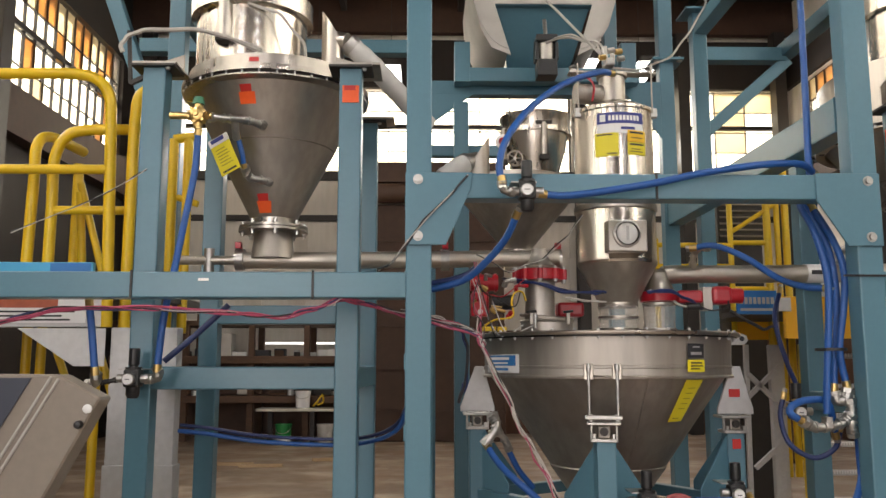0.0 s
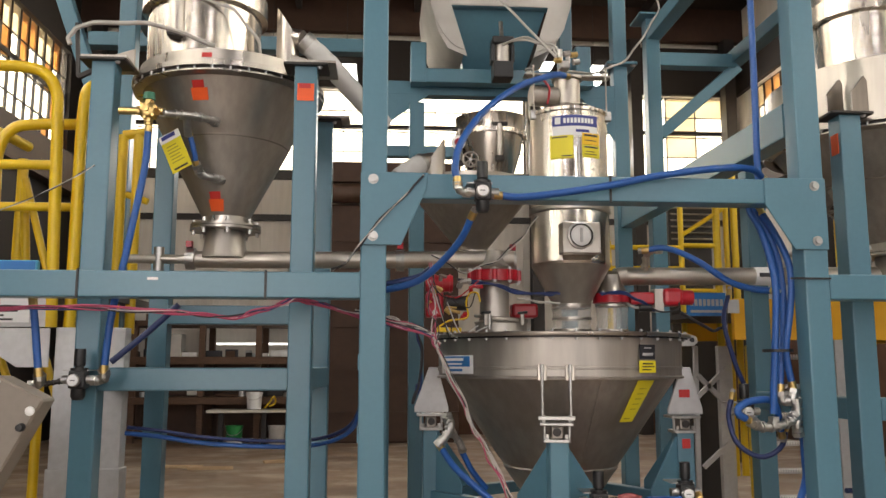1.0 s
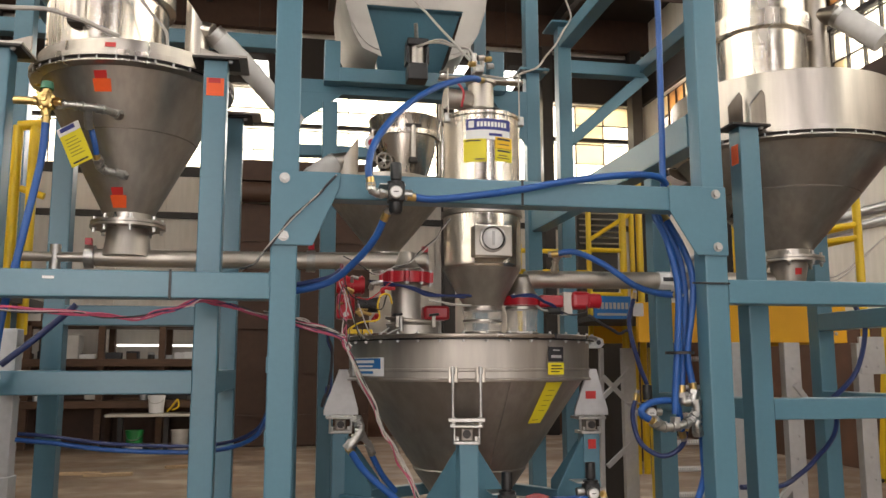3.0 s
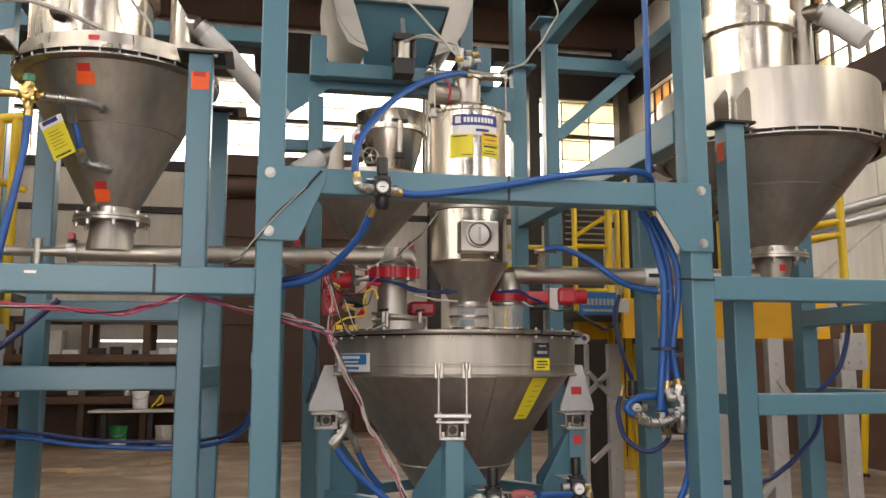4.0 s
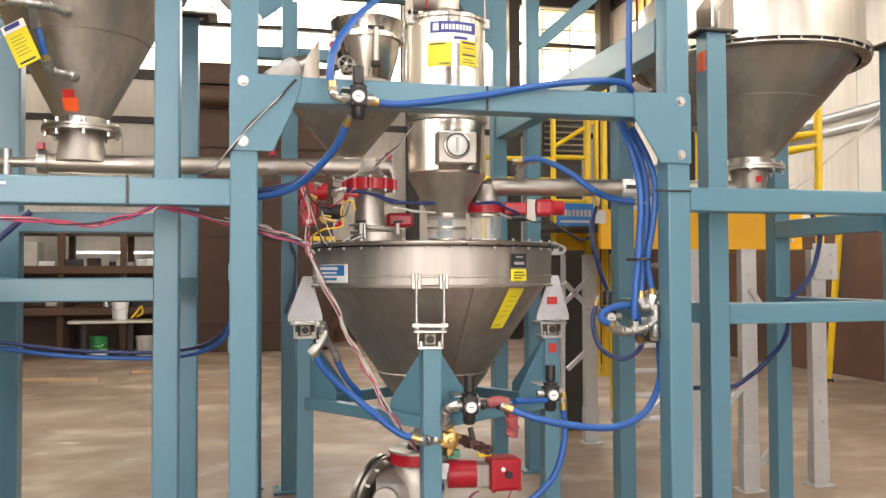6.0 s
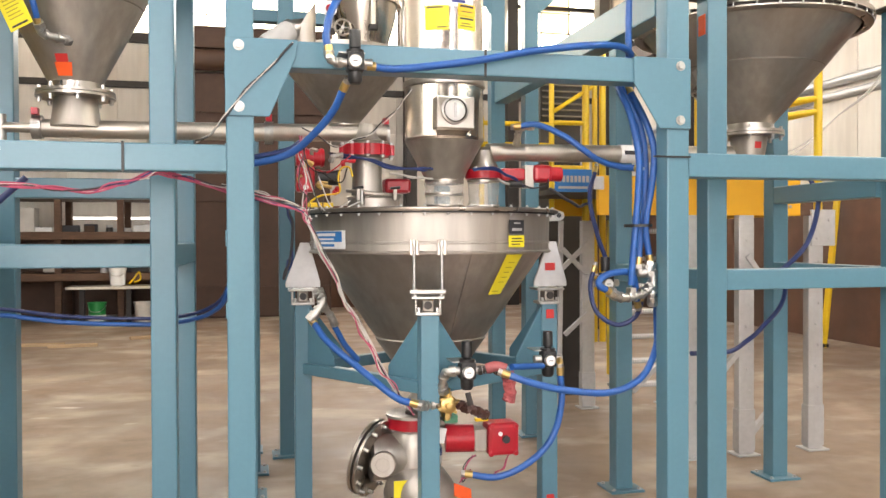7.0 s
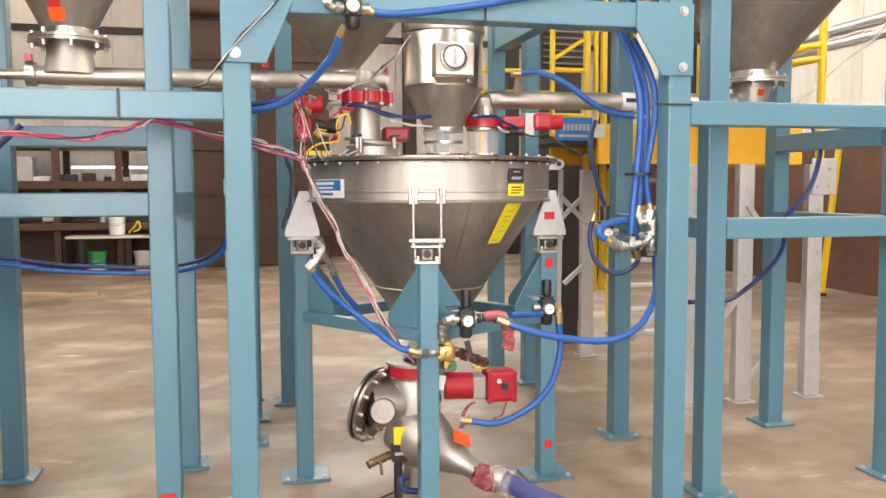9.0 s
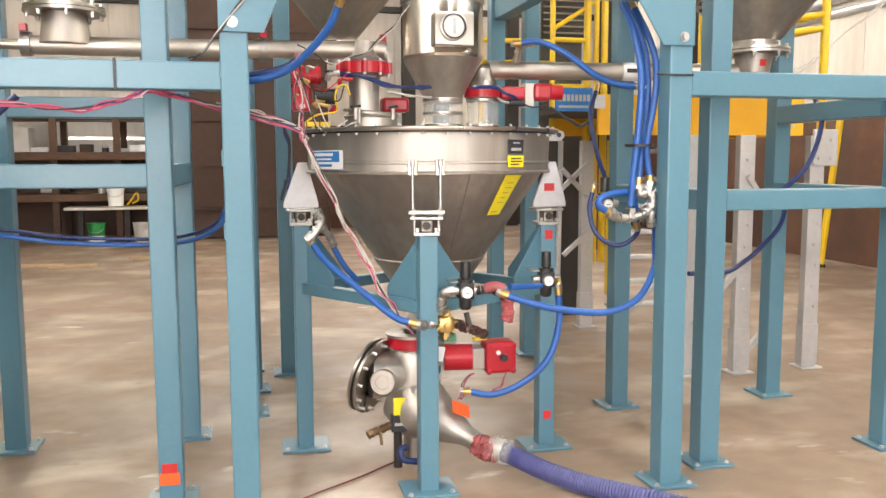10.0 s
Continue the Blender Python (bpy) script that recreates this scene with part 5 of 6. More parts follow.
wire_bundle([(-0.55, 3.74, 3.10), (-0.40, 3.75, 3.05), (-0.29, 3.78, 2.92), (-0.27, 3.78, 2.80)], (PALEWIRE,), 0.002, 0.007, "pale plastic air tube down the feed cylinder", 13)
wire_bundle([(0.78, 4.30, 3.60), (0.92, 4.2, 3.35), (1.02, 4.0, 3.12), (1.14, 3.85, 2.90)], (PALEWIRE,), 0.002, 0.007, "pale air tube to the manifold", 14)
wire_bundle([(1.144, 3.84, 2.834), (1.395, 4.1, 2.917), (1.652, 4.4, 3.108), (1.892, 4.8, 3.411), (2.147, 5.2, 3.792), (2.16, 5.4, 4.1)], (PALEWIRE,), 0.002, 0.006, "pale air tube to the rear frame", 15)
wire_bundle([(0.95, 4.34, 3.16), (1.05, 4.1, 3.10), (1.12, 3.9, 2.98), (1.15, 3.85, 2.92)], (PALEWIRE, PALEWIRE), 0.012, 0.007, "pale air tubes from the air cylinder", 16)
CORD = material("brown_red_cord", (0.12, 0.022, 0.02), 0.6, grain=0.2)
wire_bundle([(-0.9, 3.0, 0.006), (-0.2, 3.2, 0.006), (0.35, 3.35, 0.006), (0.75, 3.62, 0.007), (0.95, 3.78, 0.007)], (CORD,), 0.0, 0.004, "dark red cord lying on the floor", 17)


def zip_tie(parent, p, w, h):
    part("cable_tie", boxm(p[0] - w / 2, p[1] - 0.006, p[2] - h / 2, p[0] + w / 2, p[1], p[2] + h / 2, bevel=0.001), BLACK, parent, "black cable tie")


for x in (-0.845, -0.145):
    zip_tie(portal, (x, 3.219, 1.715), 0.009, 0.112)
zip_tie(portal, (1.21, 3.219, 2.11), 0.009, 0.112)
zip_tie(portal, (2.02, 3.219, 1.755), 0.17, 0.008)
part("white_tag", boxm(-0.588, 3.2175, 1.730, -0.548, 3.2195, 1.740), WHITE, portal, "small white sticker")
for z in (1.74, 2.04, 1.15, 1.42):
    part("weld_bead", rod((0.214, 3.221, z - 0.03), (0.214, 3.221, z + 0.03), 0.004, 6), BLUE, portal)


solo("cable_tie", move(lathe([(0.054, -0.006), (0.060, -0.006), (0.060, 0.006), (0.054, 0.006), (0.054, -0.006)], 32), Matrix.Translation((1.918, 3.322, 1.468))), BLACK, "black cable tie round a bundle of blue hoses", "cable tie")


def regulator(label, p, turn=0.0, bowl=True):
    """Filter regulator: knob, body, bowl and a round gauge."""
    r = thing("air_regulator", label, "air regulator", "air regulators")
    m = pose(*p, 0, 0, turn) @ Matrix.Scale(1.22, 4)
    part("knob", move(lathe([(0, 0.105), (0.017, 0.105), (0.018, 0.10), (0.018, 0.052), (0.014, 0.048), (0.014, 0.04)], 20), m), BLACK, r, "black ribbed knob")
    part("panel_nut", move(lathe([(0.014, 0.034), (0.027, 0.034), (0.027, 0.044), (0.014, 0.044)], 20), m), BLACK, r)
    part("body", move(boxm(-0.026, -0.026, -0.022, 0.026, 0.026, 0.036, bevel=0.006), m), BLACK, r, "black cast body")
    if bowl:
        part("bowl", move(lathe([(0.022, -0.022), (0.022, -0.048), (0.016, -0.058), (0, -0.060)], 20), m), BLACK, r)
    part("gauge", move(lathe([(0, 0), (0.020, 0), (0.020, 0.016), (0.017, 0.018)], 24), m @ Matrix.Translation((-0.004, -0.027, 0.004)) @ FRONT), ZINC, r, "chrome pressure gauge")
    part("gauge_face", move(lathe([(0, 0.0165), (0.017, 0.0165)], 24), m @ Matrix.Translation((-0.004, -0.027, 0.004)) @ FRONT), WHITE, r, "white dial")
    part("needle", move(boxm(-0.012, -0.046, 0.003, 0.003, -0.0445, 0.0055), m), INK, r)
    for sx in (-1, 1):
        part("port", move(rod((sx * 0.024, 0, 0.006), (sx * 0.052, 0, 0.006), 0.014, 12), m), ZINC, r)
    part("mount_bracket", move(boxm(-0.05, -0.005, 0.034, 0.03, 0.085, 0.038), m), ZINC, r)
    return r


rg = regulator("black air regulator with a white gauge on the cross beam", (0.683, 3.135, 2.062))
fitting(rg, [(0.632, 3.135, 2.068), (0.60, 3.13, 2.07), (0.586, 3.125, 2.085), (0.584, 3.12, 2.105)], 0.015)
rg = regulator("black air regulator with a white gauge on a stand post", (-0.888, 3.42, 1.345))
fitting(rg, [(-0.836, 3.42, 1.35), (-0.80, 3.42, 1.35), (-0.782, 3.41, 1.365), (-0.781, 3.38, 1.39)], 0.017)
fitting(rg, [(-0.94, 3.42, 1.35), (-0.99, 3.41, 1.34), (-1.03, 3.40, 1.335)], 0.010, DARKSTEEL)
fitting(rg, [(-1.045, 3.36, 1.33), (-1.01, 3.35, 1.335), (-1.003, 3.33, 1.372)], 0.017)
rg = regulator("black air regulator with a white gauge beside a brass valve", (1.16, 3.33, 0.868))
fitting(rg, [(1.11, 3.33, 0.874), (1.085, 3.34, 0.872), (1.07, 3.36, 0.855), (1.068, 3.38, 0.80), (1.075, 3.39, 0.78)], 0.018)
fitting(rg, [(1.21, 3.33, 0.874), (1.25, 3.32, 0.88), (1.29, 3.28, 0.874)], 0.015, DARKSTEEL)
part("bleed_knob", rod((1.155, 3.30, 0.79), (1.165, 3.29, 0.74), 0.012, 10), DARKSTEEL, rg)
rg = regulator("black air regulator with a white gauge on a weigh stand leg", (1.573, 3.50, 0.878))
fitting(rg, [(1.625, 3.50, 0.88), (1.616, 3.46, 0.872), (1.613, 3.45, 0.845)], 0.012, BRASS)
rg = regulator("small air regulator on a platform leg", (1.90, 3.62, 1.20), bowl=False)

bv = thing("pilot_valve", "brass pilot valve with galvanised fittings", "valve", "air fittings")
brass(bv, (1.09, 3.40, 0.727), 0.042)
fitting(bv, [(1.05, 3.40, 0.727), (1.01, 3.39, 0.727), (0.965, 3.36, 0.735)], 0.018)
part("shield", crumple(sweep([(1.135, 3.36, 0.735), (1.165, 3.35, 0.715), (1.20, 3.35, 0.705), (1.235, 3.36, 0.685), (1.25, 3.37, 0.68)], 0.020, 10, 4, 0.15), 0.007, 12), RUBBER, bv, "crumpled dark brown rubber boot")
FILM = clear("red_film", (0.62, 0.20, 0.21), 0.25, 0.55)
rag = solo("red_wrap", sweep([(1.235, 3.30, 0.885), (1.27, 3.285, 0.895), (1.31, 3.27, 0.885)], 0.022, 14, 6, 0.03), FILM, "red plastic wrap tied round a pipe joint", "wrap")
solo("red_wrap", crumple(sweep([(1.315, 3.28, 0.87), (1.325, 3.28, 0.83), (1.33, 3.28, 0.785), (1.32, 3.28, 0.75)], 0.024, 14, 6, 0.03), 0.006, 8), FILM, "red rag hanging from a pipe joint", "wrap")

mf = thing("air_manifold", "galvanised elbows and tees where blue hoses meet", "pipe fitting", "air fittings")
fitting(mf, [(1.77, 3.28, 1.19), (1.81, 3.29, 1.165), (1.875, 3.30, 1.165), (1.94, 3.31, 1.18), (1.975, 3.31, 1.21)], 0.019)
fitting(mf, [(1.875, 3.30, 1.165), (1.875, 3.30, 1.20)], 0.017)
fitting(mf, [(1.925, 3.33, 1.30), (1.93, 3.33, 1.265), (1.965, 3.32, 1.27), (1.975, 3.32, 1.31)], 0.019)
fitting(mf, [(1.975, 3.31, 1.27), (1.98, 3.31, 1.22), (1.975, 3.31, 1.17), (1.985, 3.32, 1.13)], 0.018)
fitting(mf, [(0.545, 3.62, 1.07), (0.575, 3.62, 1.105), (0.60, 3.63, 1.15), (0.585, 3.66, 1.19)], 0.019)
fitting(mf, [(0.60, 3.63, 1.13), (0.64, 3.66, 1.08), (0.655, 3.69, 1.045)], 0.015)

# ---- discharge valve under the weigh hopper ----
dv = thing("discharge_valve", "stainless rotary feeder with red valve actuators and a bolted side flange", "valve", "red valves")
dc = (1.03, 3.80)
part("inlet_neck", sweep([(1.135, 3.955, 0.735), (1.10, 3.90, 0.695), (1.055, 3.83, 0.655), (1.042, 3.80, 0.61)], 0.052, 24, 5), STEEL_DULL, dv)
part("top_plate", lathe([(0.05, 0.613), (0.128, 0.613), (0.128, 0.601), (0.05, 0.601)], 40, dc), SATIN, dv)
part("valve_ring", lathe([(0.08, 0.55), (0.12, 0.55), (0.12, 0.60), (0.08, 0.60)], 40, dc), RED, dv, "red valve ring")
for i in range(8):
    a = i * math.pi / 4 + 0.3
    bolt(dv, (dc[0] + 0.105 * math.cos(a), dc[1] + 0.105 * math.sin(a), 0.55), Matrix.Rotation(math.pi, 4, "X"), BOLT)
    bolt(dv, (dc[0] + 0.105 * math.cos(a), dc[1] + 0.105 * math.sin(a), 0.60), Matrix.Identity(4), BOLT)
part("body", lathe([(0.098, 0.55), (0.113, 0.53), (0.120, 0.47), (0.124, 0.40), (0.126, 0.33), (0.118, 0.24), (0.092, 0.17), (0.050, 0.145), (0.045, 0.0), (0, 0)], 48, dc), SATIN, dv, "polished pear-shaped body")
fdir = Vector((-0.80, 0.62, 0.25)).normalized()
fc = Vector((0.825, 3.79, 0.425))
fm = Matrix.Translation(fc) @ fdir.to_track_quat("Z", "Y").to_matrix().to_4x4()
fl = part("side_flange", move(lathe([(0.10, -0.030), (0.175, -0.030), (0.175, -0.016), (0.10, -0.016)], 56), fm), STEEL, dv, "round bolted side flange")
part("cover_flange", move(lathe([(0.0, 0.012), (0.175, 0.012), (0.175, -0.004), (0.11, -0.004)], 56), fm), STEEL, dv)
part("flange_gasket", move(lathe([(0.155, -0.004), (0.155, -0.016)], 48), fm), DARKSTEEL, dv, "dark gasket")
for i in range(12):
    a = i * math.pi / 6
    ob = bolt(fl, (0, 0, 0), mesh=NUT)
    ob.matrix_basis = fm @ Matrix.Translation((0.155 * math.cos(a), 0.155 * math.sin(a), -0.030)) @ Matrix.Rotation(math.pi, 4, "X")
part("side_branch", rod(tuple(fc), (1.03, 3.80, 0.42), 0.108, 40), SATIN, dv)
pc = Vector((0.862, 3.655, 0.42))
pm = Matrix.Translation(pc) @ Vector((-0.30, -0.94, 0.12)).to_track_quat("Z", "Y").to_matrix().to_4x4()
port = part("inspection_port", move(lathe([(0, 0.003), (0.03, 0.003), (0.032, 0.006), (0.052, 0.006), (0.058, 0.0), (0.058, -0.02), (0.05, -0.09)], 32), pm), STEEL_DULL, dv, "round inspection port")
patch("band", dv, dc, 0.388, 0.1255, 0.468, 0.121, -84, 4, WHITE, label="white band with dark print")
for k in range(7):
    patch("print_bar", dv, dc, 0.388, 0.1255, 0.468, 0.121, -62 + k * 7, -57.5 + k * 7, NAVY, off=0.0055, za=0.425, zb=0.458)
part("actuator_neck", boxm(1.12, 3.69, 0.50, 1.20, 3.77, 0.60, bevel=0.010), STEEL_DULL, dv)
part("actuator", rod((1.15, 3.68, 0.515), (1.275, 3.66, 0.515), 0.062, 24), RED, dv, "red cast actuator")
part("coupling_block", boxm(1.27, 3.62, 0.46, 1.33, 3.72, 0.56, bevel=0.006), STEEL_DULL, dv)
ab = part("actuator", boxm(1.33, 3.60, 0.44, 1.475, 3.72, 0.585, bevel=0.018), RED, dv, "red boxy actuator")
part("shaft", rod((1.41, 3.585, 0.515), (1.41, 3.60, 0.515), 0.017, 16), INK, ab)
for dx, dz in ((-0.06, -0.06), (0.055, -0.06), (-0.06, 0.06), (0.055, 0.06)):
    bolt(ab, (1.402 + dx, 3.60, 0.512 + dz), FRONT, REDBOLT)
part("dial", rod((1.385, 3.594, 0.54), (1.385, 3.60, 0.54), 0.010, 12), WHITE, ab)
part("green_block", boxm(1.13, 3.60, 0.60, 1.19, 3.66, 0.635, bevel=0.005), material("green_tag", (0.10, 0.30, 0.19), 0.5, grain=0.2), dv, "green plastic block")
part("paper_tag", move(boxm(-0.016, 0, -0.033, 0.016, 0.002, 0.033), pose(1.105, 3.55, 0.56, 0, 12, 0)), WHITE, dv, "white paper tag on a wire")
part("yellow_clip", boxm(1.27, 3.60, 0.60, 1.33, 3.63, 0.615, bevel=0.003), YELLOW, dv)
yl2 = part("label", move(boxm(-0.035, -0.002, -0.04, 0.035, 0.0, 0.04), pose(0.945, 3.655, 0.305)), YLABEL, dv, "yellow label")
nb = part("name_box", boxm(0.902, 3.655, 0.185, 0.988, 3.70, 0.262, bevel=0.004), INK, dv, "black nameplate box")
part("name_print", boxm(0.915, 3.653, 0.215, 0.975, 3.6555, 0.228), PALEWIRE, nb)
part("support_strut", rod((0.94, 3.72, 0.0), (0.94, 3.72, 0.19), 0.02, 14), DARKSTEEL, dv, "dark support strut")
part("drain_cock", sweep([(0.90, 3.68, 0.215), (0.86, 3.66, 0.205), (0.82, 3.64, 0.20), (0.79, 3.63, 0.19)], 0.018, 12, 3, 0.12), DULLBRASS, dv, "dull brass drain cock")
part("drain_lever", rod((0.845, 3.63, 0.20), (0.85, 3.62, 0.145), 0.007, 8), DULLBRASS, dv)
part("spout", move(lathe([(0.118, -0.13), (0.140, -0.06), (0.148, -0.01), (0.138, 0.035), (0.052, 0.245), (0.046, 0.262), (0.045, 0.33)], 48), between((1.055, 3.745, 0.265), (1.27, 3.55, 0.148))[0]), SATIN, dv, "polished cone spout")
part("orange_tag", move(boxm(-0.05, -0.003, -0.03, 0.05, 0.0, 0.03), pose(1.20, 3.565, 0.30, -35, 25, 20)), ORANGE, dv, "orange tag")
part("blue_stub", sweep([(0.96, 3.60, 0.135), (0.93, 3.59, 0.125), (0.94, 3.58, 0.085), (1.0, 3.58, 0.07)], 0.015, 12, 4), HOSE_DARK, dv, "short blue hose")
wire_bundle([(1.27, 3.62, 0.45), (1.22, 3.6, 0.40), (1.20, 3.58, 0.35), (1.25, 3.58, 0.39)], (PINK, INK, PINK), 0.012, 0.003, "thin red wires under the actuator", 18)
wire_bundle([(1.43, 3.62, 0.44), (1.40, 3.6, 0.39), (1.35, 3.58, 0.37)], (PINK, PINK), 0.006, 0.003, "thin red wires under the actuator", 19)

solo("red_wrap", crumple(sweep([(1.262, 3.545, 0.145), (1.285, 3.525, 0.135), (1.31, 3.505, 0.125), (1.34, 3.485, 0.125)], 0.050, 18, 5, 0.06), 0.010, 3), FILM, "red plastic coupling wrapped in clear film", "wrap")
solo("clear_sleeve", crumple(sweep([(1.32, 3.505, 0.135), (1.36, 3.475, 0.128), (1.40, 3.45, 0.12)], 0.055, 18, 5, 0.06), 0.011, 5), SLEEVE, "crumpled clear film round the coupling", "wrap")
suction = thing("suction_hose", "ribbed blue-violet suction hose lying on the floor", "hose")
CORR = material("blue_violet_rubber", (0.070, 0.076, 0.21), 0.4, grain=0.2, scale=40)
part("hose", sweep([(1.36, 3.48, 0.125), (1.42, 3.43, 0.105), (1.52, 3.34, 0.070), (1.64, 3.22, 0.048), (1.78, 3.08, 0.044), (1.95, 2.90, 0.044), (2.10, 2.72, 0.044)], 0.042, 20, 30, 0.05), CORR, suction)
part("hose_end", rod((1.335, 3.50, 0.132), (1.37, 3.472, 0.122), 0.052, 20), ZINC, suction, "steel end clamp")

# ---- platforms ----
plat = thing("platform", "yellow work platform on perforated silver aluminium legs", "work platform", "work platforms")
part("deck_box", boxm(2.43, 4.9, 1.56, 3.88, 4.94, 1.81, bevel=0.004), YELLOW_BOX, plat, "yellow sheet-metal skirt")
part("deck_side", boxm(3.84, 4.94, 1.56, 3.88, 6.5, 1.81, bevel=0.004), YELLOW_BOX, plat)
part("deck", boxm(2.47, 4.94, 1.74, 3.84, 6.5, 1.78), DARKSTEEL, plat, "dark grating deck")
part("slot", boxm(3.70, 4.895, 1.755, 3.76, 4.9, 1.79), INK, plat)
for x in (3.80, 2.6):
    for z in (1.62, 1.74):
        bolt(plat, (x, 4.9, z), FRONT, SMALLBOLT)
for x, y in ((3.07, 4.86), (3.43, 4.86), (3.96, 4.88), (3.03, 6.5), (3.75, 6.5)):
    lg = part("leg", boxm(x - 0.055, y - 0.03, 0.012, x + 0.055, y + 0.03, 1.56, bevel=0.004), ALU, plat)
    part("leg_foot", boxm(x - 0.08, y - 0.07, 0, x + 0.08, y + 0.07, 0.012, bevel=0.003), ALU, lg)
    part("leg_sleeve", boxm(x - 0.06, y - 0.036, 0.03, x + 0.06, y + 0.036, 0.30, bevel=0.003), ALU, lg)
    for k in range(8):
        bolt(lg, (x + (0.0 if k % 2 else 0.02), y - 0.03, 0.42 + k * 0.14), FRONT, SMALLBOLT, name="rivet")
for a, b in (((3.07, 4.83, 0.35), (3.43, 4.83, 0.75)), ((3.43, 4.83, 1.30), (3.62, 4.83, 1.05)), ((2.82, 6.47, 0.62), (3.03, 6.47, 0.80)), ((3.03, 6.47, 1.1), (2.80, 6.47, 1.33)), ((2.78, 6.47, 1.15), (3.03, 6.47, 1.38)), ((3.43, 6.47, 0.12), (3.75, 6.47, 0.42)), ((2.78, 6.5, 0.0), (2.80, 6.5, 1.56)), ((3.43, 4.84, 0.10), (3.60, 4.84, 0.28))):
    part("brace", square_bar(a, b, 0.035, bevel=0.002), ALU, plat)
part("corner_plate", boxm(3.92, 4.84, 1.36, 4.10, 4.86, 1.60, bevel=0.003), ALU, plat)
for dx in (0.03, 0.12):
    for dz in (0.05, 0.17):
        bolt(plat, (3.93 + dx, 4.84, 1.36 + dz), FRONT, SMALLBOLT)
for x, y in ((4.05, 4.95), (4.05, 6.5)):
    part("rail_post", rod((x, y, 1.5), (x, y, 3.05), 0.028, 16), YELLOW, plat)
for z in (2.27, 2.36, 3.02):
    part("rail", rod((4.05, 4.95, z), (4.05, 6.5, z), 0.02, 14), YELLOW, plat)
    part("rail", rod((3.70, 4.97, z - 0.05), (4.05, 4.95, z), 0.02, 14), YELLOW, plat)
for x, w in ((2.72, 0.022), (3.02, 0.030), (3.10, 0.022), (3.17, 0.028)):
    part("gate_post", rod((x, 6.5, 0.55 if x > 3.0 else 1.56), (x, 6.5, 3.0), w, 14), YELLOW, plat)
for z in (2.97, 2.37, 2.0):
    part("gate_rail", rod((2.72, 6.5, z), (3.02, 6.5, z), 0.02, 14), YELLOW, plat)
part("gate_brace", rod((2.72, 6.5, 2.45), (3.15, 6.5, 2.72), 0.018, 12), YELLOW, plat)
for z in (2.35, 2.18):
    part("rail", rod((2.10, 6.5, z), (2.72, 6.5, z), 0.02, 14), YELLOW, plat)
part("rail_post", rod((2.12, 6.5, 1.0), (2.12, 6.5, 2.4), 0.022, 14), YELLOW, plat)
part("yellow_stile", boxm(3.14, 6.3, 0.30, 3.20, 6.36, 1.56, bevel=0.006), YELLOW, plat)
part("side_panel", boxm(2.74, 6.52, 1.60, 3.0, 6.54, 2.0), YELLOW_BOX, plat)
sg = part("sign", boxm(2.12, 4.84, 1.70, 2.36, 4.855, 1.84, bevel=0.002), CYANPRINT, plat, "blue sign with pale letter bars")
for k in range(8):
    part("print_bar", boxm(2.14 + k * 0.026, 4.8375, 1.76, 2.158 + k * 0.026, 4.8405, 1.80), PALEWIRE, sg)
part("print_bar", boxm(2.14, 4.8375, 1.72, 2.33, 4.8405, 1.735), PALEWIRE, sg)
part("sign_bracket", boxm(2.34, 4.86, 1.72, 2.45, 4.88, 1.80), ALU, plat)
for k in range(7):
    z = 0.16 + 0.215 * k
    y = 6.55 - 0.09 * k
    st = part("step", boxm(3.24, y - 0.10, z, 3.72, y + 0.02, z + 0.03, bevel=0.003), ALU, plat, "serrated aluminium step")
    teeth = bmesh.new()
    for i in range(24):
        box(teeth, 3.245 + i * 0.02, y - 0.104, z + 0.012, 3.255 + i * 0.02, y - 0.099, z + 0.036)
    part("tread_teeth", teeth, WHITE, st)

vent = thing("louvred_box", "dark louvred cabinet beyond the yellow gate", "cabinet")
part("frame", boxm(2.80, 7.0, 2.45, 3.22, 7.25, 2.95, bevel=0.005), DARKSTEEL, vent)
part("cabinet_body", boxm(2.82, 7.05, 0, 3.20, 7.25, 2.45), DARKSTEEL, vent)
for k in range(8):
    part("louvre", move(boxm(-0.19, -0.012, -0.004, 0.19, 0.012, 0.004), pose(3.01, 6.99, 2.50 + k * 0.055, 35, 0, 0)), GREY, vent)

plat2 = thing("platform", "yellow guard-railed platform with an aluminium skirt", "work platform", "work platforms")
PY = 3.92
R = 0.027
part("deck_box", boxm(-2.8, PY - 0.02, 1.58, -1.20, PY + 0.02, 1.82, bevel=0.004), ALU, plat2, "aluminium skirt")
part("deck", boxm(-2.8, PY, 1.74, -1.08, 5.3, 1.78), DARKSTEEL, plat2)
sg = part("sign", boxm(-1.9, PY - 0.024, 1.60, -1.29, PY - 0.021, 1.72), WHITE, plat2, "white sign with red print")
part("print_bar", boxm(-1.88, PY - 0.027, 1.67, -1.42, PY - 0.0235, 1.715), material("faded_red_print", (0.40, 0.10, 0.05), 0.5, grain=0.3), sg)
for z, x1 in ((1.648, -1.34), (1.628, -1.40), (1.610, -1.36)):
    part("print_bar", boxm(-1.88, PY - 0.027, z, x1, PY - 0.0235, z + 0.008), INK, sg)
part("toe_board", boxm(-2.8, PY - 0.015, 1.83, -1.27, PY + 0.015, 1.885, bevel=0.004), material("cyan_plastic", (0.06, 0.36, 0.62), 0.4, patch=0.3), plat2, "bright blue toe board")
part("toe_clip", boxm(-1.47, PY - 0.018, 1.835, -1.28, PY - 0.0155, 1.880), CYANPRINT, plat2)
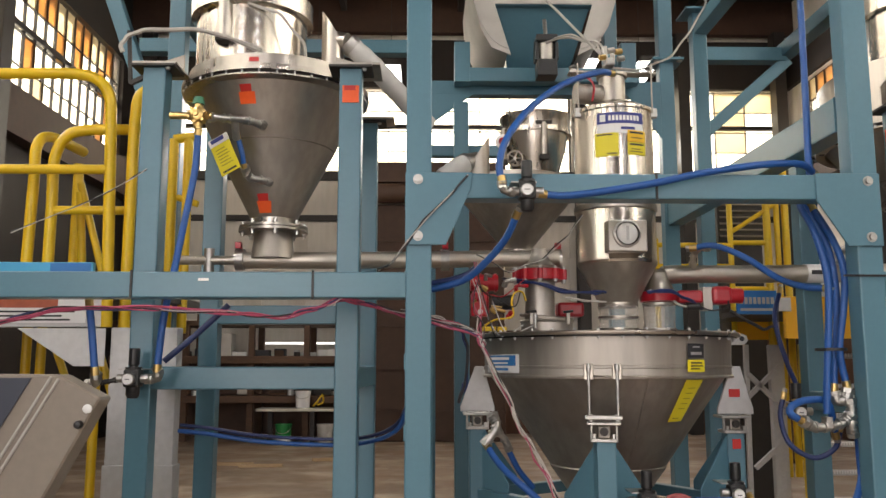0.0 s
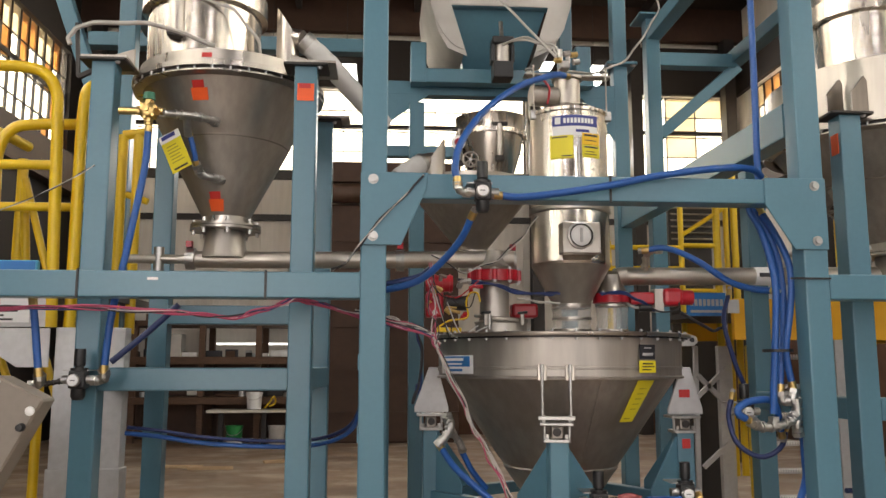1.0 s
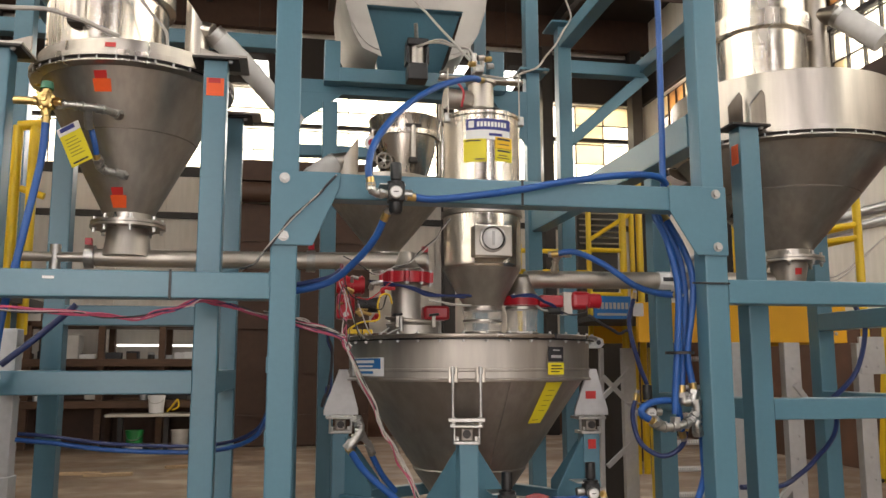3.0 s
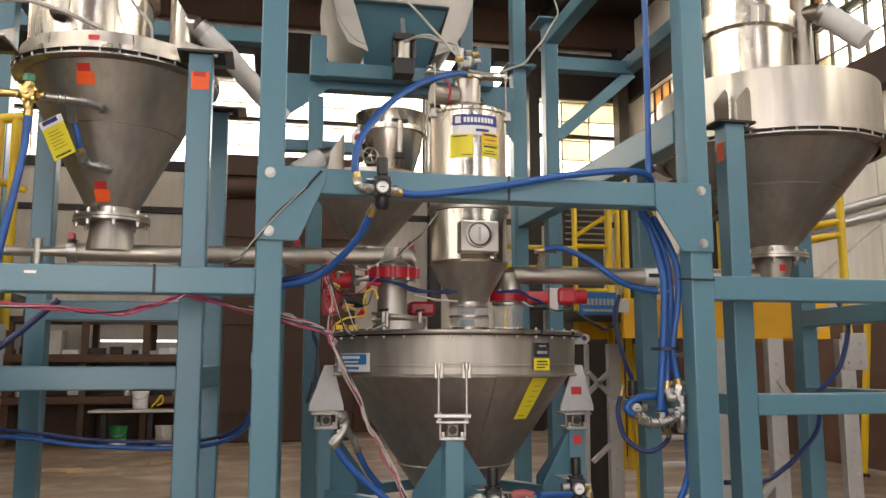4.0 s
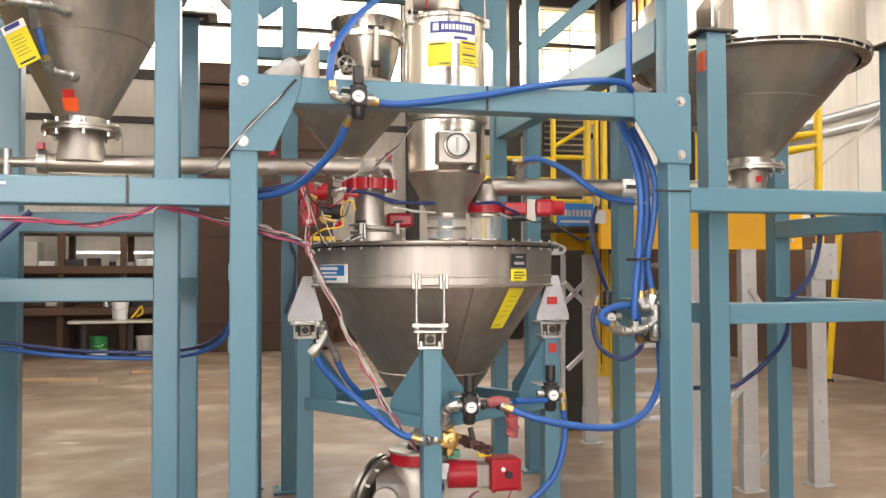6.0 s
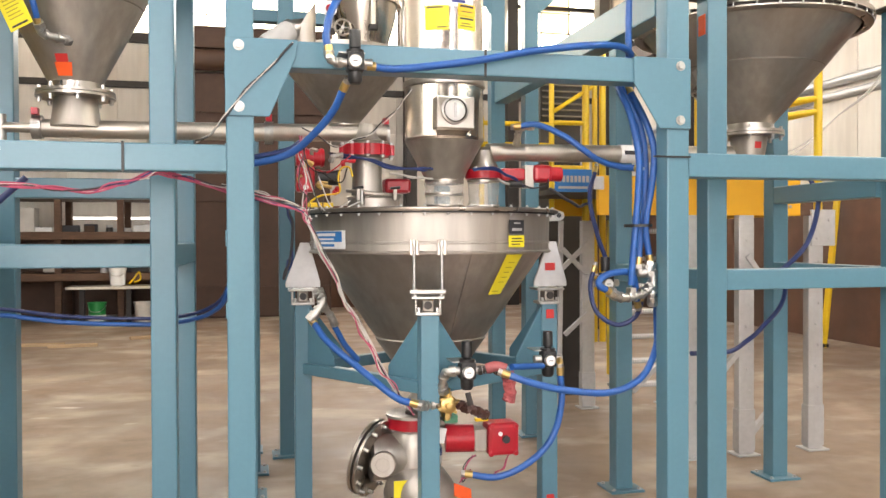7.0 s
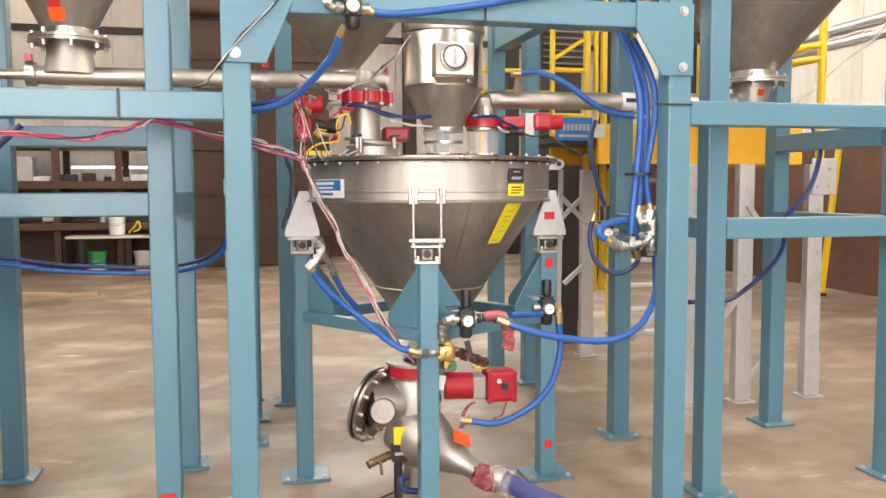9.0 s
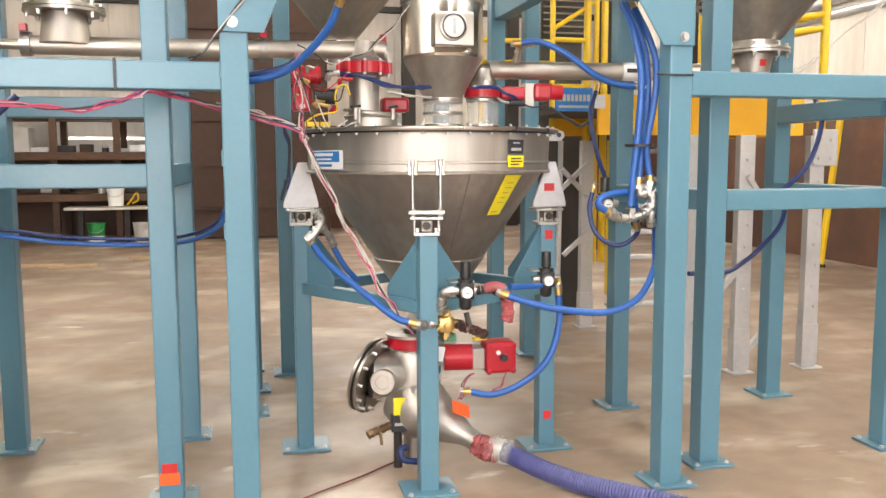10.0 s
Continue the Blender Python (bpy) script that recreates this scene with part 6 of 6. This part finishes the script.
part("rail", sweep([(-2.8, PY, 2.81), (-1.8, PY, 2.81), (-1.42, PY, 2.81), (-1.30, PY, 2.775), (-1.245, PY, 2.69), (-1.232, PY, 2.56), (-1.22, PY, 2.2), (-1.20, PY, 1.58)], R, 16, 6), YELLOW, plat2)
part("rail", rod((-2.8, PY, 2.335), (-1.23, PY, 2.335), R * 0.85, 14), YELLOW, plat2)
part("rail_post", sweep([(-1.148, 4.0, 1.58), (-1.148, 4.0, 2.2), (-1.145, 4.0, 2.62), (-1.12, 4.0, 2.74), (-1.04, 4.05, 2.79)], R, 14, 5), YELLOW, plat2)
part("rail", sweep([(-1.55, 4.05, 1.80), (-1.55, 4.05, 2.2), (-1.55, 4.05, 2.42), (-1.50, 4.05, 2.53), (-1.40, 4.05, 2.565), (-1.1, 4.05, 2.57)], R, 14, 5), YELLOW, plat2)
part("rail", rod((-1.55, 4.05, 2.16), (-1.10, 4.05, 2.16), R * 0.8, 14), YELLOW, plat2)
part("rail", sweep([(-1.68, 4.1, 1.80), (-1.67, 4.1, 2.3), (-1.665, 4.1, 2.50), (-1.64, 4.2, 2.57), (-1.60, 4.5, 2.57)], R, 14, 5), YELLOW, plat2)
for a, b, r in (((-1.62, 4.5, 1.80), (-1.62, 4.5, 2.5), R), ((-1.48, 4.3, 1.80), (-1.52, 4.3, 2.30), R * 0.8), ((-1.36, 4.3, 1.80), (-1.52, 4.3, 2.35), R * 0.7), ((-1.167, 4.70, 1.58), (-1.167, 4.70, 2.70), R), ((-1.082, 4.70, 1.58), (-1.082, 4.70, 2.70), R), ((-1.167, 4.70, 2.70), (-1.03, 4.70, 2.72), R), ((-1.14, 4.71, 2.36), (-1.02, 4.71, 2.32), R * 0.7), ((-1.22, 4.5, 0.0), (-1.22, 4.5, 1.45), R), ((-1.62, 4.9, 0.0), (-1.62, 4.9, 1.6), R), ((-1.46, 4.9, 0.0), (-1.46, 4.9, 1.6), R), ((-1.22, 4.55, 0.75), (-1.50, 4.6, 1.50), R * 0.8), ((-2.03, 4.9, 0.0), (-2.03, 4.9, 1.74), R), ((-1.945, 4.9, 0.0), (-1.945, 4.9, 1.74), R), ((-1.88, 4.85, 1.60), (-1.66, 4.85, 1.05), R * 0.8), ((-1.62, 4.9, 0.4), (-1.22, 4.6, 0.9), R * 0.8)):
    part("rail_tube", rod(a, b, r, 14), YELLOW, plat2)
part("corner_bracket", plate([(-1.60, 1.575), (-1.19, 1.575), (-1.19, 1.40), (-1.33, 1.40)], 0.006, pose(0, PY - 0.03, 0)), ALU, plat2, "triangular aluminium bracket")
for x in (-1.135, -0.915):
    lg = part("leg", boxm(x - 0.045, PY + 0.01, 0.012, x + 0.045, PY + 0.10, 1.58, bevel=0.004), ALU, plat2)
    part("leg_sleeve", boxm(x - 0.052, PY, 0.02, x + 0.052, PY + 0.11, 0.95, bevel=0.003), ALU, lg)
    part("leg_foot", boxm(x - 0.08, PY - 0.02, 0, x + 0.08, PY + 0.13, 0.012), ALU, lg)

# ---- control panel ----
cp = thing("control_panel", "grey-brown sloped control console with a dark screen, knob and button", "control panel")
part("enclosure", plate([(-1.75, 1.385), (-0.835, 1.378), (-0.70, 1.307), (-0.86, 1.0), (-1.03, 0.66), (-1.75, 0.66)], 0.10, pose(0, 2.60, 0), 0.006), GREY, cp)
for a, b in (((-0.850, 1.372), (-1.178, 0.80)), ((-0.828, 1.365), (-1.166, 0.775))):
    part("edge_trim", rod((a[0], 2.597, a[1]), (b[0], 2.597, b[1]), 0.005, 8), PALEWIRE, cp, "pale door edge")
part("screen", plate([(-1.75, 1.37), (-0.91, 1.368), (-1.10, 1.03), (-1.75, 1.03)], 0.004, pose(0, 2.594, 0), 0), material("dark_screen", (0.028, 0.036, 0.058), 0.35, patch=0.2), cp, "dark blue-grey screen")
part("button", lathe([(0, 0), (0.014, 0), (0.014, 0.004), (0.010, 0.007), (0, 0.008)], 20), WHITE, cp, "white round button").matrix_basis = Matrix.Translation((-0.735, 2.597, 1.275)) @ FRONT
part("knob", lathe([(0, 0), (0.013, 0), (0.013, 0.006), (0.010, 0.02), (0, 0.022)], 20), BLACK, cp, "black knob").matrix_basis = Matrix.Translation((-0.757, 2.597, 1.228)) @ FRONT
part("pedestal", boxm(-1.45, 2.605, 0.01, -1.2, 2.695, 0.66, bevel=0.004), GREY, cp)
part("pedestal_foot", boxm(-1.55, 2.45, 0, -1.1, 2.85, 0.012), GREY, cp)

# ---- far end of the hall ----
solo("wall_panel", boxm(1.7, YB - 0.08, 0, XR, YB, 2.1), RUSTPANEL, "rust-brown lower wall lining", "wall panel", kind="structure")
solo("wall_panel", boxm(XR - 0.06, YF, 0, XR, YB - 0.1, 2.05), RUSTPANEL, "rust-brown lower wall lining", "wall panel", kind="structure")
solo("wall_panel", boxm(XL, YF, SILL - 0.75, XL + 0.25, YB - 0.1, SILL - 0.02), RUST, "rusty ledge beam under the side windows", "beam", kind="structure")
solo("wall_panel", boxm(XR - 0.25, YF, SILL - 0.5, XR - 0.02, YB - 0.1, SILL - 0.02), RUST, "rusty ledge beam under the side windows", "beam", kind="structure")
solo("wall_panel", boxm(XL + 0.3, YB - 0.1, 4.40, -1.1, YB, 4.52), DARKSTEEL, "dark steel girt on the wall", "beam", kind="structure")
solo("wall_panel", boxm(1.65, YB - 0.1, 4.40, XR - 0.3, YB, 4.52), DARKSTEEL, "dark steel girt on the wall", "beam", kind="structure")
solo("wall_panel", boxm(XL + 0.3, YB - 0.12, SILL - 0.22, XR - 0.3, YB, SILL - 0.04), DARKSTEEL, "dark steel sill beam", "beam", kind="structure")

solo("wall_panel", boxm(XL, YB - 0.09, HEAD + 0.02, XR, YB - 0.003, ROOFZ - 0.8), DARKWALL, "near-black wall above the windows", "wall panel", kind="structure")
solo("wall_panel", boxm(XR - 0.09, YF, HEAD + 0.02, XR - 0.003, YB - 0.12, ROOFZ - 0.8), DARKWALL, "near-black wall above the windows", "wall panel", kind="structure")
tank = thing("steel_tank", "rust-brown steel tank standing by the end wall", "tank")
part("shell", boxm(-0.98, 15.5, 0, 1.75, 17.15, 4.42, bevel=0.03), RUST, tank)
part("pipe_band", rod((-1.0, 15.4, 4.62), (1.75, 15.4, 4.62), 0.19, 24), WALL_RUST, tank, "fat brown pipe along the top")
part("top_plate", boxm(-1.02, 15.3, 4.82, 1.78, 17.15, 5.2), RUST, tank)
for k in range(5):
    part("stiffener", boxm(-0.98, 15.46, 0.5 + k * 0.8, 1.75, 15.5, 0.56 + k * 0.8), RUST, tank)

# roof framing
for k in range(6):
    y = 3.0 + k * 2.8
    solo("roof_beam", boxm(XL, y - 0.09, ROOFZ - 0.75, XR, y + 0.09, ROOFZ - 0.003), RUST, "dark rusty roof girder", "beam", "roof girders", "structure")
for x in (-4.0, -1.5, 1.0, 3.5, 6.0):
    solo("purlin", boxm(x - 0.06, YF, ROOFZ - 0.28, x + 0.06, YB, ROOFZ - 0.004), DARKSTEEL, "dark steel purlin", "beam", "roof purlins", "structure")
for x, y in ((-5.6, 11.0), (-5.6, 16.9), (7.8, 13.4), (7.8, 16.9), (-5.6, 6.2), (5.75, 17.0), (3.55, 17.05)):
    solo("hall_column", square_bar((x, y, 0), (x, y, ROOFZ - 0.75), 0.24, 0.30), DARKSTEEL, "dark steel hall column", "column", "hall columns", "structure")

shelf = thing("shelving", "long dark wooden work shelving cluttered with parts", "shelves")
for z, t, y0, y1 in ((2.12, 0.10, 15.6, 16.6), (1.42, 0.14, 15.55, 16.7), (0.70, 0.13, 15.5, 16.7)):
    part("board", boxm(-5.6, y0, z, -1.12, y1, z + t, bevel=0.01), WOOD, shelf)
for x in (-5.5, -4.2, -2.98, -1.95, -1.2):
    part("upright", boxm(x - 0.055, 15.6, 0, x + 0.055, 15.72, 2.2, bevel=0.006), WOOD, shelf)
    part("upright", boxm(x - 0.055, 16.5, 0, x + 0.055, 16.62, 2.4, bevel=0.006), WOOD, shelf)
part("back_board", boxm(-5.6, 16.72, 0, -1.12, 16.75, 1.42), WALL_RUST, shelf)
table = thing("low_table", "grey-topped low table before the shelving", "table")
part("top", boxm(-2.72, 14.9, 0.58, -1.2, 15.4, 0.63, bevel=0.008), PIPE, table)
for x in (-2.5, -1.75, -1.3):
    part("leg", boxm(x - 0.04, 15.1, 0, x + 0.04, 15.18, 0.58), DARKSTEEL, table)


def bucket(label, p, r, h, mat, group="buckets"):
    b = thing("bucket", label, "bucket", group)
    part("pail", lathe([(0, p[2] + 0.004), (r * 0.86, p[2] + 0.004), (r, p[2] + h), (r * 1.05, p[2] + h), (r * 1.05, p[2] + h - 0.025), (r * 0.97, p[2] + h - 0.02), (r * 0.82, p[2] + 0.02), (0, p[2] + 0.02)], 32, p[:2]), mat, b)
    part("handle", sweep([(p[0] - r, p[1], p[2] + h * 0.85), (p[0] - r * 0.5, p[1] - r * 1.05, p[2] + h * 0.6), (p[0] + r * 0.5, p[1] - r * 1.05, p[2] + h * 0.6), (p[0] + r, p[1], p[2] + h * 0.85)], 0.006, 6), ZINC, b)
    return b


gb = bucket("green plastic bucket with a white label on the floor", (-2.24, 15.0, 0), 0.145, 0.36, material("green_bucket", (0.012, 0.20, 0.045), 0.4))
part("label", lathe([(0.141, 0.05), (0.143, 0.15)], 32, (-2.24, 15.0)), WHITE, gb)
bucket("white plastic bucket on the low table", (-1.93, 15.15, 0.63), 0.14, 0.30, WHITE)
bucket("pale grey bucket on the floor", (-1.50, 14.95, 0), 0.145, 0.36, PLASTIC)
solo("carton", boxm(-3.72, 15.62, 1.56, -3.36, 16.0, 1.98, bevel=0.01), PLASTIC, "cream metal box on the shelf", "box")
solo("yellow_strap", sweep([(-1.74, 15.1, 0.66), (-1.66, 15.08, 0.75), (-1.58, 15.1, 0.86), (-1.56, 15.1, 0.74), (-1.66, 15.1, 0.68)], 0.016, 8), YELLOW, "coiled yellow strap on the low table", "strap")
rnd = random.Random(7)
MIX = (PIPE, DARKSTEEL, ALU, WOOD, INK, WHITE)
for k in range(64):
    x = rnd.uniform(-5.3, -1.3)
    z = rnd.choice((1.56, 1.56, 0.83, 2.22))
    w, d, h = rnd.uniform(0.03, 0.20), rnd.uniform(0.06, 0.2), rnd.uniform(0.02, 0.15)
    y = rnd.uniform(15.7, 16.3)
    if k % 3:
        solo("machine_part", boxm(x - w, y, z, x + w, y + d, z + h, bevel=0.012), rnd.choice(MIX), "loose machine part on the wooden shelf", "part", "shelf clutter")
    else:
        solo("metal_can", lathe([(0, z), (0.06, z), (0.06, z + h), (0.055, z + h + 0.01), (0, z + h + 0.01)], 16, (x, y)), rnd.choice(MIX), "small metal can on the wooden shelf", "can", "shelf clutter")
part("tube_light", boxm(-2.9, 16.55, 1.80, -1.3, 16.6, 1.84), glow("tube", (1.0, 0.95, 0.88), 3.0), shelf, "lit fluorescent tube under the shelf")
for x, y, n, a in ((-2.56, 12.0, 0.42, -6), (-2.0, 11.8, 0.30, 4), (-1.0, 12.6, 0.4, 20)):
    solo("lumber", move(boxm(-n, -0.05, 0, n, 0.05, 0.04, bevel=0.004), pose(x, y, 0, 0, 0, a)), material("pale_lumber", (0.50, 0.36, 0.22), 0.7, grain=0.3, stretch=(1, 10, 10)), "pale offcut of lumber on the floor", "lumber", "lumber offcuts")

ladder = thing("stepladder", "yellow fibreglass ladder leaning on the brown wall", "ladder")
LX, LT, LZ = 7.482, 7.685, 1.926
for dx, dy in ((0, 0), (0.15, 0.22)):
    part("stile", square_bar((LX + dx, 9.3 + dy, 0.0), (LT + dx, 9.3 + dy, LZ), 0.06, 0.04, 0.004), YELLOW, ladder)
    part("stile_band", square_bar((LX + (LT - LX) * 0.48 + dx, 9.3 + dy, LZ * 0.48), (LX + (LT - LX) * 0.53 + dx, 9.3 + dy, LZ * 0.53), 0.066, 0.046, 0.004), ALU, ladder, "silver joint band")
    part("ladder_foot", boxm(LX + dx - 0.05, 9.27 + dy, 0.0, LX + dx + 0.05, 9.33 + dy, 0.05, bevel=0.008), BLACK, ladder, "black rubber foot")
for k in range(6):
    u = (0.3 + 0.3 * k) / LZ
    part("rung", rod((LX + (LT - LX) * u, 9.3, LZ * u), (LX + (LT - LX) * u + 0.15, 9.52, LZ * u), 0.015, 10), ALU, ladder)
for z, y in ((3.36, 9.0), (3.55, 9.0)):
    solo("conduit", rod((XR - 0.058, YF + 1, z), (XR - 0.058, 16.5, z), 0.06, 14), ALU, "pale conduit along the wall", "pipe", "wall conduits")
wire_bundle([(4.05, 6.5, 3.02), (4.6, 6.8, 2.35), (5.5, 7.2, 2.25), (6.9, 7.7, 3.1), (8.21, 8.0, 4.9)], (PALEWIRE, PALEWIRE), 0.02, 0.008, "pale cable slung from the wall", 20)
crate = thing("brown_cabinet", "rust-brown cabinet beyond the platform", "cabinet")
part("body", boxm(4.9, 12.0, 0.05, 5.7, 12.7, 1.55, bevel=0.01), WALL_RUST, crate)
part("door", boxm(4.94, 11.98, 0.12, 5.28, 12.0, 1.48, bevel=0.004), WALL_RUST, crate)
part("door", boxm(5.32, 11.98, 0.12, 5.66, 12.0, 1.48, bevel=0.004), WALL_RUST, crate)
part("plinth", boxm(4.95, 12.05, 0, 5.65, 12.65, 0.05), DARKSTEEL, crate)
for p in ((-1.49, 13.0, 6.05), (-0.31, 13.2, 6.1), (2.83, 13.0, 6.15), (3.81, 13.1, 6.15), *HIGH_BAYS):
    high_bay(p)

# white sheets of the end wall and the side wall, with open joints between them
rnd = random.Random(31)
SHEETS = {}


def sheet(wall, w, h, m):
    """One painted wall sheet, 24 mm thick; alike sheets share a mesh."""
    key = (round(w, 2), round(h, 2))
    if key not in SHEETS:
        SHEETS[key] = mesh_of("sheet", boxm(0.006, -0.024, 0.005, w - 0.006, 0.0, h - 0.005, bevel=0.003), WALL_WHITE)
    ob = part("sheet", SHEETS[key], WALL_WHITE, wall)
    ob.matrix_basis = m


end_wall, side_wall = bpy.data.objects["wall_back"], bpy.data.objects["wall_right"]
for z, h in ((0.9, 1.2), (2.1, 0.76), (2.86, 0.76), (3.62, 0.76), (4.52, 0.74)):
    for k in range(15):
        sheet(end_wall, 0.92, h, pose(-5.9 + k * 0.92, YB - 0.001 - rnd.uniform(0, 0.004), z, 0, 0, 0))
for z, h in ((2.05, 1.26), (3.62, 1.36)):
    for k in range(13):
        sheet(side_wall, 0.92, h, pose(XR - 0.001 - rnd.uniform(0, 0.004), 16.9 - k * 0.92, z, 0, 0, -90))
